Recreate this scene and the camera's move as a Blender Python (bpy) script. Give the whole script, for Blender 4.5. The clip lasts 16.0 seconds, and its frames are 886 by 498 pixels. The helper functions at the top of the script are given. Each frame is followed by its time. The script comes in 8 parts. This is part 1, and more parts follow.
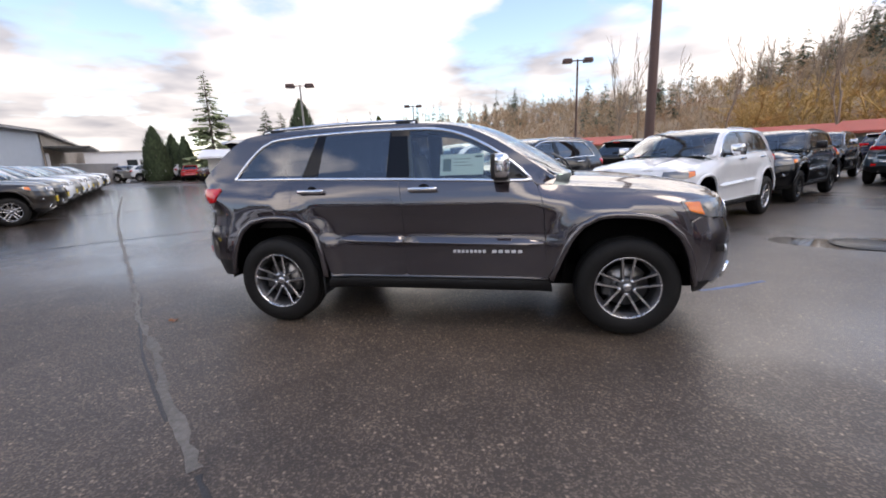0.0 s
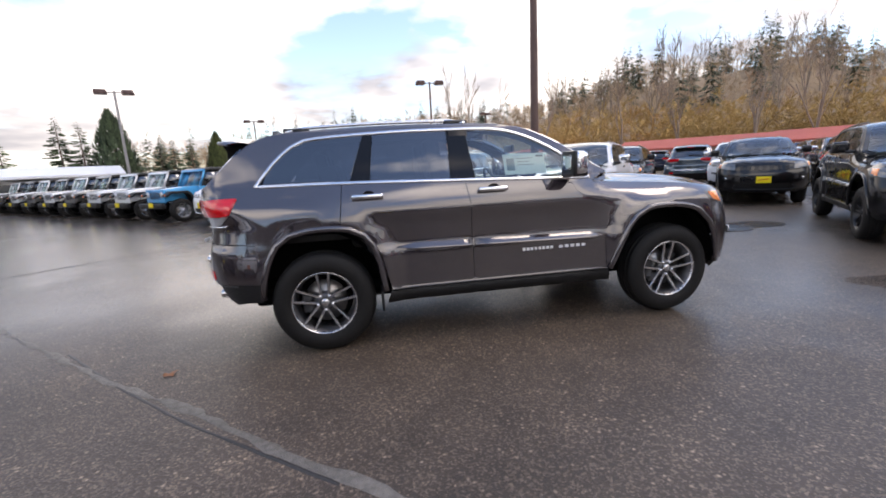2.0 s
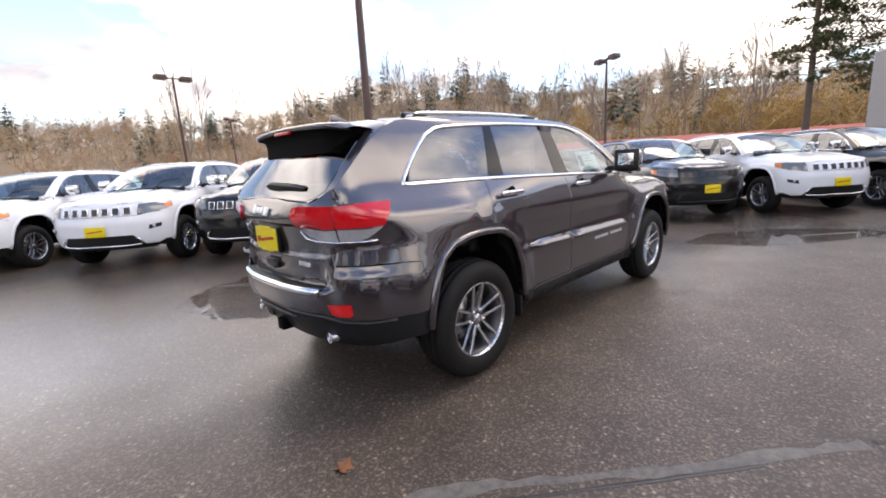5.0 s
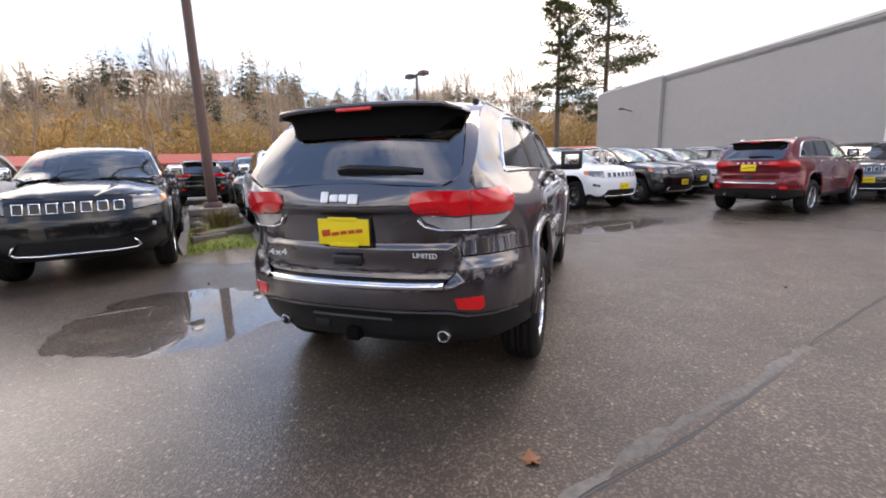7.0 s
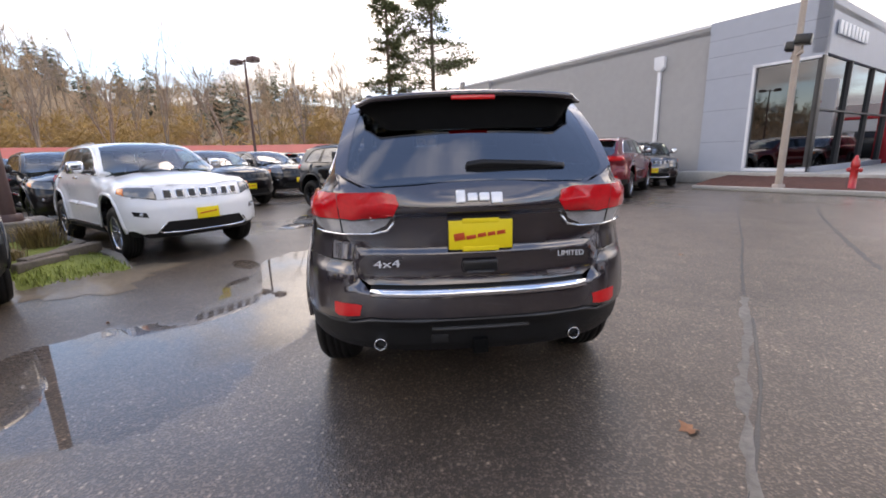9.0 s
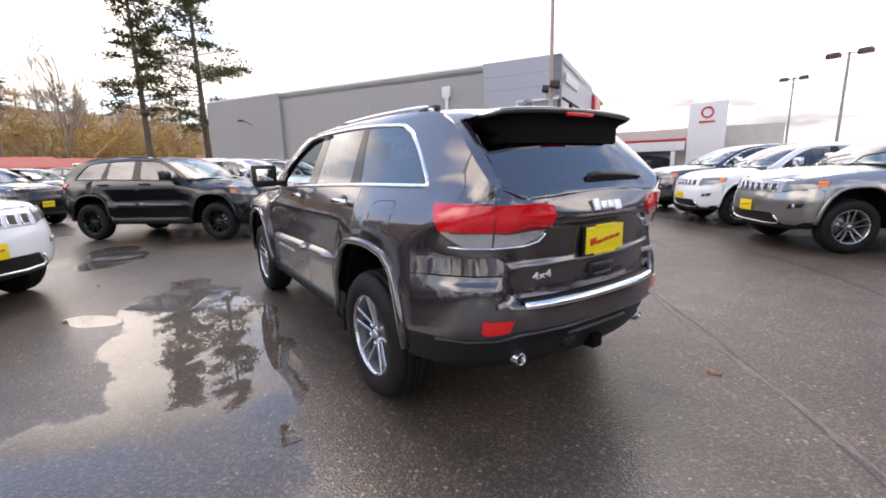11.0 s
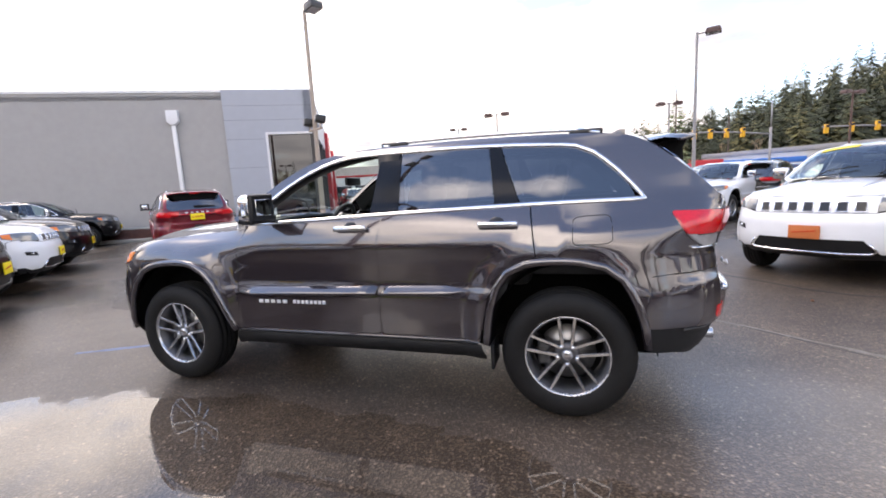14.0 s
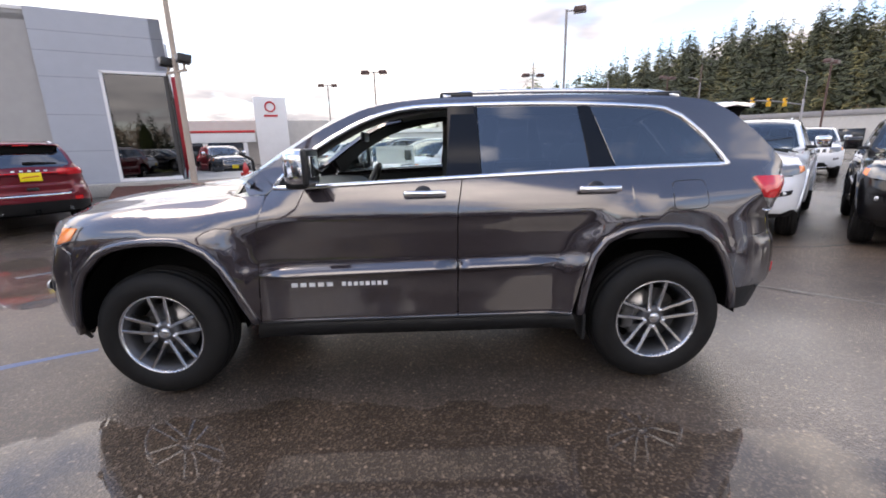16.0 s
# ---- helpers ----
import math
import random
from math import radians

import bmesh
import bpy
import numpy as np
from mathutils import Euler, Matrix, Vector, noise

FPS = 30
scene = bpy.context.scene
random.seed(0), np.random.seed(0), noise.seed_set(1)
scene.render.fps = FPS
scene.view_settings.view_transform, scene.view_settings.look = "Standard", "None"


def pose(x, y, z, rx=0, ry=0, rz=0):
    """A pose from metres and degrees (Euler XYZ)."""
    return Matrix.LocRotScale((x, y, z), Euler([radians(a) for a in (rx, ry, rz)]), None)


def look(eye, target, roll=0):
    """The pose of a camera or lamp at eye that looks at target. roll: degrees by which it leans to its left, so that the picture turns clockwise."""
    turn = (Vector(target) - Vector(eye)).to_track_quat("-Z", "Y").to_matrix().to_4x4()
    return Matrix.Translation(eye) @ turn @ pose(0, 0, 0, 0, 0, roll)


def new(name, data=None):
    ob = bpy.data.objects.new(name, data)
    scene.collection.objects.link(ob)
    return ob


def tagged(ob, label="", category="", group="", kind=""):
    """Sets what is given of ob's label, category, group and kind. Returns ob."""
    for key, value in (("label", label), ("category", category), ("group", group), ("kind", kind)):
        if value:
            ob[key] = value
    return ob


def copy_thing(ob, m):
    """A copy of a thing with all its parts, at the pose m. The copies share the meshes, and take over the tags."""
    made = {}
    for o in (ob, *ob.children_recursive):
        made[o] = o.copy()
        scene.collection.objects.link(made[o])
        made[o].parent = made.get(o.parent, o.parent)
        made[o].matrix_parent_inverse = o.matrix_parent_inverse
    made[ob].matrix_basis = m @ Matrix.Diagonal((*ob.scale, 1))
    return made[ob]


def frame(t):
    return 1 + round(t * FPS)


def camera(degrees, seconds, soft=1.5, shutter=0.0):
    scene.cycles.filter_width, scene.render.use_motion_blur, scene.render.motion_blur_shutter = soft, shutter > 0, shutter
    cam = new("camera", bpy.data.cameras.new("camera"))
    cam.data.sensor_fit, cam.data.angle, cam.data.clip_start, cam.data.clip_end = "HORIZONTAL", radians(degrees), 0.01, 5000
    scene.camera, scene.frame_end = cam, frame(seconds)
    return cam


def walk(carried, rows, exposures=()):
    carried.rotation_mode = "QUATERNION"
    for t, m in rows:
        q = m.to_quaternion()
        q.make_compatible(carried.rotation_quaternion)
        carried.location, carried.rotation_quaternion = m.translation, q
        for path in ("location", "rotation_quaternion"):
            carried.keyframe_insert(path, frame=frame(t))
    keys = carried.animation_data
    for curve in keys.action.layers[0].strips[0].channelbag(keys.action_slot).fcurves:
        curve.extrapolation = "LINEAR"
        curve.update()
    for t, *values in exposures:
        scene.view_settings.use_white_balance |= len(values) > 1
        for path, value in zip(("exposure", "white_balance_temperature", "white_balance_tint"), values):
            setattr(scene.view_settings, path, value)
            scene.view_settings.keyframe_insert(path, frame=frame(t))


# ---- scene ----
cam = camera(92.8, 16.0, soft=1.8)
CLOUD, SKYG = 7.2, 0.80

PATH = [
    (0, (0.713, -4.179, 1.422), (0.319, -2.266, 0.991), -2.3),
    (0.5, (0.248, -4.202, 1.373), (-0.029, -2.264, 0.961), -3.1),
    (1, (-0.197, -4.256, 1.356), (-0.253, -2.291, 0.989), -2.7),
    (1.5, (-0.642, -4.232, 1.35), (-0.5, -2.281, 0.933), -2.0),
    (2, (-1.074, -4.102, 1.356), (-0.743, -2.167, 0.975), -3.0),
    (2.5, (-1.543, -3.985, 1.351), (-0.944, -2.115, 0.971), -2.5),
    (3, (-1.959, -3.779, 1.338), (-1.184, -1.97, 0.981), -0.9),
    (3.2, (-2.126, -3.666, 1.352), (-1.314, -1.871, 1.001), -2.9),
    (5.3, (-3.578, -2.456, 1.377), (-2.137, -1.123, 0.992), -2.2),
    (5.5, (-3.681, -2.338, 1.364), (-2.192, -1.058, 0.985), -1.8),
    (6, (-3.885, -1.97, 1.371), (-2.271, -0.855, 0.98), -3.0),
    (6.5, (-4.16, -1.584, 1.349), (-2.398, -0.747, 0.909), -2.8),
    (7, (-4.275, -1.181, 1.324), (-2.418, -0.551, 0.929), -1.5),
    (7.5, (-4.332, -0.79, 1.328), (-2.426, -0.347, 0.915), -1.3),
    (8, (-4.447, -0.466, 1.348), (-2.514, -0.201, 0.909), -2.3),
    (8.5, (-4.381, -0.082, 1.326), (-2.421, -0.023, 0.936), -2.2),
    (9, (-4.297, 0.323, 1.354), (-2.35, 0.174, 0.921), -1.7),
    (9.5, (-4.247, 0.773, 1.335), (-2.359, 0.29, 0.884), -1.4),
    (10, (-4.03, 1.148, 1.328), (-2.232, 0.399, 0.875), -3.9),
    (10.2, (-3.969, 1.288, 1.34), (-2.202, 0.458, 0.908), -3.1),
    (12.3, (-2.948, 2.741, 1.388), (-1.709, 1.231, 0.961), -2.6),
    (12.5, (-2.787, 2.83, 1.363), (-1.637, 1.251, 0.933), -2.5),
    (13, (-2.342, 3.019, 1.394), (-1.37, 1.32, 0.979), -2.6),
    (13.5, (-1.925, 3.272, 1.418), (-1.129, 1.475, 1.047), -3.2),
    (14, (-1.501, 3.35, 1.395), (-0.909, 1.461, 1.112), -3.2),
    (14.5, (-1.122, 3.406, 1.416), (-0.752, 1.468, 1.089), -1.6),
    (15, (-0.728, 3.461, 1.43), (-0.545, 1.511, 1.027), -1.2),
    (15.5, (-0.375, 3.368, 1.418), (-0.315, 1.408, 1.023), -3.6),
    (16, (-0.165, 3.229, 1.424), (-0.194, 1.287, 0.948), -1.5),
]
walk(cam, [(t, look(eye, target, roll)) for t, eye, target, roll in PATH], [(0.0, 1.57, 7050, 16), (3.0, 1.84, 7150, 16), (5.5, 1.97, 7400, 17), (7.0, 2.01, 7500, 17), (10.0, 1.94, 7350, 17), (12.5, 2.25, 7350, 17), (14.5, 2.2, 7250, 17), (16.0, 1.97, 7200, 17)])

# ---------------------------------------------------------------- sky and sun
SUN_AZ, SUN_EL = -12.0, 60.0
world = bpy.data.worlds.new("sky")
scene.world = world
world.use_nodes = True
wt = world.node_tree
wt.nodes.clear()


def node(tree, kind, **given):
    n = tree.nodes.new(kind)
    for key, value in given.items():
        if key in n.inputs:
            n.inputs[key].default_value = value
    return n


w_out = wt.nodes.new("ShaderNodeOutputWorld")
w_bg = wt.nodes.new("ShaderNodeBackground")
w_sky = wt.nodes.new("ShaderNodeTexSky")
w_sky.sky_type, w_sky.sun_disc = "NISHITA", False
w_sky.sun_elevation, w_sky.sun_rotation = radians(SUN_EL), radians(90 - SUN_AZ)
w_sky.air_density, w_sky.dust_density = 1.0, 0.25
w_tc = wt.nodes.new("ShaderNodeTexCoord")
w_sep = wt.nodes.new("ShaderNodeSeparateXYZ")
w_lift = node(wt, "ShaderNodeMath")
w_lift.operation = "ADD"
w_lift.inputs[1].default_value = 0.16
w_clamp = node(wt, "ShaderNodeMath")
w_clamp.operation = "MAXIMUM"
w_clamp.inputs[1].default_value = 0.05
w_div = wt.nodes.new("ShaderNodeVectorMath")
w_div.operation = "DIVIDE"
w_comb = wt.nodes.new("ShaderNodeCombineXYZ")
w_n = wt.nodes.new("ShaderNodeTexNoise")
w_n.inputs["Scale"].default_value, w_n.inputs["Detail"].default_value, w_n.inputs["Roughness"].default_value = 1.15, 8.0, 0.52
w_ramp = wt.nodes.new("ShaderNodeValToRGB")
w_ramp.color_ramp.elements[0].position, w_ramp.color_ramp.elements[1].position = 0.43, 0.55
# banks of cloud low down, broken cloud with blue between overhead
w_bank = wt.nodes.new("ShaderNodeMapRange")
w_bank.inputs["From Min"].default_value, w_bank.inputs["From Max"].default_value = 0.05, 0.75
w_bank.inputs["To Min"].default_value, w_bank.inputs["To Max"].default_value = 0.06, -0.085
w_cover = wt.nodes.new("ShaderNodeMath")
w_cover.operation = "ADD"
w_shape = wt.nodes.new("ShaderNodeTexNoise")
w_shape.inputs["Scale"].default_value, w_shape.inputs["Detail"].default_value = 1.0, 4.0
w_cloud = wt.nodes.new("ShaderNodeValToRGB")
w_cloud.color_ramp.elements[0].position, w_cloud.color_ramp.elements[1].position = 0.36, 0.72
w_cloud.color_ramp.elements[0].color = (0.23, 0.25, 0.30, 1)
w_cloud.color_ramp.elements[1].color = (1.0, 0.975, 0.945, 1)
w_gain = wt.nodes.new("ShaderNodeVectorMath")
w_gain.operation = "SCALE"
w_lift_z = wt.nodes.new("ShaderNodeMapRange")  # overcast is brighter overhead than at the horizon
w_lift_z.inputs["From Min"].default_value, w_lift_z.inputs["From Max"].default_value = 0.08, 0.65
w_lift_z.inputs["To Min"].default_value, w_lift_z.inputs["To Max"].default_value = 0.62 * CLOUD, 1.62 * CLOUD
w_skyg = wt.nodes.new("ShaderNodeVectorMath")
w_skyg.operation = "SCALE"
w_skyg.inputs["Scale"].default_value = SKYG
w_mix = wt.nodes.new("ShaderNodeMix")
w_mix.data_type = "RGBA"
L = wt.links.new
L(w_tc.outputs["Generated"], w_sep.inputs[0])
L(w_sep.outputs["Z"], w_clamp.inputs[0])
L(w_clamp.outputs[0], w_lift.inputs[0])
for k in range(3):
    L(w_lift.outputs[0], w_comb.inputs[k])
L(w_tc.outputs["Generated"], w_div.inputs[0])
L(w_comb.outputs[0], w_div.inputs[1])
L(w_div.outputs[0], w_n.inputs["Vector"])
L(w_div.outputs[0], w_shape.inputs["Vector"])
L(w_sep.outputs["Z"], w_bank.inputs["Value"])
L(w_n.outputs["Fac"], w_cover.inputs[0])
L(w_bank.outputs[0], w_cover.inputs[1])
L(w_cover.outputs[0], w_ramp.inputs[0])
L(w_shape.outputs["Fac"], w_cloud.inputs[0])
L(w_cloud.outputs[0], w_gain.inputs[0])
L(w_sep.outputs["Z"], w_lift_z.inputs["Value"])
L(w_lift_z.outputs[0], w_gain.inputs["Scale"])
L(w_sky.outputs[0], w_skyg.inputs[0])
L(w_ramp.outputs[0], w_mix.inputs[0])
L(w_skyg.outputs[0], w_mix.inputs[6])
L(w_gain.outputs[0], w_mix.inputs[7])
L(w_mix.outputs[2], w_bg.inputs[0])
w_bg.inputs[1].default_value = 0.12
L(w_bg.outputs[0], w_out.inputs[0])

sun_data = bpy.data.lights.new("sun", "SUN")
sun_data.energy, sun_data.angle, sun_data.color = 0.3, radians(24), (1.0, 0.89, 0.76)
sun = new("sun", sun_data)
sun.matrix_basis = look(
    (math.cos(radians(SUN_AZ)) * 60 * math.cos(radians(SUN_EL)), math.sin(radians(SUN_AZ)) * 60 * math.cos(radians(SUN_EL)), 60 * math.sin(radians(SUN_EL))), (0, 0, 0)
)


# ---------------------------------------------------------------- materials
def material(name, base, rough=0.5, metal=0.0, vary=0.0, scale=8.0, bump=0.0, bump_scale=60.0, coat=0.0, rough_vary=0.0, island=0.0, emit=0.0, spec=0.5):
    """A node material with colour variation at two scales, roughness variation and fine relief."""
    m = bpy.data.materials.new(name)
    m.use_nodes = True
    t = m.node_tree
    p = t.nodes["Principled BSDF"]
    p.inputs["Base Color"].default_value = (*base, 1)
    p.inputs["Roughness"].default_value = rough
    p.inputs["Metallic"].default_value = metal
    p.inputs["Coat Weight"].default_value = coat
    p.inputs["Coat Roughness"].default_value = 0.03
    p.inputs["Specular IOR Level"].default_value = spec
    if emit:
        p.inputs["Emission Color"].default_value = (*base, 1)
        p.inputs["Emission Strength"].default_value = emit
    tc = t.nodes.new("ShaderNodeTexCoord")
    if vary or rough_vary:
        big, small = t.nodes.new("ShaderNodeTexNoise"), t.nodes.new("ShaderNodeTexNoise")
        big.inputs["Scale"].default_value, small.inputs["Scale"].default_value = scale * 0.2, scale * 2.5
        big.inputs["Detail"].default_value = small.inputs["Detail"].default_value = 5.0
        t.links.new(tc.outputs["Object"], big.inputs["Vector"])
        t.links.new(tc.outputs["Object"], small.inputs["Vector"])
        both = node(t, "ShaderNodeMath")
        both.operation = "ADD"
        t.links.new(big.outputs["Fac"], both.inputs[0])
        t.links.new(small.outputs["Fac"], both.inputs[1])
        if vary:
            span = t.nodes.new("ShaderNodeMapRange")
            span.inputs["From Min"].default_value, span.inputs["From Max"].default_value = 0.6, 1.4
            span.inputs["To Min"].default_value, span.inputs["To Max"].default_value = 1 - vary, 1 + vary
            t.links.new(both.outputs[0], span.inputs["Value"])
            last = span.outputs["Result"]
            if island:
                geo = t.nodes.new("ShaderNodeNewGeometry")
                pick = t.nodes.new("ShaderNodeMapRange")
                pick.inputs["To Min"].default_value, pick.inputs["To Max"].default_value = 1 - island, 1 + island
                t.links.new(geo.outputs["Random Per Island"], pick.inputs["Value"])
                times = node(t, "ShaderNodeMath")
                times.operation = "MULTIPLY"
                t.links.new(last, times.inputs[0])
                t.links.new(pick.outputs["Result"], times.inputs[1])
                last = times.outputs[0]
            tint = t.nodes.new("ShaderNodeVectorMath")
            tint.operation = "SCALE"
            tint.inputs[0].default_value = base
            t.links.new(last, tint.inputs["Scale"])
            t.links.new(tint.outputs[0], p.inputs["Base Color"])
        if rough_vary:
            span = t.nodes.new("ShaderNodeMapRange")
            span.inputs["From Min"].default_value, span.inputs["From Max"].default_value = 0.6, 1.4
            span.inputs["To Min"].default_value, span.inputs["To Max"].default_value = max(rough - rough_vary, 0.02), min(rough + rough_vary, 1)
            t.links.new(both.outputs[0], span.inputs["Value"])
            t.links.new(span.outputs["Result"], p.inputs["Roughness"])
    if bump:
        fine = t.nodes.new("ShaderNodeTexNoise")
        fine.inputs["Scale"].default_value, fine.inputs["Detail"].default_value = bump_scale, 4.0
        t.links.new(tc.outputs["Object"], fine.inputs["Vector"])
        b = t.nodes.new("ShaderNodeBump")
        b.inputs["Strength"].default_value, b.inputs["Distance"].default_value = bump, 0.02
        t.links.new(fine.outputs["Fac"], b.inputs["Height"])
        t.links.new(b.outputs[0], p.inputs["Normal"])
    return m


def glass_material(name, tint, clear, ior=2.1):
    """Thin car glass: a tinted see-through pane with a mirror-like coat."""
    m = bpy.data.materials.new(name)
    m.use_nodes = True
    t = m.node_tree
    t.nodes.clear()
    out, mix, see, gloss, fres = (t.nodes.new("ShaderNode" + k) for k in ("OutputMaterial", "MixShader", "BsdfTransparent", "BsdfGlossy", "LayerWeight"))
    see.inputs[0].default_value = (*[c * clear for c in tint], 1)
    gloss.inputs["Roughness"].default_value = 0.01
    gloss.inputs[0].default_value = (0.92, 0.95, 1.0, 1)
    base = ((ior - 1) / (ior + 1)) ** 2
    steep, gain = t.nodes.new("ShaderNodeMath"), t.nodes.new("ShaderNodeMath")
    steep.operation, gain.operation = "POWER", "MULTIPLY_ADD"
    steep.inputs[1].default_value = 5.0
    gain.inputs[1].default_value, gain.inputs[2].default_value = 1 - base, base
    t.links.new(fres.outputs["Facing"], steep.inputs[0])
    t.links.new(steep.outputs[0], gain.inputs[0])
    t.links.new(gain.outputs[0], mix.inputs[0])
    t.links.new(see.outputs[0], mix.inputs[1])
    t.links.new(gloss.outputs[0], mix.inputs[2])
    t.links.new(mix.outputs[0], out.inputs[0])
    return m


def paint(name, base, metal=0.0, rough=0.3):
    m = material(name, base, rough, metal, vary=0.04, scale=3, coat=1.0, rough_vary=0.04, spec=0.5 if metal > 0.6 else 0.12)
    m.node_tree.nodes["Principled BSDF"].inputs["Coat IOR"].default_value = 2.1 if metal > 0.5 else 1.5
    m.node_tree.nodes["Principled BSDF"].inputs["Coat Roughness"].default_value = 0.05
    return m


PAINT = {
    "grey": paint("granite_metallic_paint", (0.046, 0.037, 0.043), 0.6, 0.36),
    "white": paint("white_paint", (0.80, 0.81, 0.82)),
    "black": paint("black_paint", (0.004, 0.004, 0.005)),
    "navy": paint("dark_blue_paint", (0.012, 0.018, 0.045), 0.3),
    "red": paint("dark_red_paint", (0.16, 0.008, 0.016), 0.35),
    "bright_red": paint("bright_red_paint", (0.45, 0.02, 0.02)),
    "silver": paint("silver_grey_paint", (0.24, 0.235, 0.225), 0.7),
    "steel": paint("steel_blue_paint", (0.10, 0.15, 0.19), 0.6),
    "blue": paint("light_blue_paint", (0.05, 0.32, 0.62)),
    "charcoal": paint("charcoal_paint", (0.028, 0.029, 0.033), 0.6),
    "brown": paint("dark_brown_paint", (0.03, 0.024, 0.02), 0.4),
}
CHROME = material("chrome", (0.83, 0.84, 0.86), 0.08, 1.0, rough_vary=0.03)
BLACK_PLASTIC = material("black_plastic", (0.012, 0.012, 0.0125), 0.5, vary=0.2, scale=30, bump=0.15, bump_scale=400, spec=0.3)
SATIN_BLACK = material("satin_black", (0.012, 0.012, 0.013), 0.28, vary=0.1)
GLOSS_BLACK = material("gloss_black_pillar", (0.006, 0.006, 0.007), 0.12, vary=0.1, spec=0.3)
GREY_PLASTIC = material("grey_plastic", (0.05, 0.05, 0.052), 0.42, vary=0.15, scale=20)
RUBBER = material("tyre_rubber", (0.010, 0.0095, 0.009), 0.65, vary=0.25, scale=12, bump=0.2, bump_scale=150, spec=0.25)
ALLOY = material("machined_alloy", (0.62, 0.62, 0.63), 0.24, 1.0, vary=0.06, scale=20, rough_vary=0.06)
ALLOY_DARK = material("painted_alloy_pocket", (0.10, 0.10, 0.105), 0.4, 0.6, vary=0.1)
BLACK_ALLOY = material("black_alloy", (0.016, 0.016, 0.017), 0.25, 0.3, vary=0.1)
DISC_STEEL = material("brake_disc_steel", (0.35, 0.34, 0.33), 0.4, 1.0, vary=0.15, scale=40)
# near-black: shadow beneath and inside the cars is put into the colour
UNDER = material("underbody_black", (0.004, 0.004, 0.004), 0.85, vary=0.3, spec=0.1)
TRIM_INSIDE = material("dark_interior_trim", (0.022, 0.021, 0.021), 0.6, vary=0.15, scale=15, bump=0.1, bump_scale=300)
LEATHER = material("black_leather", (0.03, 0.029, 0.028), 0.5, vary=0.2, scale=14, bump=0.2, bump_scale=180)
# both reds get a faint added glow, though no lamp is lit
RED_LENS = material("red_lens", (0.56, 0.004, 0.010), 0.12, coat=1.0, vary=0.2, scale=18, emit=0.03)
DARK_RED_LENS = material("deep_red_reflector", (0.50, 0.006, 0.008), 0.18, coat=1.0, vary=0.15, scale=60, emit=0.06)
CLEAR_LENS = material("clear_lens", (0.52, 0.53, 0.55), 0.12, 0.35, vary=0.2, scale=40, coat=1.0)
HEAD_LENS = material("headlamp_lens", (0.17, 0.175, 0.18), 0.10, 0.3, vary=0.35, scale=30, coat=1.0)
AMBER = material("amber_lens", (0.85, 0.20, 0.015), 0.2, coat=1.0, vary=0.08, scale=40)
PLATE_YELLOW = material("yellow_plate", (0.86, 0.66, 0.01), 0.45, vary=0.04, scale=20)
PLATE_ORANGE = material("orange_plate", (0.55, 0.16, 0.05), 0.45, vary=0.1, scale=30)
PLATE_RED = material("red_script", (0.55, 0.06, 0.01), 0.5, vary=0.05)
PAPER = material("window_label_paper", (0.84, 0.88, 0.86), 0.7, vary=0.04, scale=20)
pt = PAPER.node_tree
p_mix, p_see, p_old = pt.nodes.new("ShaderNodeMixShader"), pt.nodes.new("ShaderNodeBsdfTranslucent"), pt.nodes["Principled BSDF"]
p_see.inputs[0].default_value = (0.80, 0.86, 0.84, 1)
p_mix.inputs[0].default_value = 0.5
pt.links.new(p_old.outputs[0], p_mix.inputs[1])
pt.links.new(p_see.outputs[0], p_mix.inputs[2])
pt.links.new(p_mix.outputs[0], pt.nodes["Material Output"].inputs[0])
PAPER_INK = material("label_ink", (0.10, 0.13, 0.13), 0.7, vary=0.1)
BADGE = material("badge_silver", (0.82, 0.83, 0.84), 0.22, 0.25, vary=0.04)
GLASS_CLEAR = glass_material("clear_tint_glass", (0.82, 0.95, 0.91), 0.92, 2.05)
GLASS_DARK = glass_material("privacy_glass", (0.55, 0.62, 0.75), 0.16, 2.3)
GLASS_SHOP = glass_material("showroom_glass", (0.5, 0.55, 0.55), 0.06)
YELLOW_NOTE = material("yellow_windshield_banner", (0.8, 0.6, 0.03), 0.6, vary=0.05)


# ---------------------------------------------------------------- mesh helpers
def part(name, bm, mat, parent=None, label="", smooth=True):
    """Links a bmesh as one mesh object under a thing or a part."""
    me = bpy.data.meshes.new(name)
    bm.to_mesh(me)
    bm.free()
    for some in mat if isinstance(mat, (list, tuple)) else [mat]:
        me.materials.append(some)
    if smooth:
        me.shade_smooth()
    ob = new(name, me)
    if parent is not None:
        ob.parent = parent
    return tagged(ob, label)


def thing(name, label, category, group="", kind="", at=None):
    ob = new(name)
    ob.empty_display_size = 0.2
    if at is not None:
        ob.matrix_basis = at
    return tagged(ob, label, category, group, kind)


def box(size, at=(0, 0, 0), bevel=0.0, turn=None, segments=2, bm=None):
    own = bmesh.new()
    bmesh.ops.create_cube(own, size=1.0)
    bmesh.ops.scale(own, vec=size, verts=own.verts)
    if bevel:
        bmesh.ops.bevel(own, geom=own.edges[:], offset=bevel, segments=segments, affect="EDGES", profile=0.6)
    if turn is not None:
        bmesh.ops.transform(own, matrix=turn, verts=own.verts)
    bmesh.ops.translate(own, vec=at, verts=own.verts)
    return merged(bm, own)


def merged(bm, own):
    if bm is None:
        return own
    me = bpy.data.meshes.new("joint")
    own.to_mesh(me)
    own.free()
    bm.from_mesh(me)
    bpy.data.meshes.remove(me)
    return bm


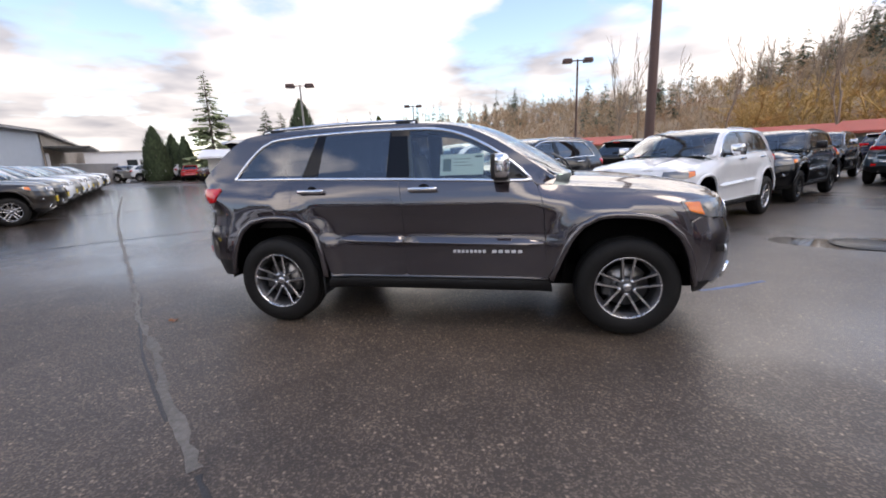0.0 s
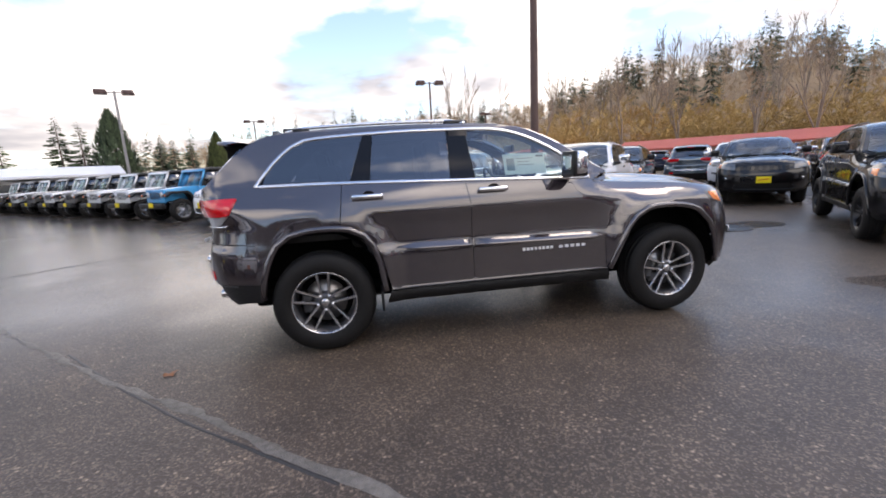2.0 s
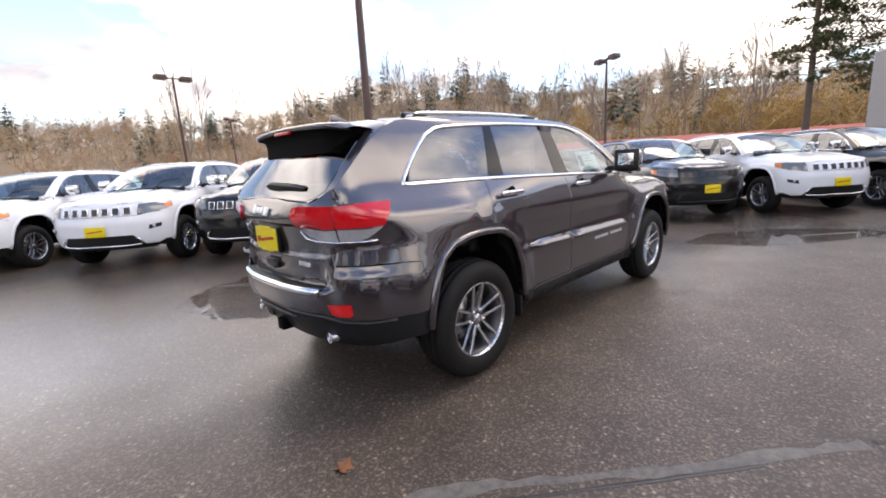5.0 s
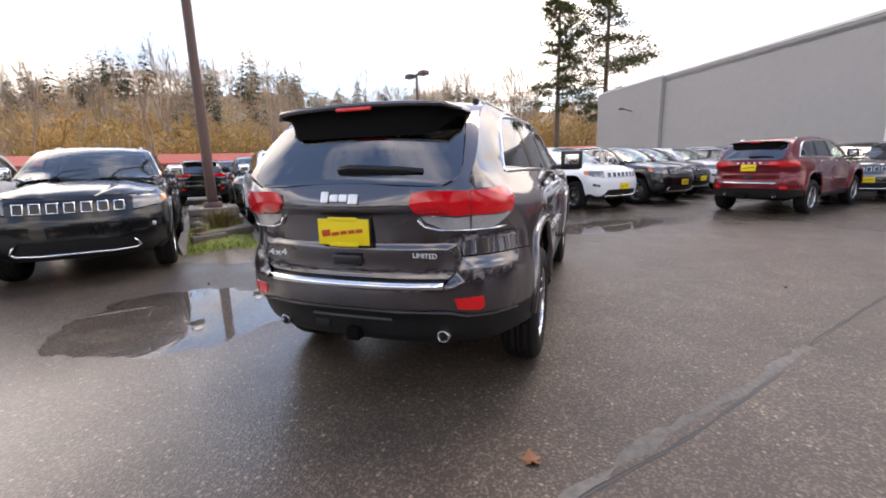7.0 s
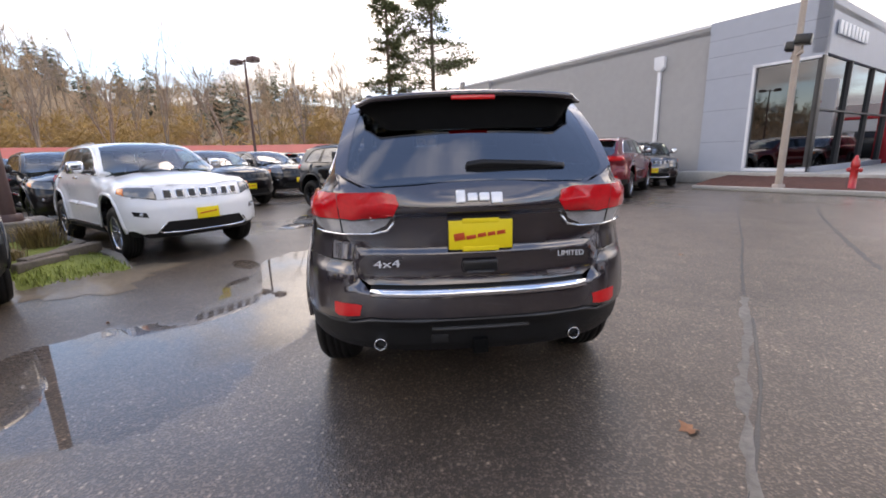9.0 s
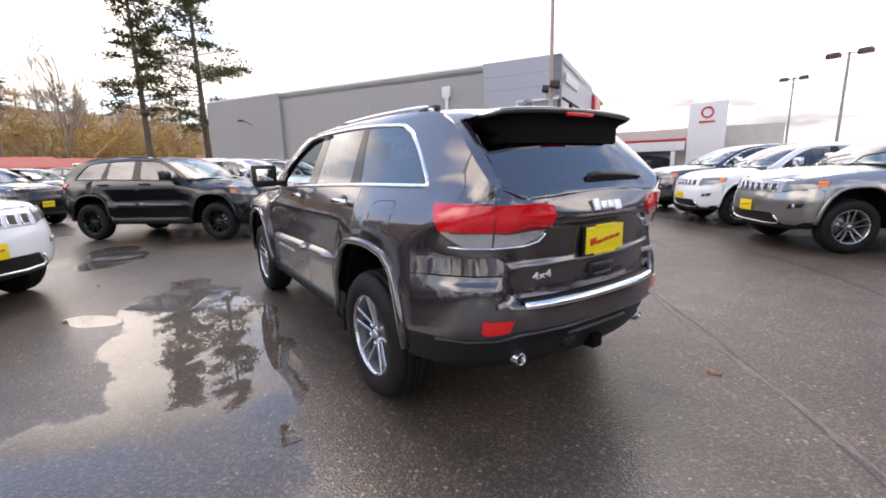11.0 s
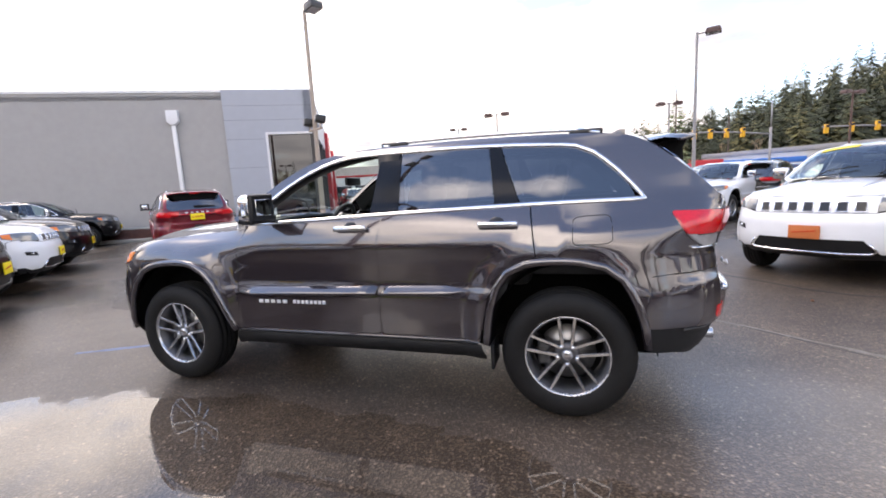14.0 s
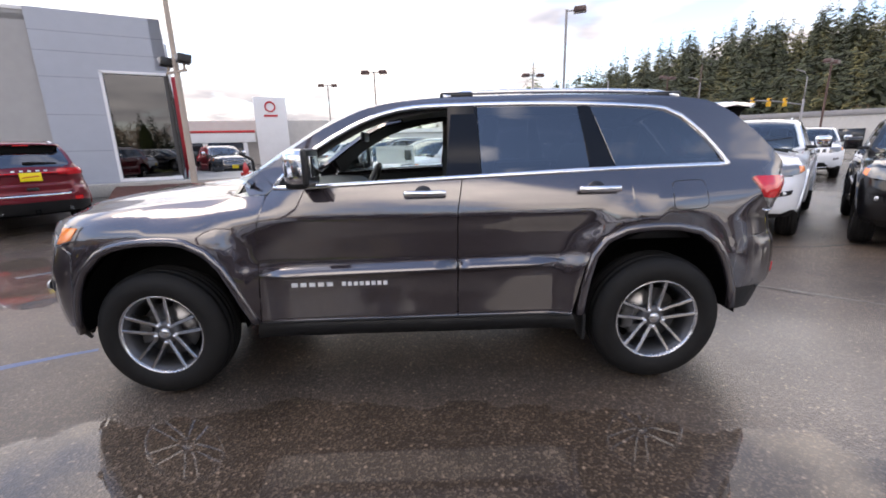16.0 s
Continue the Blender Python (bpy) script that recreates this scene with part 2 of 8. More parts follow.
def prism(points, a, b, axis="y", bevel=0.0, bm=None):
    """A polygon (u, v) drawn out from a to b along an axis. y: (x, z); x: (y, z); z: (x, y)."""
    own = bmesh.new()
    put = {"y": lambda u, v, w: (u, w, v), "x": lambda u, v, w: (w, u, v), "z": lambda u, v, w: (u, v, w)}[axis]
    one = [own.verts.new(put(u, v, a)) for u, v in points]
    two = [own.verts.new(put(u, v, b)) for u, v in points]
    own.faces.new(one)
    own.faces.new(list(reversed(two)))
    n = len(points)
    for k in range(n):
        own.faces.new((one[k], two[k], two[(k + 1) % n], one[(k + 1) % n]))
    bmesh.ops.recalc_face_normals(own, faces=own.faces)
    if bevel:
        bmesh.ops.bevel(own, geom=own.edges[:], offset=bevel, segments=2, affect="EDGES", profile=0.6)
    return merged(bm, own)


def lathe(profile, steps=32, axis="y", at=(0, 0, 0), bm=None, caps=False):
    """Turns (radius, along) pairs about an axis."""
    own = bmesh.new()
    rings = []
    for r, h in profile:
        ring = []
        for k in range(steps):
            a = 2 * math.pi * k / steps
            c, s = r * math.cos(a), r * math.sin(a)
            ring.append(own.verts.new({"y": (c, h, s), "z": (c, s, h), "x": (h, c, s)}[axis]))
        rings.append(ring)
    for one, two in zip(rings, rings[1:]):
        for k in range(steps):
            own.faces.new((one[k], one[(k + 1) % steps], two[(k + 1) % steps], two[k]))
    for ring in (rings[0], rings[-1]) if caps else ():
        own.faces.new(ring)
    bmesh.ops.remove_doubles(own, verts=own.verts, dist=1e-5)
    bmesh.ops.recalc_face_normals(own, faces=own.faces)
    bmesh.ops.translate(own, vec=at, verts=own.verts)
    return merged(bm, own)


def tube(points, radius, sides=8, bm=None, taper=None):
    """A round bar along a line of points."""
    own = bmesh.new()
    pts = [Vector(p) for p in points]
    rings = []
    for k, p in enumerate(pts):
        way = (pts[min(k + 1, len(pts) - 1)] - pts[max(k - 1, 0)]).normalized()
        side = way.cross(Vector((0, 0, 1)) if abs(way.z) < 0.9 else Vector((1, 0, 0))).normalized()
        up = side.cross(way)
        r = radius if taper is None else radius + (taper - radius) * k / (len(pts) - 1)
        rings.append([own.verts.new(p + r * (math.cos(2 * math.pi * j / sides) * side + math.sin(2 * math.pi * j / sides) * up)) for j in range(sides)])
    for one, two in zip(rings, rings[1:]):
        for j in range(sides):
            own.faces.new((one[j], one[(j + 1) % sides], two[(j + 1) % sides], two[j]))
    own.faces.new(rings[0])
    own.faces.new(list(reversed(rings[-1])))
    bmesh.ops.recalc_face_normals(own, faces=own.faces)
    return merged(bm, own)


# ---------------------------------------------------------------- the sport utility body
def curve(table):
    xs, ys = [p[0] for p in table], [p[1] for p in table]
    order = sorted(range(len(xs)), key=lambda k: xs[k])
    xs, ys = np.array([xs[k] for k in order], float), np.array([ys[k] for k in order], float)
    h = np.diff(xs)
    d = np.diff(ys) / h
    m = np.zeros(len(xs))
    m[1:-1] = np.where(d[:-1] * d[1:] > 0, 2 * d[:-1] * d[1:] / (d[:-1] + d[1:] + 1e-12), 0)
    m[0], m[-1] = d[0], d[-1]

    def value(x):
        x = min(max(x, xs[0]), xs[-1])
        k = min(max(int(np.searchsorted(xs, x) - 1), 0), len(h) - 1)
        t = (x - xs[k]) / h[k]
        return float(
            (1 + 2 * t) * (1 - t) ** 2 * ys[k] + t * (1 - t) ** 2 * h[k] * m[k] + t * t * (3 - 2 * t) * ys[k + 1] + t * t * (t - 1) * h[k] * m[k + 1]
        )

    return value


def ease(a, b, x):
    t = min(max((x - a) / (b - a), 0.0), 1.0)
    return t * t * (3 - 2 * t)


W_DOOR = curve([(0.30, 0.84), (0.36, 0.905), (0.41, 0.925), (0.46, 0.905), (0.60, 0.908), (0.72, 0.912), (0.80, 0.897), (0.95, 0.903), (1.045, 0.917), (1.08, 0.912), (1.18, 0.885), (1.25, 0.857), (1.30, 0.830), (1.45, 0.768), (1.60, 0.700), (1.67, 0.660), (1.71, 0.60)])
W_NOSE = curve([(0.30, 0.86), (0.45, 0.915), (0.72, 0.925), (0.90, 0.922), (0.98, 0.915), (1.04, 0.895), (1.09, 0.860), (1.13, 0.80), (1.18, 0.72), (1.25, 0.66)])
REAR_STEP = curve([(0.34, -2.27), (0.42, -2.335), (0.55, -2.385), (0.57, -2.41), (0.62, -2.425), (0.70, -2.43), (0.73, -2.425), (0.745, -2.365), (0.80, -2.355), (0.90, -2.370), (0.925, -2.358), (1.08, -2.375), (1.10, -2.402), (1.12, -2.405), (1.20, -2.375), (1.25, -2.345), (1.30, -2.31)])
REAR_X = curve([(0.34, -2.27), (0.42, -2.335), (0.55, -2.385), (0.62, -2.41), (0.72, -2.415), (0.85, -2.405), (1.0, -2.388), (1.12, -2.386), (1.20, -2.37), (1.25, -2.345), (1.30, -2.31)])
W_REAR = curve([(0.30, 0.845), (0.42, 0.912), (0.60, 0.920), (0.76, 0.917), (0.90, 0.907), (1.04, 0.905), (1.10, 0.900), (1.18, 0.880), (1.25, 0.857), (1.30, 0.830), (1.45, 0.768), (1.60, 0.700), (1.67, 0.660), (1.71, 0.60)])
NOSE_X = curve([(0.25, 2.16), (0.34, 2.25), (0.45, 2.32), (0.60, 2.345), (0.75, 2.34), (0.88, 2.30), (1.00, 2.265), (1.06, 2.22), (1.12, 2.10), (1.2, 1.9)])
TAPER_LOW = curve([(-2.40, 0.955), (-1.9, 0.97), (-1.5, 0.99), (-1.0, 1.0), (2.4, 1.0)])
TAPER_TOP = curve([(-2.36, 0.745), (-2.34, 0.755), (-2.28, 0.79), (-2.17, 0.832), (-2.06, 0.855), (-1.87, 0.89), (-1.2, 0.97), (-0.5, 1.0), (0.4, 1.0), (0.95, 0.985)])
EDGE_TOP = curve([(-2.36, 1.215), (-2.335, 1.23), (-2.28, 1.282), (-2.06, 1.49), (-1.93, 1.59), (-1.8, 1.650), (-1.6, 1.675), (-1.3, 1.69), (-0.7, 1.70), (-0.2, 1.695), (0.0, 1.68), (0.2, 1.645), (0.4, 1.565), (0.55, 1.48), (0.75, 1.345), (0.93, 1.225)])
CREST = curve([(-2.36, 1.232), (-2.345, 1.246), (-2.30, 1.303), (-2.17, 1.475), (-2.06, 1.60), (-1.98, 1.655), (-1.85, 1.685), (-1.4, 1.725), (-0.8, 1.745), (-0.3, 1.74), (0.0, 1.725), (0.2, 1.70), (0.4, 1.645), (0.65, 1.53), (0.9, 1.385), (1.1, 1.262), (1.18, 1.215)])
HOOD_EDGE = curve([(0.85, 1.175), (1.1, 1.155), (1.4, 1.135), (1.7, 1.11), (1.95, 1.075), (2.1, 1.04), (2.2, 1.0)])
HOOD_CREST = curve([(0.85, 1.255), (1.1, 1.24), (1.4, 1.222), (1.7, 1.19), (1.95, 1.15), (2.1, 1.115), (2.18, 1.075), (2.24, 1.02)])
ARCH_REAR = [(-1.00, 0.44), (-1.03, 0.66), (-1.07, 0.79), (-1.13, 0.875), (-1.23, 0.925), (-1.38, 0.94), (-1.53, 0.935), (-1.66, 0.905), (-1.75, 0.84), (-1.82, 0.71), (-1.862, 0.57), (-1.876, 0.46)]
ARCH_FRONT = [(0.90, 0.44), (0.98, 0.64), (1.05, 0.785), (1.12, 0.87), (1.22, 0.925), (1.36, 0.94), (1.54, 0.93), (1.68, 0.885), (1.78, 0.79), (1.86, 0.62), (1.90, 0.42)]


def swell(x, z):
    """The bulge of the wings over the wheels."""
    best = 0.0
    for c in (-1.43, 1.42):
        if z > 0.30:
            r = (abs((x - c) / 0.46) ** 3 + abs((z - 0.40) / 0.54) ** 3) ** (1 / 3)
            best = max(best, 0.034 * (1 - ease(1.02, 1.32 if abs(x) < 1.43 else 1.75, r)))
    return best


def side_y(x, z):
    front = ease(0.55, 1.25, x)
    w = W_DOOR(z) * (1 - front) + (W_NOSE(z) if z < 1.25 else W_DOOR(z)) * front
    back = ease(-1.40, -1.85, x)
    w = w * (1 - back) + W_REAR(z) * back
    up = ease(1.12, 1.30, z)
    d = min(max((x - REAR_X(z)) / (0.60 - 0.27 * ease(0.95, 1.2, z)), 0.0), 1.0)
    low = TAPER_LOW(x) * (1 - (1 - d) ** 2.6) ** (1 / 2.6) * (1 - 0.055 * ease(0.55, 1.3, z) * ease(-1.2, -2.2, x))
    f = min(max((NOSE_X(z) - x) / 0.62, 0.0), 1.0)
    low *= (1 - (1 - f) ** 2.5) ** (1 / 2.5) if x > 1.0 else 1.0
    return w * (low * (1 - up) + TAPER_TOP(x) * up) + swell(x, z) * (1 - up)


_rims = {}


def rim(z, end):
    """The plan line round the tail (-1) or the nose (1) at a height: lengths along it from the middle, and its points."""
    key = (round(z * 200), end)
    if key not in _rims:
        zz = key[0] / 200
        x0 = REAR_X(zz) if end < 0 else NOSE_X(zz)
        pts = [(x0, 0.0)]
        for k in range(1, 61):
            x = x0 - end * 0.95 * (k / 60) ** 3
            pts.append((x, side_y(x, zz)))
        pts = np.array(pts)
        _rims[key] = np.r_[0, np.cumsum(np.hypot(*np.diff(pts, axis=0).T))], pts
    return _rims[key]


def end_point(w, z, end):
    out = []
    for zz in (math.floor(z * 200) / 200, math.ceil(z * 200 + 1e-9) / 200):
        run, pts = rim(zz, end)
        out.append((np.interp(abs(w), run, pts[:, 0]), np.interp(abs(w), run, pts[:, 1])))
    t = z * 200 - math.floor(z * 200)
    x, y = (1 - t) * np.array(out[0]) + t * np.array(out[1])
    return Vector((x, math.copysign(y, w), z))


def along(x, z, end):
    """The length along the rim at which it passes x."""
    run, pts = rim(z, end)
    return float(np.interp(-end * x, -end * pts[:, 0], run)) if end > 0 else float(np.interp(x, pts[:, 0], run))


def tail(w, z):
    p = end_point(w, z, -1)
    p.x += (REAR_STEP(z) - REAR_X(z)) * (1 - ease(0.50, 0.64, abs(w)))
    return p


def nose(w, z):
    return end_point(w, z, 1)


def flank(s):
    return lambda x, z: Vector((x, s * side_y(x, z), z))


def top(x, t):
    edge, crest = EDGE_TOP(x), CREST(x)
    crest = max(crest, edge)
    y = side_y(x, edge)
    return Vector((x, y * t, crest - (crest - edge) * abs(t) ** 2.4))


def bonnet(x, t):
    edge, crest = HOOD_EDGE(x), HOOD_CREST(x)
    y = side_y(x, edge)
    ridge = 0.014 * (ease(0.42, 0.50, abs(t)) - ease(0.62, 0.80, abs(t)))
    return Vector((x, y * t, crest - (crest - edge) * abs(t) ** 2.0 + ridge))


def dense(poly, step):
    out = []
    n = len(poly)
    for k in range(n):
        a, b = Vector(poly[k]), Vector(poly[(k + 1) % n])
        parts = max(1, int((b - a).length / step))
        out += [a.lerp(b, j / parts) for j in range(parts)]
    return out


def normal_at(where, u, v):
    e = 0.004
    a, b = where(u + e, v) - where(u - e, v), where(u, v + e) - where(u, v - e)
    n = a.cross(b)
    return n.normalized() if n.length > 1e-12 else Vector((0, 0, 1))


def panel(name, poly, where, mat, parent, step=0.06, off=0.0, lip=0.018, label="", holes=(), grid=None, bow=None, lean=None):
    """A sheet cut to an outline on one of the body's surfaces, with turned-in edges."""
    from mathutils import geometry

    if bow:
        plain, swollen = where, bow

        def where(u, v):
            p, n = plain(u, v), normal_at(plain, u, v)
            return p + n * (swollen(u, v) if n.dot(Vector((p.x * 0.25, p.y, p.z - 0.75))) > 0 else -swollen(u, v))

        bow = None
    rings = [dense(poly, step)] + [dense(h, step) for h in holes]
    verts, edges = [], []
    for ring in rings:
        at = len(verts)
        verts += ring
        edges += [(at + k, at + (k + 1) % len(ring)) for k in range(len(ring))]
    us, vs = [p[0] for p in poly], [p[1] for p in poly]
    gu, gv = grid or (step, step)
    for a in np.arange(min(us) + gu / 2, max(us), gu):
        for b in np.arange(min(vs) + gv / 2, max(vs), gv):
            if all((Vector((a, b)) - p).length > 0.4 * min(gu, gv) for p in verts[: sum(map(len, rings))]):
                verts.append(Vector((a, b)))
    pts, _, faces, *_ = geometry.delaunay_2d_cdt(verts, edges, [], 1 if not holes else 0, 1e-6)
    if holes:

        def inside(p, ring):
            odd = False
            for k in range(len(ring)):
                a, b = ring[k], ring[(k + 1) % len(ring)]
                if (a[1] > p[1]) != (b[1] > p[1]) and p[0] < (b[0] - a[0]) * (p[1] - a[1]) / (b[1] - a[1]) + a[0]:
                    odd = not odd
            return odd

        faces = [f for f in faces if (c := sum((pts[k] for k in f), Vector((0, 0))) / len(f)) and inside(c, poly) and not any(inside(c, h) for h in holes)]
    me = bpy.data.meshes.new(name)
    normals = [normal_at(where, *p) for p in pts]
    middle = where(sum(us) / len(us), sum(vs) / len(vs))
    out = normals[len(normals) // 2]
    flip = -1 if out.dot(Vector((middle.x * 0.25, middle.y, middle.z - 0.75))) < 0 else 1
    normals = [flip * n for n in normals]
    places = [where(*p) + n * off for p, n in zip(pts, normals)]
    if lean:
        normals = [(n + lean(*p)).normalized() for p, n in zip(pts, normals)]
    if flip < 0:
        faces = [list(reversed(f)) for f in faces]
    count = {}
    for f in faces:
        for a, b in zip(f, list(f[1:]) + [f[0]]):
            count[(a, b)] = 1
    rim_edges = [(a, b) for a, b in count if (b, a) not in count]
    extra, faces = {}, [list(f) for f in faces]
    allv, alln = list(places), list(normals)
    for a, b in rim_edges if lip else ():
        for k in (a, b):
            if k not in extra:
                extra[k] = len(allv)
                allv.append(places[k] - normals[k] * lip)
                alln.append(normals[k])
        faces.append([b, a, extra[a], extra[b]])
    me.from_pydata([tuple(v) for v in allv], [], faces)
    me.shade_smooth()
    me.normals_split_custom_set_from_vertices([tuple(n) for n in alln])
    me.materials.append(mat)
    ob = new(name, me)
    ob.parent = parent
    return tagged(ob, label)


def strip(name, line, where, width, mat, parent, off=0.004, rise=0.006, closed=False, label="", lift=0.0):
    """A raised moulding along a line on a body surface."""
    line = [Vector(p) for p in line]
    n = len(line)
    bm = bmesh.new()
    rows = []
    for k, p in enumerate(line):
        a, b = (line[(k - 1) % n], line[(k + 1) % n]) if closed else (line[max(k - 1, 0)], line[min(k + 1, n - 1)])
        way = (b - a).normalized()
        side = Vector((-way.y, way.x))
        row = []
        for s, h in ((-0.5, -0.012), (-0.5, 0.0), (-0.3, rise), (0.3, rise), (0.5, 0.0), (0.5, -0.012)):
            q = p + side * (s * width + lift)
            nn = normal_at(where, *q)
            base = where(*q)
            if nn.dot(Vector((base.x * 0.25, base.y, base.z - 0.75))) < 0:
                nn = -nn
            row.append(bm.verts.new(base + nn * (off + h)))
        rows.append(row)
    for one, two in list(zip(rows, rows[1:])) + ([(rows[-1], rows[0])] if closed else []):
        for j in range(5):
            bm.faces.new((one[j], one[j + 1], two[j + 1], two[j]))
    if not closed:
        bm.faces.new(rows[0])
        bm.faces.new(list(reversed(rows[-1])))
    bmesh.ops.recalc_face_normals(bm, faces=bm.faces)
    return part(name, bm, mat, parent, label)


def smooth_line(points, step=0.05, closed=False):
    """A rounded line through points (Catmull-Rom)."""
    pts = [Vector(p) for p in points]
    n = len(pts)
    out = []
    for k in range(n if closed else n - 1):
        p0, p1, p2, p3 = (pts[(k + j) % n] if closed else pts[min(max(k + j, 0), n - 1)] for j in (-1, 0, 1, 2))
        parts = max(1, int((p2 - p1).length / step))
        for j in range(parts):
            t = j / parts
            out.append(0.5 * (2 * p1 + (p2 - p0) * t + (2 * p0 - 5 * p1 + 4 * p2 - p3) * t * t + (3 * p1 - p0 - 3 * p2 + p3) * t**3))
    return out if closed else out + [pts[-1]]


def wheel(parent, name, at, side, dark=False, spokes=True, steps=40, joined_face=False):
    """A tyre on a double-spoke alloy rim with disc, hub and nuts. side: 1 faces +y."""
    hub = thing(name, "", "")
    hub.parent = parent
    hub.matrix_basis = Matrix.Translation(at) @ (pose(0, 0, 0) if side > 0 else pose(0, 0, 0, 0, 0, 180))
    face = BLACK_ALLOY if dark else ALLOY
    bm = lathe([(0.228, -0.115), (0.30, -0.122), (0.352, -0.118), (0.376, -0.09), (0.384, -0.07), (0.377, -0.066), (0.377, -0.058), (0.387, -0.054), (0.388, -0.024), (0.379, -0.020), (0.379, -0.012), (0.388, -0.008), (0.388, 0.008), (0.379, 0.012), (0.379, 0.020), (0.388, 0.024), (0.387, 0.054), (0.377, 0.058), (0.377, 0.066), (0.384, 0.07), (0.376, 0.088), (0.352, 0.116), (0.30, 0.125), (0.255, 0.119), (0.240, 0.105)], steps)
    part("tyre", bm, RUBBER, hub)
    part("rim_barrel", lathe([(0.242, 0.104), (0.236, 0.094), (0.222, 0.085), (0.215, 0.02), (0.212, -0.11)], steps), ALLOY_DARK if not dark else BLACK_ALLOY, hub)
    part("rim_lip", lathe([(0.231, 0.092), (0.235, 0.106), (0.241, 0.110), (0.246, 0.107), (0.246, 0.098)], steps), face, hub)
    part("brake_disc", lathe([(0.02, -0.01), (0.165, -0.01), (0.165, 0.006), (0.02, 0.006)], 24), DISC_STEEL, hub)
    part("backing", lathe([(0.0, -0.06), (0.21, -0.06)], 24), UNDER, hub)
    if spokes:
        part("caliper", box((0.075, 0.06, 0.17), (0.135, 0.0, 0.0), 0.015), GREY_PLASTIC, hub)
    if True:
        bar = bmesh.new()
        outline = [(0.045, 0.024, 0.068), (0.10, 0.032, 0.074), (0.17, 0.039, 0.088), (0.236, 0.046, 0.098)]
        rows = []
        for r, mid, h in outline:
            rows.append([bar.verts.new(p) for p in ((mid - 0.016, h - 0.05, r), (mid - 0.010, h - 0.005, r), (mid - 0.007, h, r), (mid + 0.007, h, r), (mid + 0.010, h - 0.005, r), (mid + 0.016, h - 0.05, r))])
        for one, two in zip(rows, rows[1:]):
            for j in range(5):
                bar.faces.new((one[j], one[j + 1], two[j + 1], two[j]))
        bmesh.ops.recalc_face_normals(bar, faces=bar.faces)
        me = bpy.data.meshes.new("spoke")
        bar.to_mesh(me)
        bar.free()
        me.materials.append(face)
        star = bmesh.new()
        for k in range(5):
            for lean in (-0.5, 0.5):
                m = pose(0, 0, 0, 0, 72 * k, 0) @ Matrix.Diagonal((1 if lean > 0 else -1, 1, 1, 1))
                if not joined_face:
                    ob = new("spoke", me)
                    ob.parent, ob.matrix_basis = hub, m
                else:
                    had = len(star.verts)
                    star.from_mesh(me)
                    star.verts.ensure_lookup_table()
                    bmesh.ops.transform(star, matrix=m, verts=star.verts[had:])
        if joined_face:
            lathe([(0.066, 0.02), (0.062, 0.066), (0.038, 0.076), (0.034, 0.086), (0.0, 0.09)], 12, bm=star)
            part("spoked_face", star, face, hub)
            return hub
        star.free()
        for k in range(5 if spokes else 0):
            a = radians(72 * k + 36)
            part("wheel_nut", lathe([(0.013, 0.05), (0.013, 0.078), (0.008, 0.084), (0.0, 0.084)], 8, at=(0.058 * math.sin(a), 0, 0.058 * math.cos(a))), CHROME, hub)
        part("hub_plate", lathe([(0.074, 0.02), (0.070, 0.058), (0.040, 0.066), (0.0, 0.066)], 20), ALLOY_DARK, hub)
        part("hub_cap", lathe([(0.033, 0.05), (0.032, 0.078), (0.026, 0.084), (0.0, 0.086)], 20), face, hub)
    return hub


DLO_TOP = [(-1.86, 1.315), (-1.75, 1.445), (-1.62, 1.560), (-1.52, 1.605), (-1.35, 1.622), (-1.10, 1.637), (-0.73, 1.648), (-0.28, 1.648), (-0.05, 1.640), (0.10, 1.614), (0.25, 1.562), (0.42, 1.474), (0.55, 1.388), (0.66, 1.300), (0.73, 1.232)]
DLO = [(-1.885, 1.283)] + DLO_TOP + [(0.735, 1.216), (0.30, 1.228), (-0.30, 1.249), (-1.20, 1.274), (-1.84, 1.279)]


def between(top_line, a, b):
    return [p for p in top_line if a < p[0] < b]


def dlo_z(x):
    return float(np.interp(x, [p[0] for p in DLO_TOP], [p[1] for p in DLO_TOP]))


def belt_z(x):
    return float(np.interp(x, [-1.885, -1.2, -0.3, 0.3, 0.735], [1.279, 1.274, 1.249, 1.228, 1.216]))


def seam(w):
    """Where the tail meets the sloping rear glass: height on the tail, and place on the top."""
    z = 1.24
    for _ in range(24):
        p = tail(w, min(z, 1.30))
        t = min(p.y / side_y(p.x, EDGE_TOP(p.x)), 1.0) if w >= 0 else max(p.y / side_y(p.x, EDGE_TOP(p.x)), -1.0)
        z = 0.6 * z + 0.4 * top(p.x, t).z
    return z, p.x, t


GATE_SEAM = [(w, *seam(w)) for w in (0.0, 0.15, 0.30, 0.52, 0.59, 0.66, 0.70)]


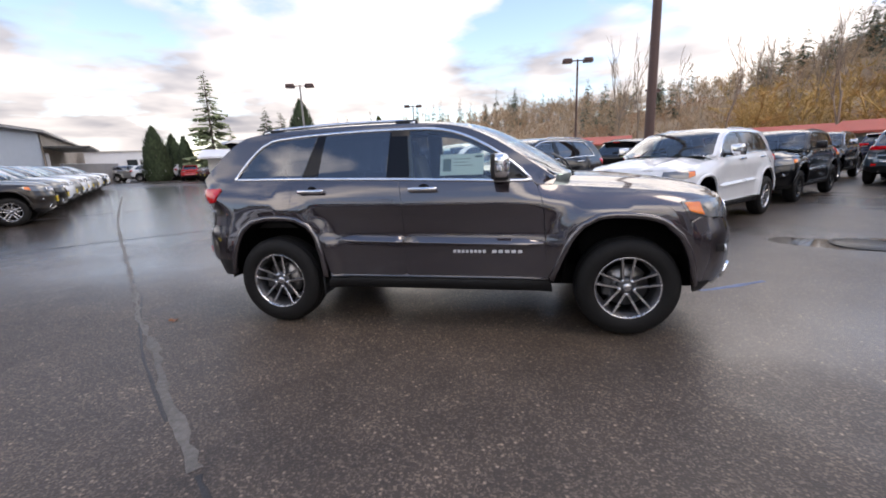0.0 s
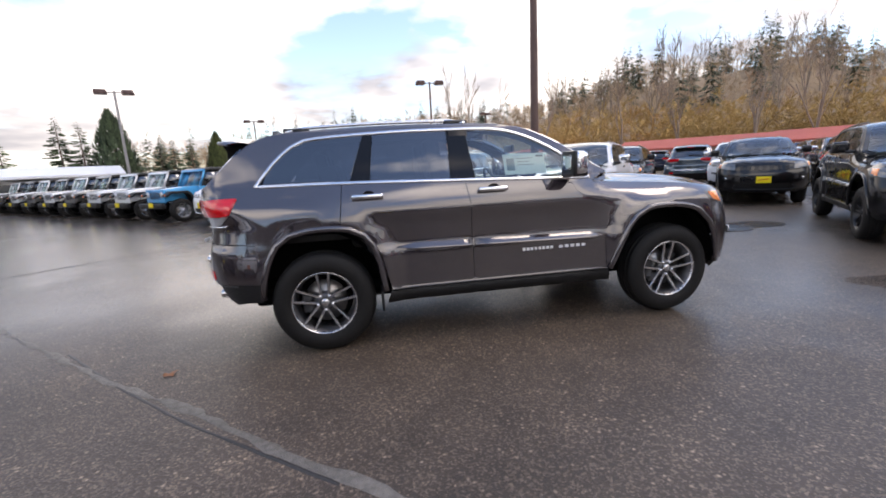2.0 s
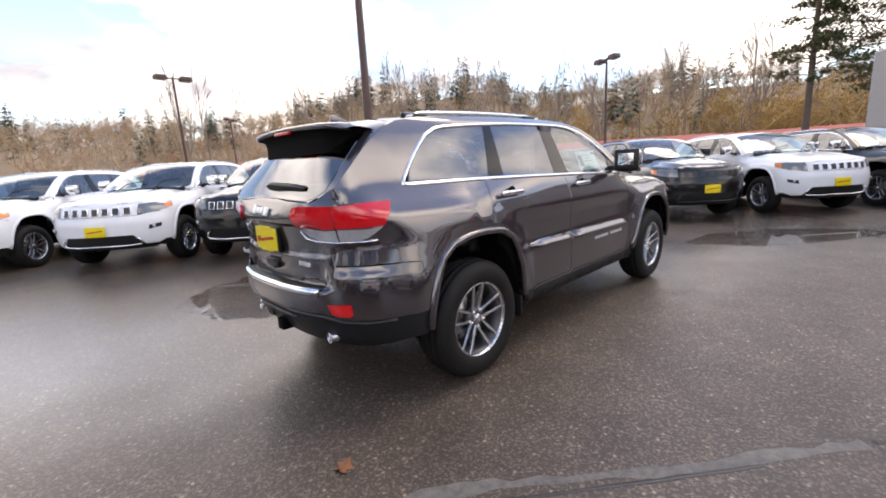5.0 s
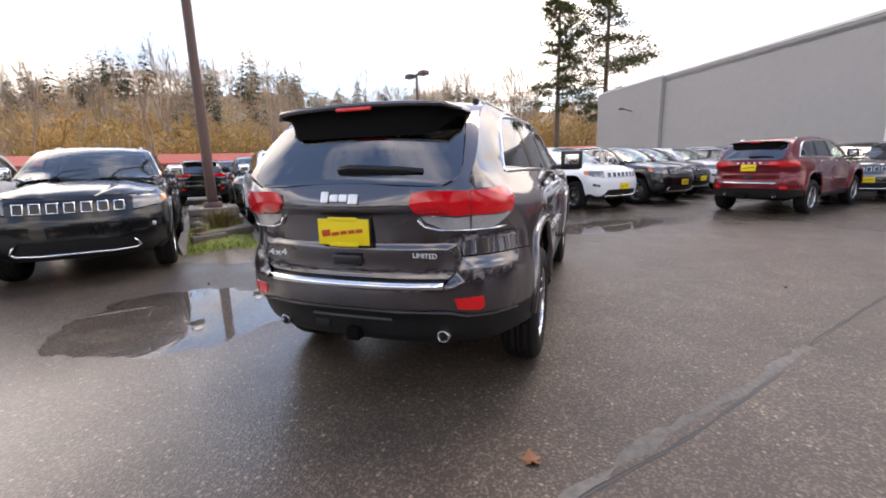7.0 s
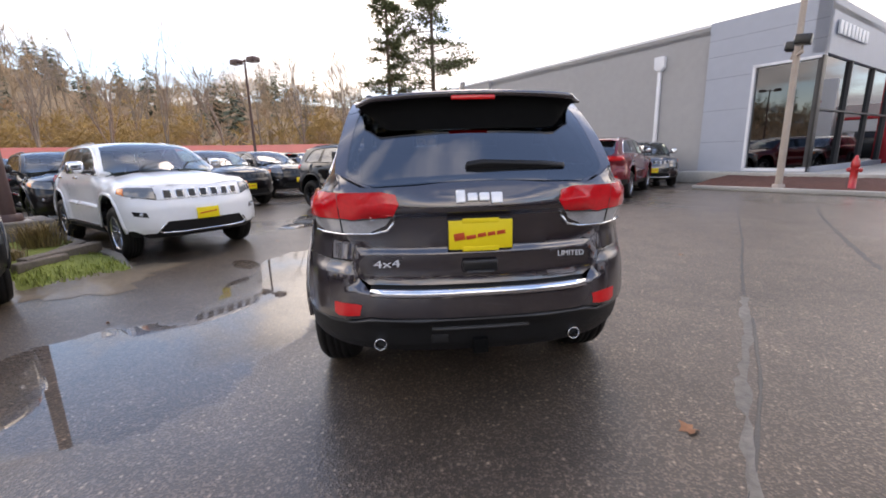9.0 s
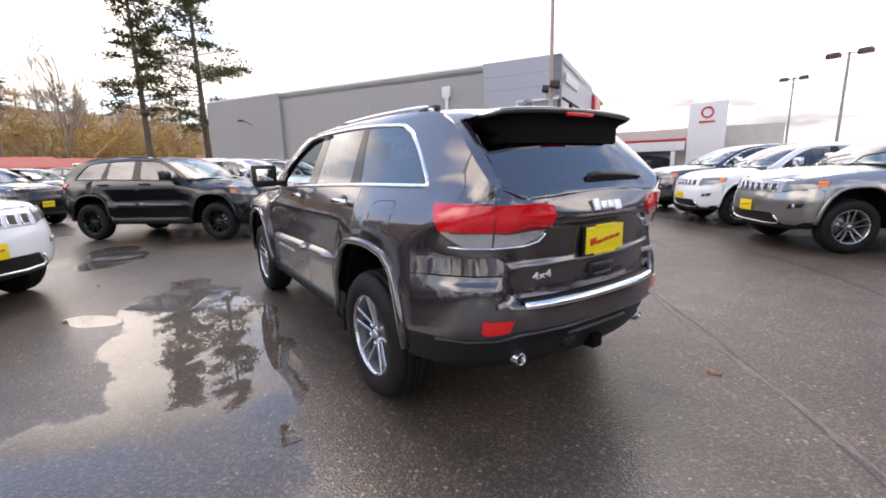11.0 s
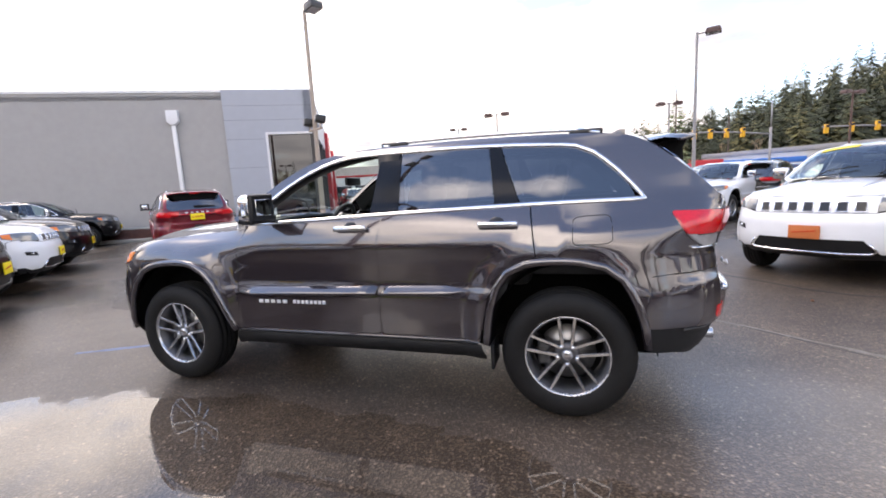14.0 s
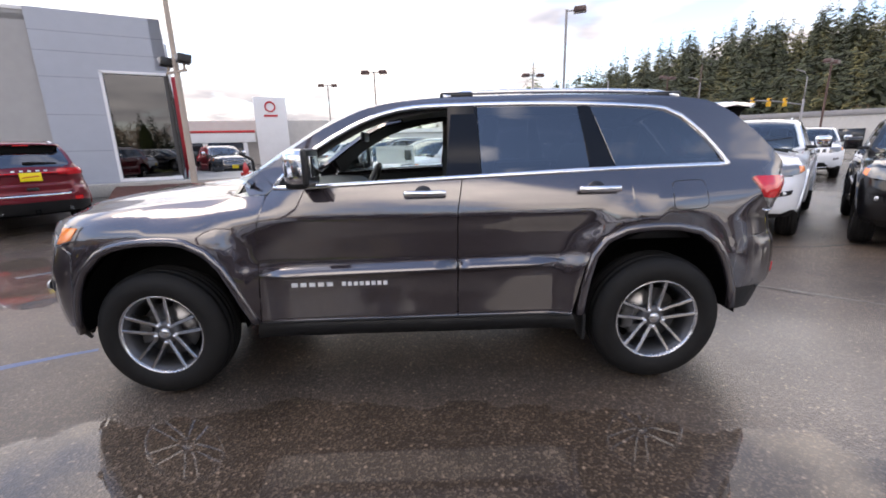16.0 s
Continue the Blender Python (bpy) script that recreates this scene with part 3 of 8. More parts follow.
def suv(name, label, colour, group="", trim=CHROME, dark_wheels=False, step=0.09, fine=False, plate="front", open_window=False, tall_glass=GLASS_DARK):
    """A five-door sport utility car: nose to +x, wheels on z = 0."""
    car = thing(name, label, "car", group)
    skin = PAINT[colour]
    P = lambda *a, **k: panel(*a, step=k.pop("step", step), **k)  # noqa: E731
    gap = 0.003
    ends = []
    # nose and tail first, then the two flanks
    crown = lambda w, z: Vector((-0.2, 0, 0.9)) * ease(1.17, 1.22, z) * ease(0.40, 0.52, abs(w))  # noqa: E731
    tailgate = P("tailgate", [(-0.662, 1.10), (-0.662, 1.004), (-0.608, 0.93), (-0.626, 0.869), (-0.595, 0.79), (-0.54, 0.749), (-0.50, 0.749), (0.50, 0.749), (0.54, 0.749), (0.595, 0.79), (0.626, 0.869), (0.608, 0.93), (0.662, 1.004), (0.662, 1.10)] + [(w, z - 0.003) for w, z, x, t in reversed(GATE_SEAM[:6])] + [(-w, z - 0.003) for w, z, x, t in GATE_SEAM[1:6]], tail, skin, car, grid=(0.08, 0.022), lean=crown)
    te = lambda z, x=-2.02: along(x, z, -1)  # noqa: E731
    ne = lambda z, x=2.02: along(x, z, 1)  # noqa: E731

    def round_edge(s, zs, fn, x):
        return [(s * fn(z, x), z) for z in zs]

    rb = [(-te(0.575), 0.575), (-0.62, 0.575), (-0.54, 0.60), (0.54, 0.60), (0.62, 0.575), *round_edge(1, np.linspace(0.575, 0.865, 9), te, -2.02), (0.63, 0.865), (0.60, 0.79), (0.545, 0.735), (0.53, 0.720), (-0.53, 0.720), (-0.545, 0.735), (-0.60, 0.79), (-0.63, 0.865), *round_edge(-1, np.linspace(0.865, 0.60, 8), te, -2.02)]
    swell_b = lambda w, z: 0.018 * (1 - ease(0.80, 0.866, z)) * ease(0.60, 0.68, abs(w)) * (1 - ease(0.82, 1.04, abs(w)))  # noqa: E731
    bumper = P("rear_bumper", rb, tail, skin, car, grid=(0.07, 0.03), bow=swell_b)
    P("lower_valance", [(-0.72, 0.375), (0.72, 0.375), *round_edge(1, np.linspace(0.425, 0.568, 5), te, -2.02), (0.62, 0.568), (0.54, 0.593), (-0.54, 0.593), (-0.62, 0.568), *round_edge(-1, np.linspace(0.568, 0.425, 5), te, -2.02)], tail, BLACK_PLASTIC, bumper, label="black plastic lower valance", off=-0.004)
    for s in (-1, 1):
        P("corner_panel", [(s * 0.668, 1.004), (s * 0.612, 0.93), (s * 0.632, 0.873), *round_edge(s, np.linspace(0.873, 1.072, 8), te, -2.02), (s * te(1.072, -2.085), 1.072), (s * te(1.03, -2.155), 1.02), (s * te(1.012, -2.19), 1.003)], tail, skin, car)
        P("corner_backing", [(s * a, b) for a, b in [(0.56, 1.16), (0.80, 1.16), (0.78, 1.235), (0.70, GATE_SEAM[6][1] - 0.004), (0.62, GATE_SEAM[5][1] - 0.014), (0.56, GATE_SEAM[4][1] - 0.01)]], tail, skin, car, off=-0.008, lip=0, step=0.03, lean=crown)
        P("corner_shoulder", [(s * a, b) for a, b in [(0.664, 1.203), (te(1.206, -2.262), 1.206), (te(1.24, -2.287), 1.24), (te(1.27, -2.284), 1.268), (0.70, GATE_SEAM[6][1] - 0.002), (0.664, GATE_SEAM[5][1] - 0.002)]], tail, skin, car, step=0.03, lean=crown)
        lamp = P("tail_lamp", [(s * a, b) for a, b in [(0.385, 1.185), (0.372, 1.14), (0.40, 1.098), (0.50, 1.093), (0.60, 1.075), (0.664, 1.082), (0.664, 1.196), (0.45, 1.20)]], tail, RED_LENS, car, off=0.016, lip=0.02, label="red tail lamp with clear lower lens", step=0.05)
        P("outer_lens", [(s * a, b) for a, b in [(0.6665, 1.080), (0.80, 1.082), (te(1.085, -2.085), 1.085), (te(1.14, -2.05), 1.14), (te(1.20, -2.018), 1.20), (0.6665, 1.196)]], tail, RED_LENS, lamp, off=0.016, lip=0.03, step=0.05)
        P("reversing_lens", [(s * a, b) for a, b in [(0.41, 1.090), (0.50, 1.086), (0.60, 1.068), (0.664, 1.074), (0.664, 1.008), (0.52, 1.010), (0.44, 1.045)]], tail, CLEAR_LENS, lamp, off=0.012, lip=0.03, label="clear reversing lens", step=0.05)
        P("outer_clear_lens", [(s * a, b) for a, b in [(0.6665, 1.073), (0.80, 1.075), (te(1.078, -2.092), 1.078), (te(1.03, -2.15), 1.025), (te(1.012, -2.18), 1.010), (0.6665, 1.008)]], tail, CLEAR_LENS, lamp, off=0.012, lip=0.03, step=0.05)
        if fine:
            strip("lens_divider", [(s * a, b) for a, b in [(0.405, 1.096), (0.50, 1.0895), (0.60, 1.0715), (0.664, 1.078), (0.80, 1.0785), (0.86, 1.080)]], tail, 0.007, SATIN_BLACK, lamp, off=0.014, rise=0.003)
            strip("lens_seam", [(s * 0.6652, b) for b in (1.008, 1.06, 1.12, 1.195)], tail, 0.006, SATIN_BLACK, lamp, off=0.013, rise=0.004)
            strip("lamp_rim", [(s * a, b) for a, b in [(0.40, 1.060), (0.43, 1.020), (0.50, 1.003), (0.66, 1.000), (0.80, 1.002), (0.87, 1.006)]], tail, 0.012, CHROME, lamp, off=0.012)
        P("reflector", [(s * a, b) for a, b in [(0.60, 0.60), (0.585, 0.655), (0.73, 0.665), (0.735, 0.612), (0.71, 0.598)]], tail, DARK_RED_LENS, bumper, bow=swell_b, off=0.006, lip=0.02, label="deep red bumper reflector", step=0.04)
        part("exhaust_tip", lathe([(0.026, 0.10), (0.027, 0.0), (0.030, -0.003), (0.033, 0.002), (0.033, 0.14)], 20, "x", (-2.305, s * 0.50, 0.432)), ALLOY, bumper, "chrome exhaust tip")
    strip("chrome_step", [(a, 0.722) for a in np.linspace(-0.53, 0.53, 18)], tail, 0.030, trim, bumper, off=0.004, rise=0.010, label="chrome bumper strip")
    bm = bmesh.new()
    rows = []
    for a in np.linspace(-0.535, 0.535, 19):
        out, inn = tail(a, 0.724), tail(a, 0.750)
        rows.append([bm.verts.new((out.x + (inn.x + 0.006 - out.x) * u, out.y, 0.730 + h)) for u, h in ((0.02, -0.004), (0.04, 0.004), (0.2, 0.006), (0.24, 0.010), (0.36, 0.010), (0.40, 0.006), (0.48, 0.006), (0.52, 0.011), (0.64, 0.011), (0.68, 0.007), (0.78, 0.007), (1.0, 0.014))])
    for one, two in zip(rows, rows[1:]):
        for j in range(11):
            bm.faces.new((one[j], one[j + 1], two[j + 1], two[j]))
    bmesh.ops.recalc_face_normals(bm, faces=bm.faces)
    part("step_pad", bm, BLACK_PLASTIC, bumper, "ribbed black step pad")
    if fine:
        strip("valance_rib", [(a, 0.53) for a in np.linspace(-0.24, 0.24, 8)], tail, 0.012, GREY_PLASTIC, bumper, off=0.006)
    if fine:
        strip("valance_crease", [(a, b) for a, b in [(-0.95, 0.560), (-0.78, 0.548), (-0.64, 0.552), (-0.55, 0.580), (-0.3, 0.586), (0.3, 0.586), (0.55, 0.580), (0.64, 0.552), (0.78, 0.548), (0.95, 0.560)]], tail, 0.012, GREY_PLASTIC, bumper, off=0.004)
    part("tow_hitch", box((0.14, 0.075, 0.075), (-2.31, 0, 0.425), 0.006), UNDER, bumper)
    if fine:
        part("tow_wiring_socket", box((0.03, 0.09, 0.05), (-2.340, 0.20, 0.465), 0.008), BLACK_PLASTIC, bumper)
    foot = [(max(x + 0.004, -2.352), min(t, 0.935)) for w, z, x, t in GATE_SEAM[:6]]
    glass_out = [(-2.20, 0.90), (-2.06, 0.885), (-1.985, 0.87), (-1.985, -0.87), (-2.06, -0.885), (-2.20, -0.90)] + [(x, -t) for x, t in reversed(foot)] + foot[1:]
    P("rear_window", glass_out, top, tall_glass, tailgate, off=0.002, lip=0.01, label="dark tinted rear window")
    for s in (-1, 1):
        P("rear_pillar_face", [(a, s * b) for a, b in [(-2.348, 0.942), (-2.20, 0.908), (-2.05, 0.895), (-1.965, 0.88), (-1.965, 1.0), (-2.06, 1.0), (-2.2, 1.0), (-2.348, 1.0)]], top, skin, car, step=0.05)
    # the roof spoiler: a wing carried on from the roof, black and hollow below
    bm, under = bmesh.new(), bmesh.new()
    rows, under_rows = [], []
    for k in range(33):
        t = -1 + k / 16
        tip = ease(0.86, 1.0, abs(t))
        y_in, y = 0.575 * t, 0.565 * t
        x_in = -1.93
        z_in = top(x_in, min(abs(y_in) / side_y(x_in, EDGE_TOP(x_in)), 1)).z + 0.004
        back = -2.215 + 0.05 * abs(t) ** 3 + 0.07 * tip
        z_back = 1.650 - 0.022 * t * t - 0.020 * tip
        thick = 0.026 - 0.012 * tip
        rows.append([bm.verts.new(p) for p in ((x_in, y_in, z_in), ((x_in + back) / 2, (y_in + y) / 2, (z_in + z_back) / 2 + 0.012), (back, y, z_back), (back - 0.006, y, z_back - thick * 0.5), (back + 0.010, y, z_back - thick))])
        low = 1.478 + 0.105 * ease(0.72, 1.0, abs(t))
        far, near = -2.30, -1.90
        for _ in range(18):
            mid = (far + near) / 2
            if top(mid, min(abs(y) / side_y(mid, EDGE_TOP(mid)), 1.0)).z < low:
                far = mid
            else:
                near = mid
        gx = mid - 0.008
        zb = z_back - thick + 0.002
        under_rows.append([under.verts.new(p) for p in ((back + 0.012, y, zb), (back + 0.030, y * 0.995, zb + 0.004), ((back + gx) / 2 + 0.03, y * 0.985, (zb + low) / 2 + 0.012), (gx, y * 0.97, low))])
    for a, b in zip(rows, rows[1:]):
        for j in range(4):
            bm.faces.new((a[j], a[j + 1], b[j + 1], b[j]))
    for a, b in zip(under_rows, under_rows[1:]):
        for j in range(3):
            under.faces.new((a[j], a[j + 1], b[j + 1], b[j]))
    for some in (bm, under):
        bmesh.ops.recalc_face_normals(some, faces=some.faces)
    wing = part("roof_spoiler", bm, skin, tailgate)
    # the hollow's shade is painted into this near-black sheet
    part("spoiler_underside", under, UNDER, wing, "spoiler underside, black with its shade in the colour")
    part("high_brake_lamp", box((0.016, 0.21, 0.020), (-2.209, 0, 1.620), 0.005), DARK_RED_LENS, wing, "red high brake lamp")
    tr = P("roof", [(-1.96, -0.985), (-1.96, 0.985), (-1.0, 0.985), (0.12, 0.985), (0.25, 0.90), (0.18, 0.5), (0.16, 0), (0.18, -0.5), (0.25, -0.90), (0.12, -0.985), (-1.0, -0.985)], top, skin, car, grid=(0.16, 0.14))
    P("windshield", [(0.165, 0), (0.185, 0.5), (0.26, 0.91), (0.60, 0.925), (0.98, 0.93), (1.06, 0.75), (1.12, 0.0), (1.06, -0.75), (0.98, -0.93), (0.60, -0.925), (0.26, -0.91), (0.185, -0.5)], top, GLASS_CLEAR, car, off=0.002, lip=0.01, grid=(0.12, 0.14), label="windshield")
    for s in (-1, 1):
        P("windshield_pillar", [(x, s * t) for x, t in [(0.12, 0.985), (0.26, 0.915), (0.60, 0.932), (0.93, 0.94), (0.93, 1.0), (0.55, 1.0), (0.2, 1.0)]], top, skin, car, lip=0.03, step=0.05)
        rail = smooth_line([(-1.66, 0.90), (-1.55, 0.865), (-0.9, 0.86), (-0.35, 0.865), (-0.23, 0.90)], 0.06)
        pts = []
        for k, (x, t) in enumerate(rail):
            q = top(x, s * t)
            lift = 0.018 * ease(0, 0.14, x + 1.66) * ease(0, 0.14, -0.23 - x)
            pts.append((q.x, q.y, q.z + lift))
        part("roof_rail", tube(pts, 0.014, 8), CHROME if trim is CHROME else SATIN_BLACK, tr, "roof rail")
        for x in (-1.58, -0.31):
            q = top(x, s * 0.87)
            if fine:
                part("rail_foot", box((0.20, 0.040, 0.036), (q.x, q.y, q.z + 0.006), 0.015), SATIN_BLACK, tr)
    if fine:
        part("antenna_fin", prism([(-1.86, 1.69), (-1.70, 1.70), (-1.74, 1.712), (-1.82, 1.745), (-1.86, 1.745)], -0.012, 0.012, "y", 0.004), skin, tr)
    # nose
    hood = P("hood", [(1.02, -0.93), (1.08, -0.5), (1.12, 0), (1.08, 0.5), (1.02, 0.93), (1.5, 0.93), (2.0, 0.93), (2.13, 0.80), (2.19, 0.55), (2.215, 0), (2.19, -0.55), (2.13, -0.80), (2.0, -0.93), (1.5, -0.93)], bonnet, skin, car, grid=(0.12, 0.08))
    for s in (-1, 1):
        P("wing_top", [(x, s * t) for x, t in [(0.86, 0.80), (1.02, 0.937), (1.5, 0.937), (2.0, 0.937), (2.08, 0.88), (2.10, 1.0), (1.5, 1.0), (0.86, 1.0)]], bonnet, skin, car, step=0.05)
    P("cowl", [(0.90, -0.90), (1.0, -0.93), (1.075, -0.5), (1.115, 0), (1.075, 0.5), (1.0, 0.93), (0.90, 0.90)], lambda x, t: bonnet(x, t) - Vector((0, 0, 0.025)), BLACK_PLASTIC, car)
    for y in (-0.42, 0.22):
        q = top(0.98, y / 0.8)
        part("wiper", tube([(1.09, y, 1.235), (1.03, y + 0.15, q.z + 0.035), (0.97, y + 0.45, q.z + 0.075)], 0.009, 6), BLACK_PLASTIC, car)
    fb = P("front_bumper", [*round_edge(-1, np.linspace(0.90, 0.45, 9), ne, 2.02), (-0.82, 0.395), (-0.66, 0.40), (-0.60, 0.46), (-0.52, 0.56), (0.52, 0.56), (0.60, 0.46), (0.66, 0.40), (0.82, 0.395), *round_edge(1, np.linspace(0.45, 0.90, 9), ne, 2.02), (0.80, 0.90), (0.60, 0.862), (-0.60, 0.862), (-0.80, 0.90)], nose, skin, car, grid=(0.08, 0.05))
    P("lower_grille", [(-0.75, 0.31), (0.75, 0.31), *round_edge(1, np.linspace(0.38, 0.592, 6), ne, 2.02), (0.70, 0.552), (-0.70, 0.552), *round_edge(-1, np.linspace(0.592, 0.38, 6), ne, 2.02)], nose, BLACK_PLASTIC, fb, off=-0.02, label="black lower grille")
    strip("bumper_chrome", [(a, b) for a, b in [(-0.57, 0.52), (-0.63, 0.44), (-0.58, 0.405), (-0.35, 0.395), (0.35, 0.395), (0.58, 0.405), (0.63, 0.44), (0.57, 0.52)]], nose, 0.022, trim, fb, off=0.008, rise=0.01)
    grille = P("grille", [(-0.60, 0.87), (0.60, 0.87), (0.60, 1.03), (0.45, 1.048), (-0.45, 1.048), (-0.60, 1.03)], nose, skin, car, step=0.07)
    P("header_panel", [(-0.98, 0.965), (0.98, 0.965), (0.94, 1.042), (0.60, 1.056), (-0.60, 1.056), (-0.94, 1.042)], nose, skin, car, off=-0.010, lip=0.03, step=0.07)
    for k in range(7):
        a = (k - 3) * 0.155
        P("grille_slot", [(a - 0.042, 0.888), (a + 0.042, 0.888), (a + 0.040, 0.985), (a - 0.040, 0.985)], nose, SATIN_BLACK, grille, off=0.005, lip=0.006, step=0.06)
        if trim is CHROME:
          strip("slot_frame", smooth_line([(a - 0.050, 0.880), (a + 0.050, 0.880), (a + 0.048, 0.992), (a - 0.048, 0.992)], 0.09, True), nose, 0.015, trim, grille, off=0.006, closed=True)
    for s in (-1, 1):
        lamp = P("headlamp", [(s * a, b) for a, b in [(0.61, 0.885), (0.80, 0.905), (0.97, 0.925), (1.12, 0.965), (1.10, 1.038), (0.92, 1.045), (0.61, 1.03)]], nose, HEAD_LENS, car, off=0.008, lip=0.03, label="clear headlamp with amber side marker", step=0.06)
        P("side_marker", [(s * a, b) for a, b in [(1.00, 0.940), (1.10, 0.968), (1.09, 1.028), (0.98, 1.026)]], nose, AMBER, lamp, off=0.014, lip=0.01, step=0.05)
        q = nose(s * 0.74, 0.95)
        part("projector", lathe([(0.04, -0.02), (0.04, 0.02), (0.028, 0.03), (0.0, 0.034)], 14, "x", (q.x - 0.05, q.y, q.z)), CLEAR_LENS, lamp)
        P("fog_surround", [(s * a, b) for a, b in [(0.74, 0.63), (0.92, 0.66), (0.94, 0.72), (0.76, 0.70)]], nose, SATIN_BLACK, fb, off=0.004, lip=0.01)
        q = nose(s * 0.82, 0.675)
        part("fog_lamp", lathe([(0.03, 0.0), (0.03, 0.014), (0.0, 0.02)], 12, "x", (q.x - 0.002, q.y, q.z)), CLEAR_LENS, fb)
    # flanks
    for s in (-1, 1):
        f = flank(s)
        fender = [(0.872, 0.45), (0.832, 1.03), (0.80, 1.13), (0.79, 1.178)] + [(x, HOOD_EDGE(x) + 0.001) for x in (0.86, 1.1, 1.4, 1.7, 1.9, 2.02)] + [(2.02, 0.95), (1.93, 0.93), (1.85, 0.90), (1.87, 0.62)] + list(reversed(ARCH_FRONT[:10]))
        P("front_fender", fender, f, skin, car)
        P("upper_fender_corner", [(0.79, 1.185), (0.745, 1.22), (0.80, 1.30), (0.93, 1.222), (0.90, 1.18)], f, skin, car, lip=0.01, step=0.05)
        fd = P("front_door", [(-0.275, 0.45), (-0.285, 1.07), (-0.315, 1.245), (0.30, 1.224), (0.745, 1.212), (0.78, 1.17), (0.795, 1.13), (0.826, 1.03), (0.866, 0.45)], f, skin, car)
        rd = P("rear_door", [(-0.94, 0.45), (-0.97, 0.58), (-1.0, 0.72), (-1.05, 0.83), (-1.12, 0.905), (-1.22, 0.955), (-1.288, 0.968), (-1.272, 1.10), (-1.255, 1.272), (-0.322, 1.245), (-0.292, 1.07), (-0.282, 0.45)], f, skin, car)
        quarter = (
            [(-1.296, 0.968), (-1.28, 1.10), (-1.263, 1.272), (-1.82, 1.276), (-1.89, 1.280)]
            + [(x, z + 0.004) for x, z in DLO_TOP]
            + [(0.76, 1.228), (0.80, 1.302)]
            + [(x, EDGE_TOP(x)) for x in (0.65, 0.5, 0.35, 0.2, 0.0, -0.3, -0.8, -1.3, -1.6, -1.8, -1.93, -2.05, -2.2, -2.28)]
            + [(-2.285, 1.24), (-2.26, 1.206), (-2.012, 1.206), (-2.045, 1.14), (-2.078, 1.08), (-2.085, 1.074), (-2.02, 1.074), (-2.02, 0.873), (-1.99, 0.87), (-1.905, 0.862), (-1.86, 0.62)]
            + list(reversed([p for p in ARCH_REAR if p[0] < -1.30 and p[1] > 0.6]))
        )
        P("quarter_panel", quarter, f, skin, car)
        P("front_bumper_side", [(1.90, 0.45), (1.885, 0.60), (1.875, 0.66), (1.862, 0.895), (1.93, 0.925), (2.02, 0.935), (2.02, 0.45)], f, skin, fb, step=0.05)
        P("front_valance_side", [(1.94, 0.34), (1.912, 0.40), (1.905, 0.445), (2.02, 0.445), (2.02, 0.34)], f, BLACK_PLASTIC, fb, step=0.05, off=-0.01)
        P("rear_valance_side", [(-1.90, 0.435), (-1.888, 0.50), (-1.880, 0.568), (-2.02, 0.568), (-2.02, 0.425)], f, BLACK_PLASTIC, bumper, step=0.05, off=-0.004)
        P("bumper_side", [(-1.880, 0.575), (-1.864, 0.62), (-1.908, 0.857), (-1.99, 0.865), (-2.02, 0.868), (-2.02, 0.575)], f, skin, bumper, step=0.05)
        P("sill", [(-0.98, 0.335), (0.90, 0.335), (0.88, 0.442), (-0.95, 0.442)], f, BLACK_PLASTIC, car, off=-0.006, label="black plastic sill", grid=(0.2, 0.04))
        if fine:
            strip("sill_edge", [(x, 0.444) for x in np.linspace(-0.93, 0.87, 12)], f, 0.012, BLACK_PLASTIC, car, off=0.004)
        for arch, nm in ((ARCH_REAR, "rear_arch"), (ARCH_FRONT, "front_arch")):
            strip(nm, smooth_line(arch, 0.07), f, 0.046, skin, car, off=0.006, rise=0.014, lift=-0.012 if arch is ARCH_REAR else 0.012)
        # mouldings, handles, gaps
        for door, a, b in ((rd, -0.895, -0.29), (fd, -0.268, 0.845)):
            line = [(x, np.interp(x, [-0.9, 0.85], [0.770, 0.735])) for x in np.linspace(a, b, 9)]
            bm = bmesh.new()
            rows = []
            for x, z in line:
                full = min(1.0, (x + 0.90) / 0.16, (0.86 - x) / 0.14)
                rows.append([bm.verts.new(f(x, z + dz * full) + Vector((0, s * d * max(full, 0.25), 0))) for dz, d in ((0.036, -0.004), (0.030, 0.003), (-0.006, 0.036), (-0.022, 0.033), (-0.030, -0.004))])
            for one, two in zip(rows, rows[1:]):
                for j in range(4):
                    bm.faces.new((one[j], one[j + 1], two[j + 1], two[j]))
            bm.faces.new(rows[0])
            bm.faces.new(list(reversed(rows[-1])))
            bmesh.ops.recalc_face_normals(bm, faces=bm.faces)
            part("door_moulding", bm, skin, door)
        for door, x in ((rd, -1.075), (fd, -0.108)):
            z = 1.17
            base = f(x, z)
            part("handle", box((0.235, 0.030, 0.036), (base.x, base.y + s * 0.030, z), 0.013), trim if trim is CHROME else skin, door, "chrome door handle" if trim is CHROME else "")
            if fine:
                part("handle_pocket", lathe([(0.055, -0.012), (0.05, 0.004), (0.0, 0.004)], 16, "y", (base.x + 0.01, base.y, z - 0.012)), SATIN_BLACK, door)
        # glazing
        def piece(nm, xa, xb, mat, par, label="", ta=None, tb=None, off=-0.004, inset=0.010):
            ta, tb = xa if ta is None else ta, xb if tb is None else tb
            top_pts = [(ta, dlo_z(ta) - inset)] + [(x, z - inset) for x, z in between(DLO_TOP, ta + 0.01, tb - 0.01)] + [(tb, dlo_z(tb) - inset)]
            return P(nm, [(xb, belt_z(xb) + inset), (xa, belt_z(xa) + inset)] + top_pts, f, mat, par, off=off, lip=0.008, label=label)

        if not (open_window and s > 0):
            piece("front_window", -0.225, 0.71, GLASS_CLEAR, fd, "clear front side window", -0.265, 0.60)
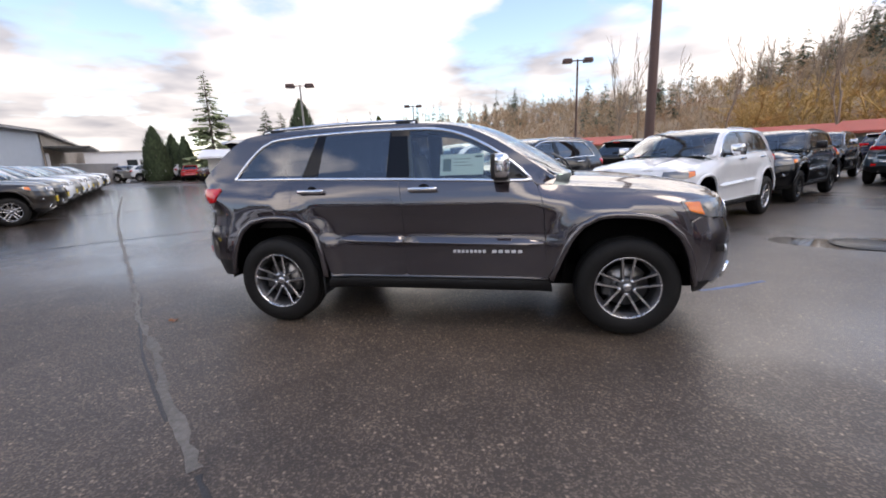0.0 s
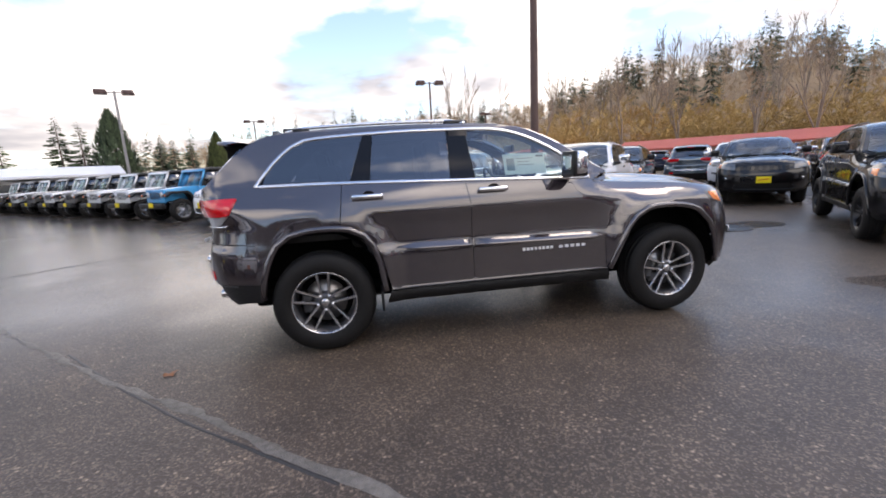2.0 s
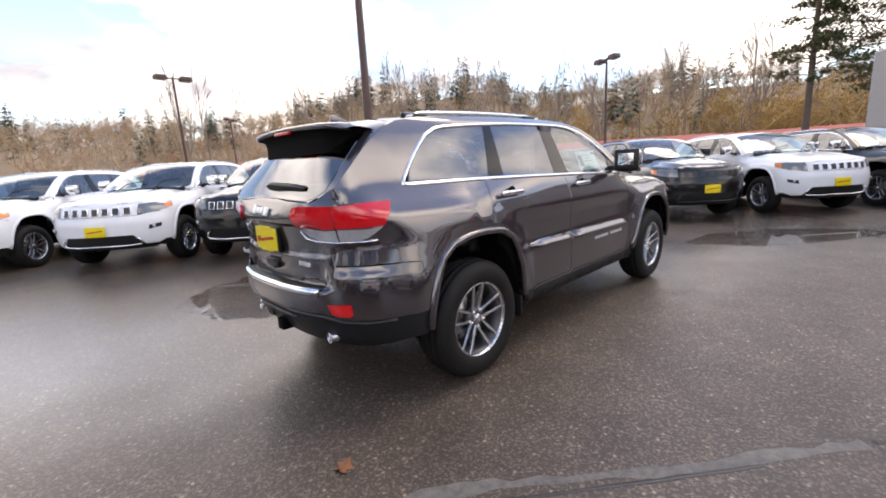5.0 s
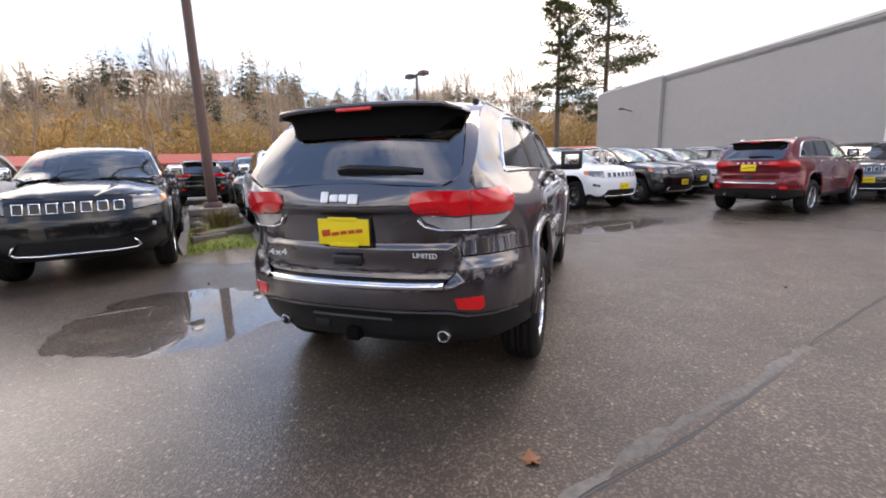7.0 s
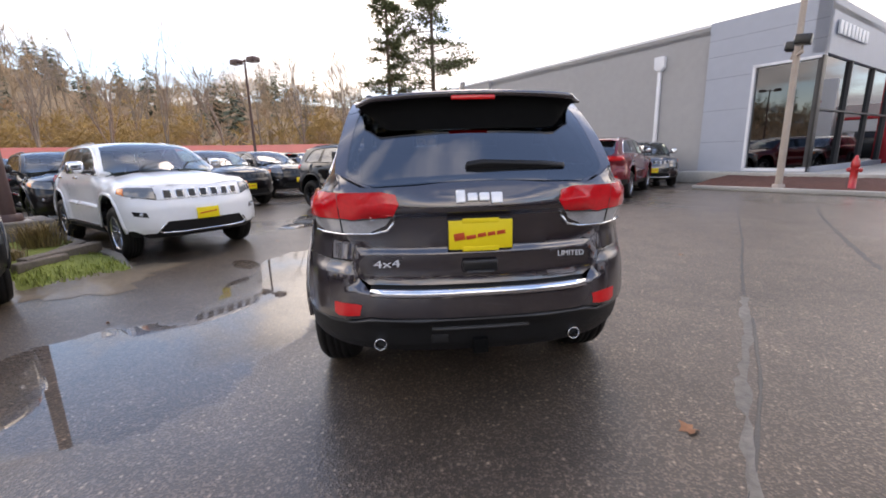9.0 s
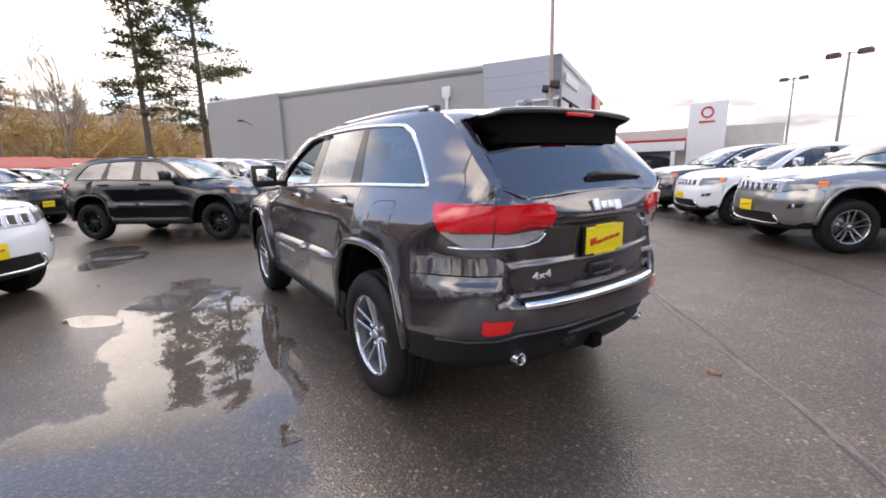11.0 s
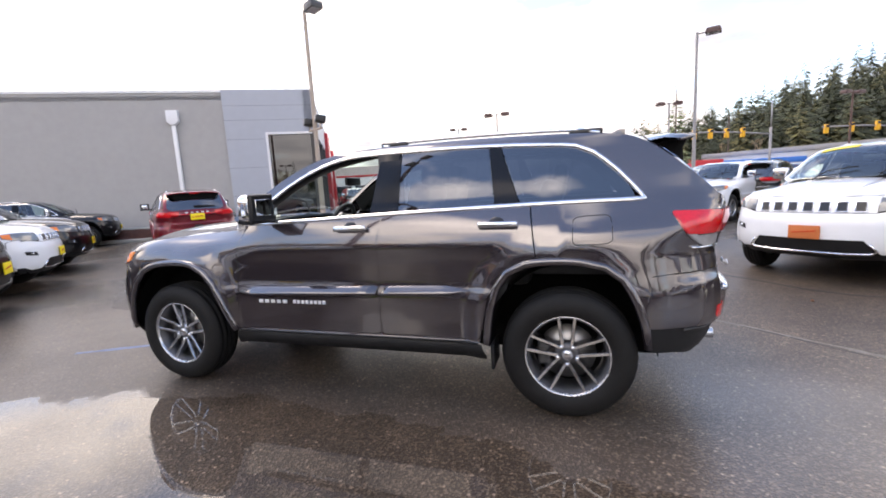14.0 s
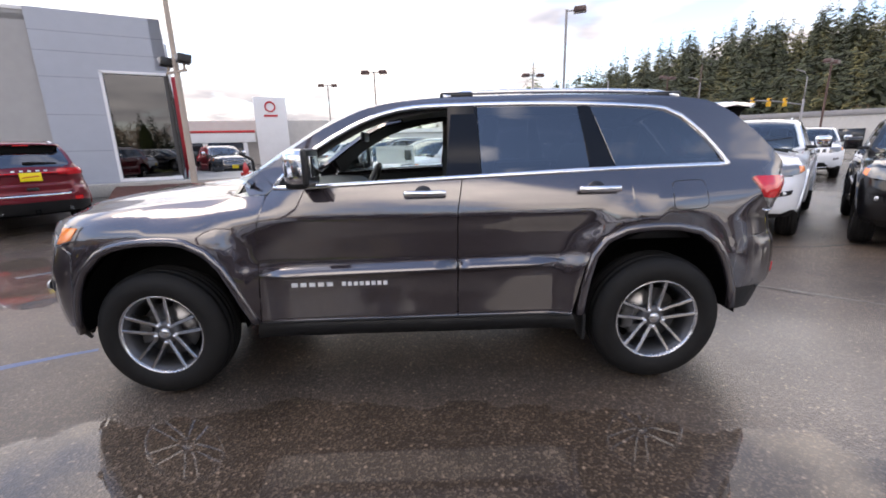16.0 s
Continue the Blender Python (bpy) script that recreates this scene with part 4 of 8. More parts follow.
        piece("rear_side_window", -1.045, -0.43, tall_glass, rd, "dark tinted rear side window", -1.0, -0.42)
        piece("quarter_window", -1.84, -1.20, tall_glass, car, "dark tinted quarter window", -1.80, -1.08)
        piece("centre_pillar", -0.425, -0.228, GLOSS_BLACK, fd, "", -0.415, -0.27, off=-0.002)
        piece("rear_pillar", -1.196, -1.048, GLOSS_BLACK, rd, "", -1.076, -1.004, off=-0.002)
        P("mirror_sail", [(0.53, 1.232), (0.70, 1.228), (0.60, 1.335), (0.54, 1.35)], f, SATIN_BLACK, fd, off=0.0, lip=0.01)
        strip("window_trim", smooth_line(DLO, 0.06, True), f, 0.024, trim, car, off=0.001, rise=0.008, closed=True, label="bright window surround")
        # mirror
        mir = part("door_mirror", box((0.125, 0.215, 0.180), (0.52, s * 1.030, 1.335), 0.055, segments=4), trim if trim is CHROME else skin, fd, "door mirror")
        part("mirror_arm", box((0.075, 0.15, 0.05), (0.545, s * 0.905, 1.262), 0.018), SATIN_BLACK, mir)
        if fine:
            part("mirror_base", box((0.112, 0.20, 0.055), (0.522, s * 1.02, 1.258), 0.020), SATIN_BLACK, mir)
        part("mirror_rim", box((0.032, 0.216, 0.182), (0.467, s * 1.030, 1.335), 0.015, segments=3), SATIN_BLACK, mir)
        part("mirror_glass", box((0.008, 0.140, 0.105), (0.449, s * 1.030, 1.338), 0.003), CHROME, mir)
        # lower door lettering as a raised badge of bars
        if fine:
            for a, b, n in ((0.68, 0.43, 5), (0.39, 0.12, 8)):
                wdt = (a - b) / n
                for k in range(n):
                    x = b + wdt * (k + 0.5)
                    q = f(x, 0.668)
                    part("badge_letter", box((wdt * 0.70, 0.005, 0.024), (q.x, q.y + s * 0.003, q.z), 0.002), BADGE, fd)
        # inner side of the doors and the cabin flank
        if fine:
            P("door_lining", [(-0.27, 0.50), (-0.29, 1.235), (0.72, 1.205), (0.83, 0.95), (0.84, 0.50)], f, TRIM_INSIDE, fd, off=-0.09, lip=0)
        if fine:
            P("rear_door_lining", [(-0.93, 0.50), (-1.24, 1.0), (-1.25, 1.26), (-0.30, 1.24), (-0.29, 0.50)], f, TRIM_INSIDE, rd, off=-0.09, lip=0)
        if fine:
            P("cargo_lining", [(-1.27, 1.0), (-1.27, 1.27), (-1.86, 1.27), (-2.2, 1.2), (-2.0, 0.95)], f, TRIM_INSIDE, car, off=-0.08, lip=0)
        if fine:
            P("pillar_lining", [(0.70, 1.215)] + [(x - 0.02, z - 0.02) for x, z in reversed(between(DLO_TOP, -0.28, 0.70))] + [(-0.28, 1.66)] + [(x, EDGE_TOP(x) - 0.012) for x in (-0.28, 0.0, 0.2, 0.4, 0.6, 0.75)], f, TRIM_INSIDE, car, off=-0.045, lip=0, step=0.06)
        if fine:
            part("pillar_cover", prism([(-0.40, 0.5), (-0.40, 1.64), (-0.25, 1.64), (-0.22, 0.5)], s * 0.70, s * 0.64), TRIM_INSIDE, car)
        fuel = s > 0
        if fuel:
            strip("fuel_flap_gap", smooth_line([(-1.495, 1.06), (-1.515, 1.045), (-1.68, 1.048), (-1.705, 1.065), (-1.70, 1.185), (-1.68, 1.20), (-1.52, 1.195), (-1.50, 1.18)], 0.05, True), f, 0.005, SATIN_BLACK, car, off=0.0005, rise=0.0006, closed=True)
        # wheel houses and wheels
        for x, nm in ((-1.4575, "rear_wheel"), (1.4575, "front_wheel")):
            house = bmesh.new()
            arcs = []
            for k in range(19):
                a = radians(-3 + 186 * k / 18)
                dx, dz = 0.475 * math.cos(a), 0.50 * math.sin(a)
                arcs.append([house.verts.new((x - 0.01 + dx, s * y, 0.43 + dz)) for y in (0.45, 0.885)] + [house.verts.new((x - 0.01, s * 0.45, 0.43))])
            for one, two in zip(arcs, arcs[1:]):
                house.faces.new((one[0], one[1], two[1], two[0]))
                house.faces.new((one[0], two[0], two[2]))
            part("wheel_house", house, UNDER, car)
            wheel(car, nm, (x, s * 0.815, 0.3875), s, dark_wheels, fine, 40 if fine else 22)
        if fine:
            part("mud_flap", box((0.02, 0.20, 0.16), (-1.02, s * 0.83, 0.36), 0.006), BLACK_PLASTIC, car)
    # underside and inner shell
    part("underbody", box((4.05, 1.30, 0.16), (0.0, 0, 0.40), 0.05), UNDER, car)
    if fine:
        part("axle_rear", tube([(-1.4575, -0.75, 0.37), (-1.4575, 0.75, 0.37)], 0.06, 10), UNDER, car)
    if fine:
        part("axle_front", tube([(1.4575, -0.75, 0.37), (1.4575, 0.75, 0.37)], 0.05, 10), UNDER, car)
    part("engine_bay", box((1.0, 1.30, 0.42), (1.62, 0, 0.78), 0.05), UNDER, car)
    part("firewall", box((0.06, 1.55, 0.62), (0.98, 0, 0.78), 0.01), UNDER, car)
    if fine:
        part("cargo_floor", box((1.15, 1.40, 0.06), (-1.50, 0, 0.86), 0.01), TRIM_INSIDE, car)
    part("cabin_floor", box((1.9, 1.55, 0.05), (0.05, 0, 0.50), 0.01), TRIM_INSIDE, car)
    if fine:
        part("tail_lining", box((0.05, 0.92, 0.55), (-2.26, 0, 0.93), 0.01), TRIM_INSIDE, car)
    if fine:
        P("headlining", [(-1.9, -0.93), (-1.9, 0.93), (0.1, 0.93), (0.1, -0.93)], top, material("grey_headlining", (0.25, 0.24, 0.23), 0.9, vary=0.05) if fine else TRIM_INSIDE, car, off=-0.04, lip=0, grid=(0.2, 0.2))
    # cabin
    dash = part("dashboard", prism([(0.98, 0.80), (0.40, 0.80), (0.36, 1.0), (0.40, 1.12), (0.50, 1.175), (0.75, 1.19), (1.02, 1.17)], -0.74, 0.74, "y", 0.03), TRIM_INSIDE, car)
    part("centre_console", box((0.95, 0.30, 0.40), (-0.05, 0, 0.70), 0.05), TRIM_INSIDE, car)
    sw = lathe([(0.172 + 0.016 * math.cos(a), 0.016 * math.sin(a)) for a in np.linspace(0, 2 * math.pi, 9)], 28, "x")
    box((0.03, 0.13, 0.10), (0.0, 0, -0.01), 0.012, bm=sw)
    box((0.02, 0.33, 0.035), (0.0, 0, 0.0), 0.008, bm=sw)
    box((0.02, 0.035, 0.16), (0.0, 0, -0.08), 0.008, bm=sw)
    bmesh.ops.transform(sw, matrix=pose(0.27, 0.37, 1.155, 0, -24, 0), verts=sw.verts)
    part("steering_wheel", sw, LEATHER, dash)
    if fine:
        part("steering_column", tube([(0.28, 0.37, 1.14), (0.55, 0.37, 1.02)], 0.045, 10), TRIM_INSIDE, dash)
    part("rear_view_mirror", box((0.03, 0.24, 0.07), (0.34, 0, 1.50), 0.014), SATIN_BLACK, car)
    for y in (-0.37, 0.37):
        seat = part("front_seat", box((0.52, 0.52, 0.17), (-0.12, y, 0.80), 0.06, segments=3), LEATHER, car)
        part("backrest", box((0.15, 0.50, 0.64), (-0.42, y, 1.12), 0.06, pose(0, 0, 0, 0, -14, 0), 3), LEATHER, seat)
        part("headrest", box((0.10, 0.27, 0.18), (-0.52, y, 1.50), 0.045, pose(0, 0, 0, 0, -10, 0), 3), LEATHER, seat)
    bench = part("rear_seat", box((0.50, 1.30, 0.16), (-0.98, 0, 0.82), 0.06, segments=3), LEATHER, car)
    part("rear_backrest", box((0.15, 1.30, 0.60), (-1.30, 0, 1.12), 0.06, pose(0, 0, 0, 0, -18, 0), 3), LEATHER, bench)
    for y in (-0.40, 0.0, 0.40):
        if fine:
            part("rear_headrest", box((0.09, 0.25, 0.15), (-1.42, y, 1.44), 0.04, pose(0, 0, 0, 0, -12, 0), 3), LEATHER, bench)
    # plates
    if plate in ("front", "both", "orange"):
        q = nose(0, 0.64)
        pl = part("front_plate", box((0.012, 0.31, 0.16), (q.x + 0.022, 0, 0.64), 0.004), PLATE_ORANGE if plate == "orange" else PLATE_YELLOW, fb, "dealer plate")
        part("plate_script", box((0.004, 0.24, 0.018), (q.x + 0.030, 0, 0.645), 0.001, pose(0, 0, 0, 6, 0, 0)), PLATE_RED, pl)
        if fine:
            part("plate_bracket", box((0.03, 0.30, 0.10), (q.x + 0.004, 0, 0.64), 0.004), BLACK_PLASTIC, fb)
    if plate in ("rear", "both"):
        q = tail(0, 0.99)
        pl = part("rear_plate", box((0.010, 0.298, 0.136), (-2.392, 0, 0.992), 0.003), PLATE_YELLOW, tailgate, "yellow dealer plate")
        if fine:
            part("plate_bracket", box((0.020, 0.306, 0.146), (-2.378, 0, 0.990), 0.003), SATIN_BLACK, tailgate)
        part("plate_tab", box((0.006, 0.17, 0.022), (-2.396, 0, 1.058), 0.002), PLATE_YELLOW, pl)
        part("plate_tab", box((0.006, 0.17, 0.022), (-2.396, 0, 0.926), 0.002), PLATE_YELLOW, pl)
        if not fine:
            part("plate_script", box((0.004, 0.24, 0.018), (-2.398, 0, 0.99), 0.001, pose(0, 0, 0, -6, 0, 0)), PLATE_RED, pl)
    wp = prism([(0.06, -0.022), (0.05, 0.018), (-0.02, 0.030), (-0.30, 0.012), (-0.42, -0.004), (-0.42, -0.016), (-0.10, -0.022)], -0.014, 0.014, "x", 0.007)
    bmesh.ops.transform(wp, matrix=pose(-2.312, 0.0, 1.302, 0, -40, 0), verts=wp.verts)
    part("rear_wiper", wp, BLACK_PLASTIC, tailgate, "black rear wiper")
    part("gate_handle", box((0.03, 0.17, 0.055), (-2.366, 0, 0.835), 0.012), SATIN_BLACK, tailgate)
    if fine:
        part("handle_bar", box((0.016, 0.16, 0.012), (-2.386, 0, 0.862), 0.004), GREY_PLASTIC, tailgate)
    if fine:
        part("handle_bar", box((0.016, 0.13, 0.010), (-2.386, 0, 0.812), 0.004), GREY_PLASTIC, tailgate)
    return car


# ---------------------------------------------------------------- the lot
def asphalt():
    m = bpy.data.materials.new("wet_asphalt")
    m.use_nodes = True
    t = m.node_tree
    p = t.nodes["Principled BSDF"]
    N, K = t.nodes.new, t.links.new
    geo = N("ShaderNodeNewGeometry")

    def noise_tex(scale, detail=4.0, rough=0.5):
        n = N("ShaderNodeTexNoise")
        n.inputs["Scale"].default_value, n.inputs["Detail"].default_value, n.inputs["Roughness"].default_value = scale, detail, rough
        K(geo.outputs["Position"], n.inputs["Vector"])
        return n.outputs["Fac"]

    def span(source, a, b, c, d):
        n = N("ShaderNodeMapRange")
        for key, v in zip(("From Min", "From Max", "To Min", "To Max"), (a, b, c, d)):
            n.inputs[key].default_value = v
        K(source, n.inputs["Value"])
        return n.outputs["Result"]

    def calc(op, a, b=None):
        n = N("ShaderNodeMath")
        n.operation = op
        for k, v in enumerate((a, b)):
            if v is None:
                continue
            if isinstance(v, (int, float)):
                n.inputs[k].default_value = v
            else:
                K(v, n.inputs[k])
        return n.outputs[0]

    # stones in the binder
    vor = N("ShaderNodeTexVoronoi")
    vor.inputs["Scale"].default_value = 95.0
    K(geo.outputs["Position"], vor.inputs["Vector"])
    vor2 = N("ShaderNodeTexVoronoi")
    vor2.inputs["Scale"].default_value = 38.0
    K(geo.outputs["Position"], vor2.inputs["Vector"])
    sep = N("ShaderNodeSeparateColor")
    K(vor.outputs["Color"], sep.inputs[0])
    sep2 = N("ShaderNodeSeparateColor")
    K(vor2.outputs["Color"], sep2.inputs[0])
    stone = span(sep.outputs[0], 0.55, 1.0, 0.0, 1.0)
    big_stone = calc("MULTIPLY", span(sep2.outputs[1], 0.84, 0.95, 0.0, 1.0), span(vor2.outputs["Distance"], 0.45, 0.15, 0.0, 1.0))
    patch = span(noise_tex(0.35, 6.0), 0.3, 0.7, 0.75, 1.25)
    grime = span(noise_tex(3.0, 6.0), 0.3, 0.7, 0.8, 1.2)
    value = calc("MULTIPLY", calc("MULTIPLY", patch, grime), calc("ADD", calc("ADD", 0.60, calc("MULTIPLY", stone, 1.2)), calc("MULTIPLY", big_stone, 2.6)))
    tint = N("ShaderNodeVectorMath")
    tint.operation = "SCALE"
    tint.inputs[0].default_value = (0.072, 0.053, 0.038)
    # standing water: broad noise, and hollows where the lot has sunk
    wet = span(noise_tex(0.22, 5.0, 0.55), 0.44, 0.64, 0.0, 1.0)
    ragged = calc("MULTIPLY", calc("SUBTRACT", noise_tex(1.6, 5.0, 0.6), 0.5), 1.1)
    for cx, cy, rx, ry, turn in HOLLOWS:
        mp = N("ShaderNodeMapping")
        mp.vector_type = "TEXTURE"
        mp.inputs["Location"].default_value = (cx, cy, 0)
        mp.inputs["Rotation"].default_value = (0, 0, radians(turn))
        mp.inputs["Scale"].default_value = (rx, ry, 1000.0)
        K(geo.outputs["Position"], mp.inputs["Vector"])
        ln = N("ShaderNodeVectorMath")
        ln.operation = "LENGTH"
        K(mp.outputs[0], ln.inputs[0])
        pool = span(calc("ADD", ln.outputs["Value"], ragged), 1.06, 0.98, 0.0, 1.0)
        wet = calc("MAXIMUM", wet, calc("MULTIPLY", pool, 2.0))
    # ground that has begun to dry, beside the car
    mp = N("ShaderNodeMapping")
    mp.vector_type = "TEXTURE"
    mp.inputs["Location"].default_value = (-0.9, -3.3, 0)
    mp.inputs["Rotation"].default_value = (0, 0, radians(-14))
    mp.inputs["Scale"].default_value = (6.4, 2.8, 1000.0)
    K(geo.outputs["Position"], mp.inputs["Vector"])
    ln = N("ShaderNodeVectorMath")
    ln.operation = "LENGTH"
    K(mp.outputs[0], ln.inputs[0])
    dry = span(calc("ADD", ln.outputs["Value"], calc("MULTIPLY", ragged, 0.7)), 1.2, 0.75, 0.0, 1.0)
    wet = calc("MULTIPLY", wet, span(dry, 0.0, 1.0, 1.0, 0.25))
    # a film of water on the long aisle beside the off-roaders
    mp = N("ShaderNodeMapping")
    mp.vector_type = "TEXTURE"
    mp.inputs["Location"].default_value = (-16.4, 11.6, 0)
    mp.inputs["Rotation"].default_value = (0, 0, radians(138))
    mp.inputs["Scale"].default_value = (16.0, 6.5, 1000.0)
    K(geo.outputs["Position"], mp.inputs["Vector"])
    ln = N("ShaderNodeVectorMath")
    ln.operation = "LENGTH"
    K(mp.outputs[0], ln.inputs[0])
    film = span(calc("ADD", ln.outputs["Value"], calc("MULTIPLY", ragged, 0.5)), 1.1, 0.8, 0.0, 1.0)
    wet = calc("MAXIMUM", wet, calc("MULTIPLY", film, span(noise_tex(0.5, 5.0, 0.6), 0.35, 0.6, 0.9, 1.12)))
    pool = span(wet, 1.0, 1.5, 0.0, 1.0)
    damp = span(wet, 0.0, 1.0, 0.0, 1.0)
    K(calc("MULTIPLY", value, span(dry, 0.0, 1.0, 1.0, 1.3)), tint.inputs["Scale"])
    K(tint.outputs[0], p.inputs["Base Color"])
    p.inputs["Specular IOR Level"].default_value = 0.5
    K(span(wet, 0.0, 1.5, 0.62, 0.40), p.inputs["Roughness"])
    K(span(pool, 0.0, 1.0, 0.5, 0.12), p.inputs["Specular IOR Level"])
    K(calc("MAXIMUM", span(damp, 0.0, 1.0, 1.38, 1.48), span(pool, 0.0, 1.0, 1.38, 1.42)), p.inputs["Coat IOR"])
    K(calc("MULTIPLY", calc("MAXIMUM", span(damp, 0.0, 1.0, 0.6, 1.0), pool), span(dry, 0.0, 1.0, 1.0, 0.3)), p.inputs["Coat Weight"])
    K(calc("ADD", calc("MULTIPLY", calc("SUBTRACT", 1.0, pool), span(damp, 0.0, 1.0, 0.25, 0.10)), 0.012), p.inputs["Coat Roughness"])
    b = N("ShaderNodeBump")
    b.inputs["Distance"].default_value = 0.006
    b.inputs["Strength"].default_value = 0.55
    K(calc("ADD", vor.outputs["Distance"], calc("MULTIPLY", noise_tex(40.0), 0.6)), b.inputs["Height"])
    K(b.outputs[0], p.inputs["Normal"])
    cb = N("ShaderNodeBump")
    cb.inputs["Distance"].default_value = 0.003
    K(calc("MULTIPLY", calc("SUBTRACT", 1.0, pool), 0.35), cb.inputs["Strength"])
    K(calc("ADD", vor.outputs["Distance"], noise_tex(14.0)), cb.inputs["Height"])
    K(cb.outputs[0], p.inputs["Coat Normal"])
    return m


HOLLOWS = [(-1.55, 2.35, 0.85, 0.95, 0), (0.35, 1.72, 2.1, 0.62, 0), (1.4, 2.55, 0.35, 0.14, 40), (4.9, 2.55, 0.75, 0.35, -30), (4.9, -1.7, 1.5, 0.55, -40), (-3.6, -2.6, 0.6, 0.4, -20), (6.0, 2.6, 0.5, 0.4, 0)]
gm = bmesh.new()
bmesh.ops.create_grid(gm, x_segments=4, y_segments=4, size=1200)
tagged(part("ground", gm, asphalt(), smooth=False), "wet dark asphalt lot with stones and puddles", "ground", kind="structure")

SEAL = material("crack_seal", (0.16, 0.145, 0.125), 0.7, vary=0.5, scale=10, bump=0.5, bump_scale=90, coat=0.05)
DARK_SEAL = material("dark_crack", (0.034, 0.031, 0.029), 0.6, vary=0.3, scale=14, bump=0.3, bump_scale=60, coat=0.15)
BARK = material("bark_mulch", (0.085, 0.030, 0.020), 0.9, vary=0.5, scale=30, bump=1.0, bump_scale=45)
CONCRETE = material("pale_concrete", (0.42, 0.40, 0.36), 0.75, vary=0.2, scale=6, bump=0.2, bump_scale=60)
PAINT_LINE = material("worn_white_line", (0.45, 0.45, 0.44), 0.6, vary=0.5, scale=20)
BLUE_LINE = material("worn_blue_line", (0.07, 0.11, 0.22), 0.5, vary=0.5, scale=20)


def ribbon(name, pts, width, mat, label, z=0.004, rough=0.4, seed=1):
    """A flat ragged band on the ground along a line."""
    rnd = random.Random(seed)
    bm = bmesh.new()
    line = smooth_line(pts, 0.09)
    rows = []
    for k, q in enumerate(line):
        a, b = line[max(k - 1, 0)], line[min(k + 1, len(line) - 1)]
        way = (b - a).normalized()
        side = Vector((-way.y, way.x))
        w = width * (1 + rough * rnd.uniform(-1, 1)) / 2
        j = rnd.uniform(-0.3, 0.3) * width * rough
        rows.append([bm.verts.new((*(q + side * (j + s * w)), z + h)) for s, h in ((-1, -0.003), (-0.7, 0), (0.7, 0), (1, -0.003))])
    for one, two in zip(rows, rows[1:]):
        for j in range(3):
            bm.faces.new((one[j], one[j + 1], two[j + 1], two[j]))
    bmesh.ops.recalc_face_normals(bm, faces=bm.faces)
    if bm.faces[0].normal.z < 0:
        bmesh.ops.reverse_faces(bm, faces=bm.faces)
    return tagged(part(name, bm, mat), label, "pavement", kind="structure")


ribbon("crack_seal", [(-20.0, 14.2), (-16.1, 10.6), (-10.5, 5.5), (-6.1, 1.7), (-4.3, 0.17), (-3.05, -0.92), (-2.12, -1.64), (-1.6, -2.12), (-1.2, -2.42), (-0.84, -2.71)], 0.05, SEAL, "pale filled seam across the asphalt", rough=0.8)
ribbon("dark_seam", [(-0.80, -2.74), (-0.48, -2.99), (0.4, -3.7), (1.3, -4.45), (2.9, -5.7), (4.64, -7.1), (5.5, -8.1)], 0.028, DARK_SEAL, "dark tarred crack in the asphalt", seed=2)
ribbon("dark_seam", [(-3.6, -0.35), (-2.95, -1.0), (-2.3, -1.60), (-1.85, -1.97), (-1.3, -2.40)], 0.02, DARK_SEAL, "dark tarred crack beside the seam", z=0.0035, seed=3)
ribbon("dark_seam", [(-0.3, -4.73), (1.0, -5.77), (3.38, -7.77), (4.2, -8.6)], 0.06, DARK_SEAL, "dark tarred crack in the asphalt", seed=4)
ribbon("dark_seam", [(-9.0, 1.0), (-6.0, 4.2), (-3.2, 7.1)], 0.05, DARK_SEAL, "dark tarred crack in the asphalt", seed=5)
ribbon("dark_seam", [(-16.0, 3.4), (-12.0, 8.2), (-9.5, 10.4)], 0.08, DARK_SEAL, "dark tarred crack in the asphalt", seed=6)
ribbon("dark_seam", [(-9.5, -3.0), (-5.0, -2.1), (-3.5, -3.2), (-2.2, -4.6), (0.2, -6.5), (2.0, -8.6)], 0.06, DARK_SEAL, "dark tarred crack in the asphalt", seed=7)
ribbon("stall_line", [(3.15, 0.66), (2.87, 0.5), (2.4, 0.27)], 0.065, BLUE_LINE, "worn blue line on the asphalt", seed=8, rough=0.3)

# fallen leaves
LEAF = material("brown_leaf", (0.22, 0.085, 0.03), 0.6, vary=0.3, scale=60)
for x, y, size, turn in ((-2.565, -0.995, 0.068, 20), (-3.9, -1.9, 0.03, 70), (0.75, -3.15, 0.035, 200), (2.45, 1.75, 0.05, 120), (-0.6, 3.0, 0.025, 40), (3.0, 2.6, 0.035, 310)):
    lf = bmesh.new()
    ring = []
    for k in range(14):
        a = 2 * math.pi * k / 14
        r = size * (0.75 + 0.28 * math.cos(5 * a)) * (1.0 if k % 2 else 0.82)
        ring.append(lf.verts.new((r * math.cos(a), r * 0.8 * math.sin(a), 0.012 + 0.010 * math.cos(2 * a))))
    mid = lf.verts.new((0, 0, 0.006))
    for k in range(14):
        lf.faces.new((mid, ring[k], ring[(k + 1) % 14]))
    ob = part("fallen_leaf", lf, LEAF)
    ob.matrix_basis = pose(x, y, 0, 0, 0, turn)
    tagged(ob, "curled brown fallen leaf on wet asphalt", "leaf", "fallen leaves")

# ---------------------------------------------------------------- the dark grey car in the aisle
hero = suv("sport_utility_car", "dark grey metallic sport utility car, driver window open", "grey", step=0.05, fine=True, plate="rear", open_window=True)
gate = next(o for o in hero.children if o.name.startswith("tailgate"))
fdoor = next(o for o in hero.children if o.name.startswith("front_door"))
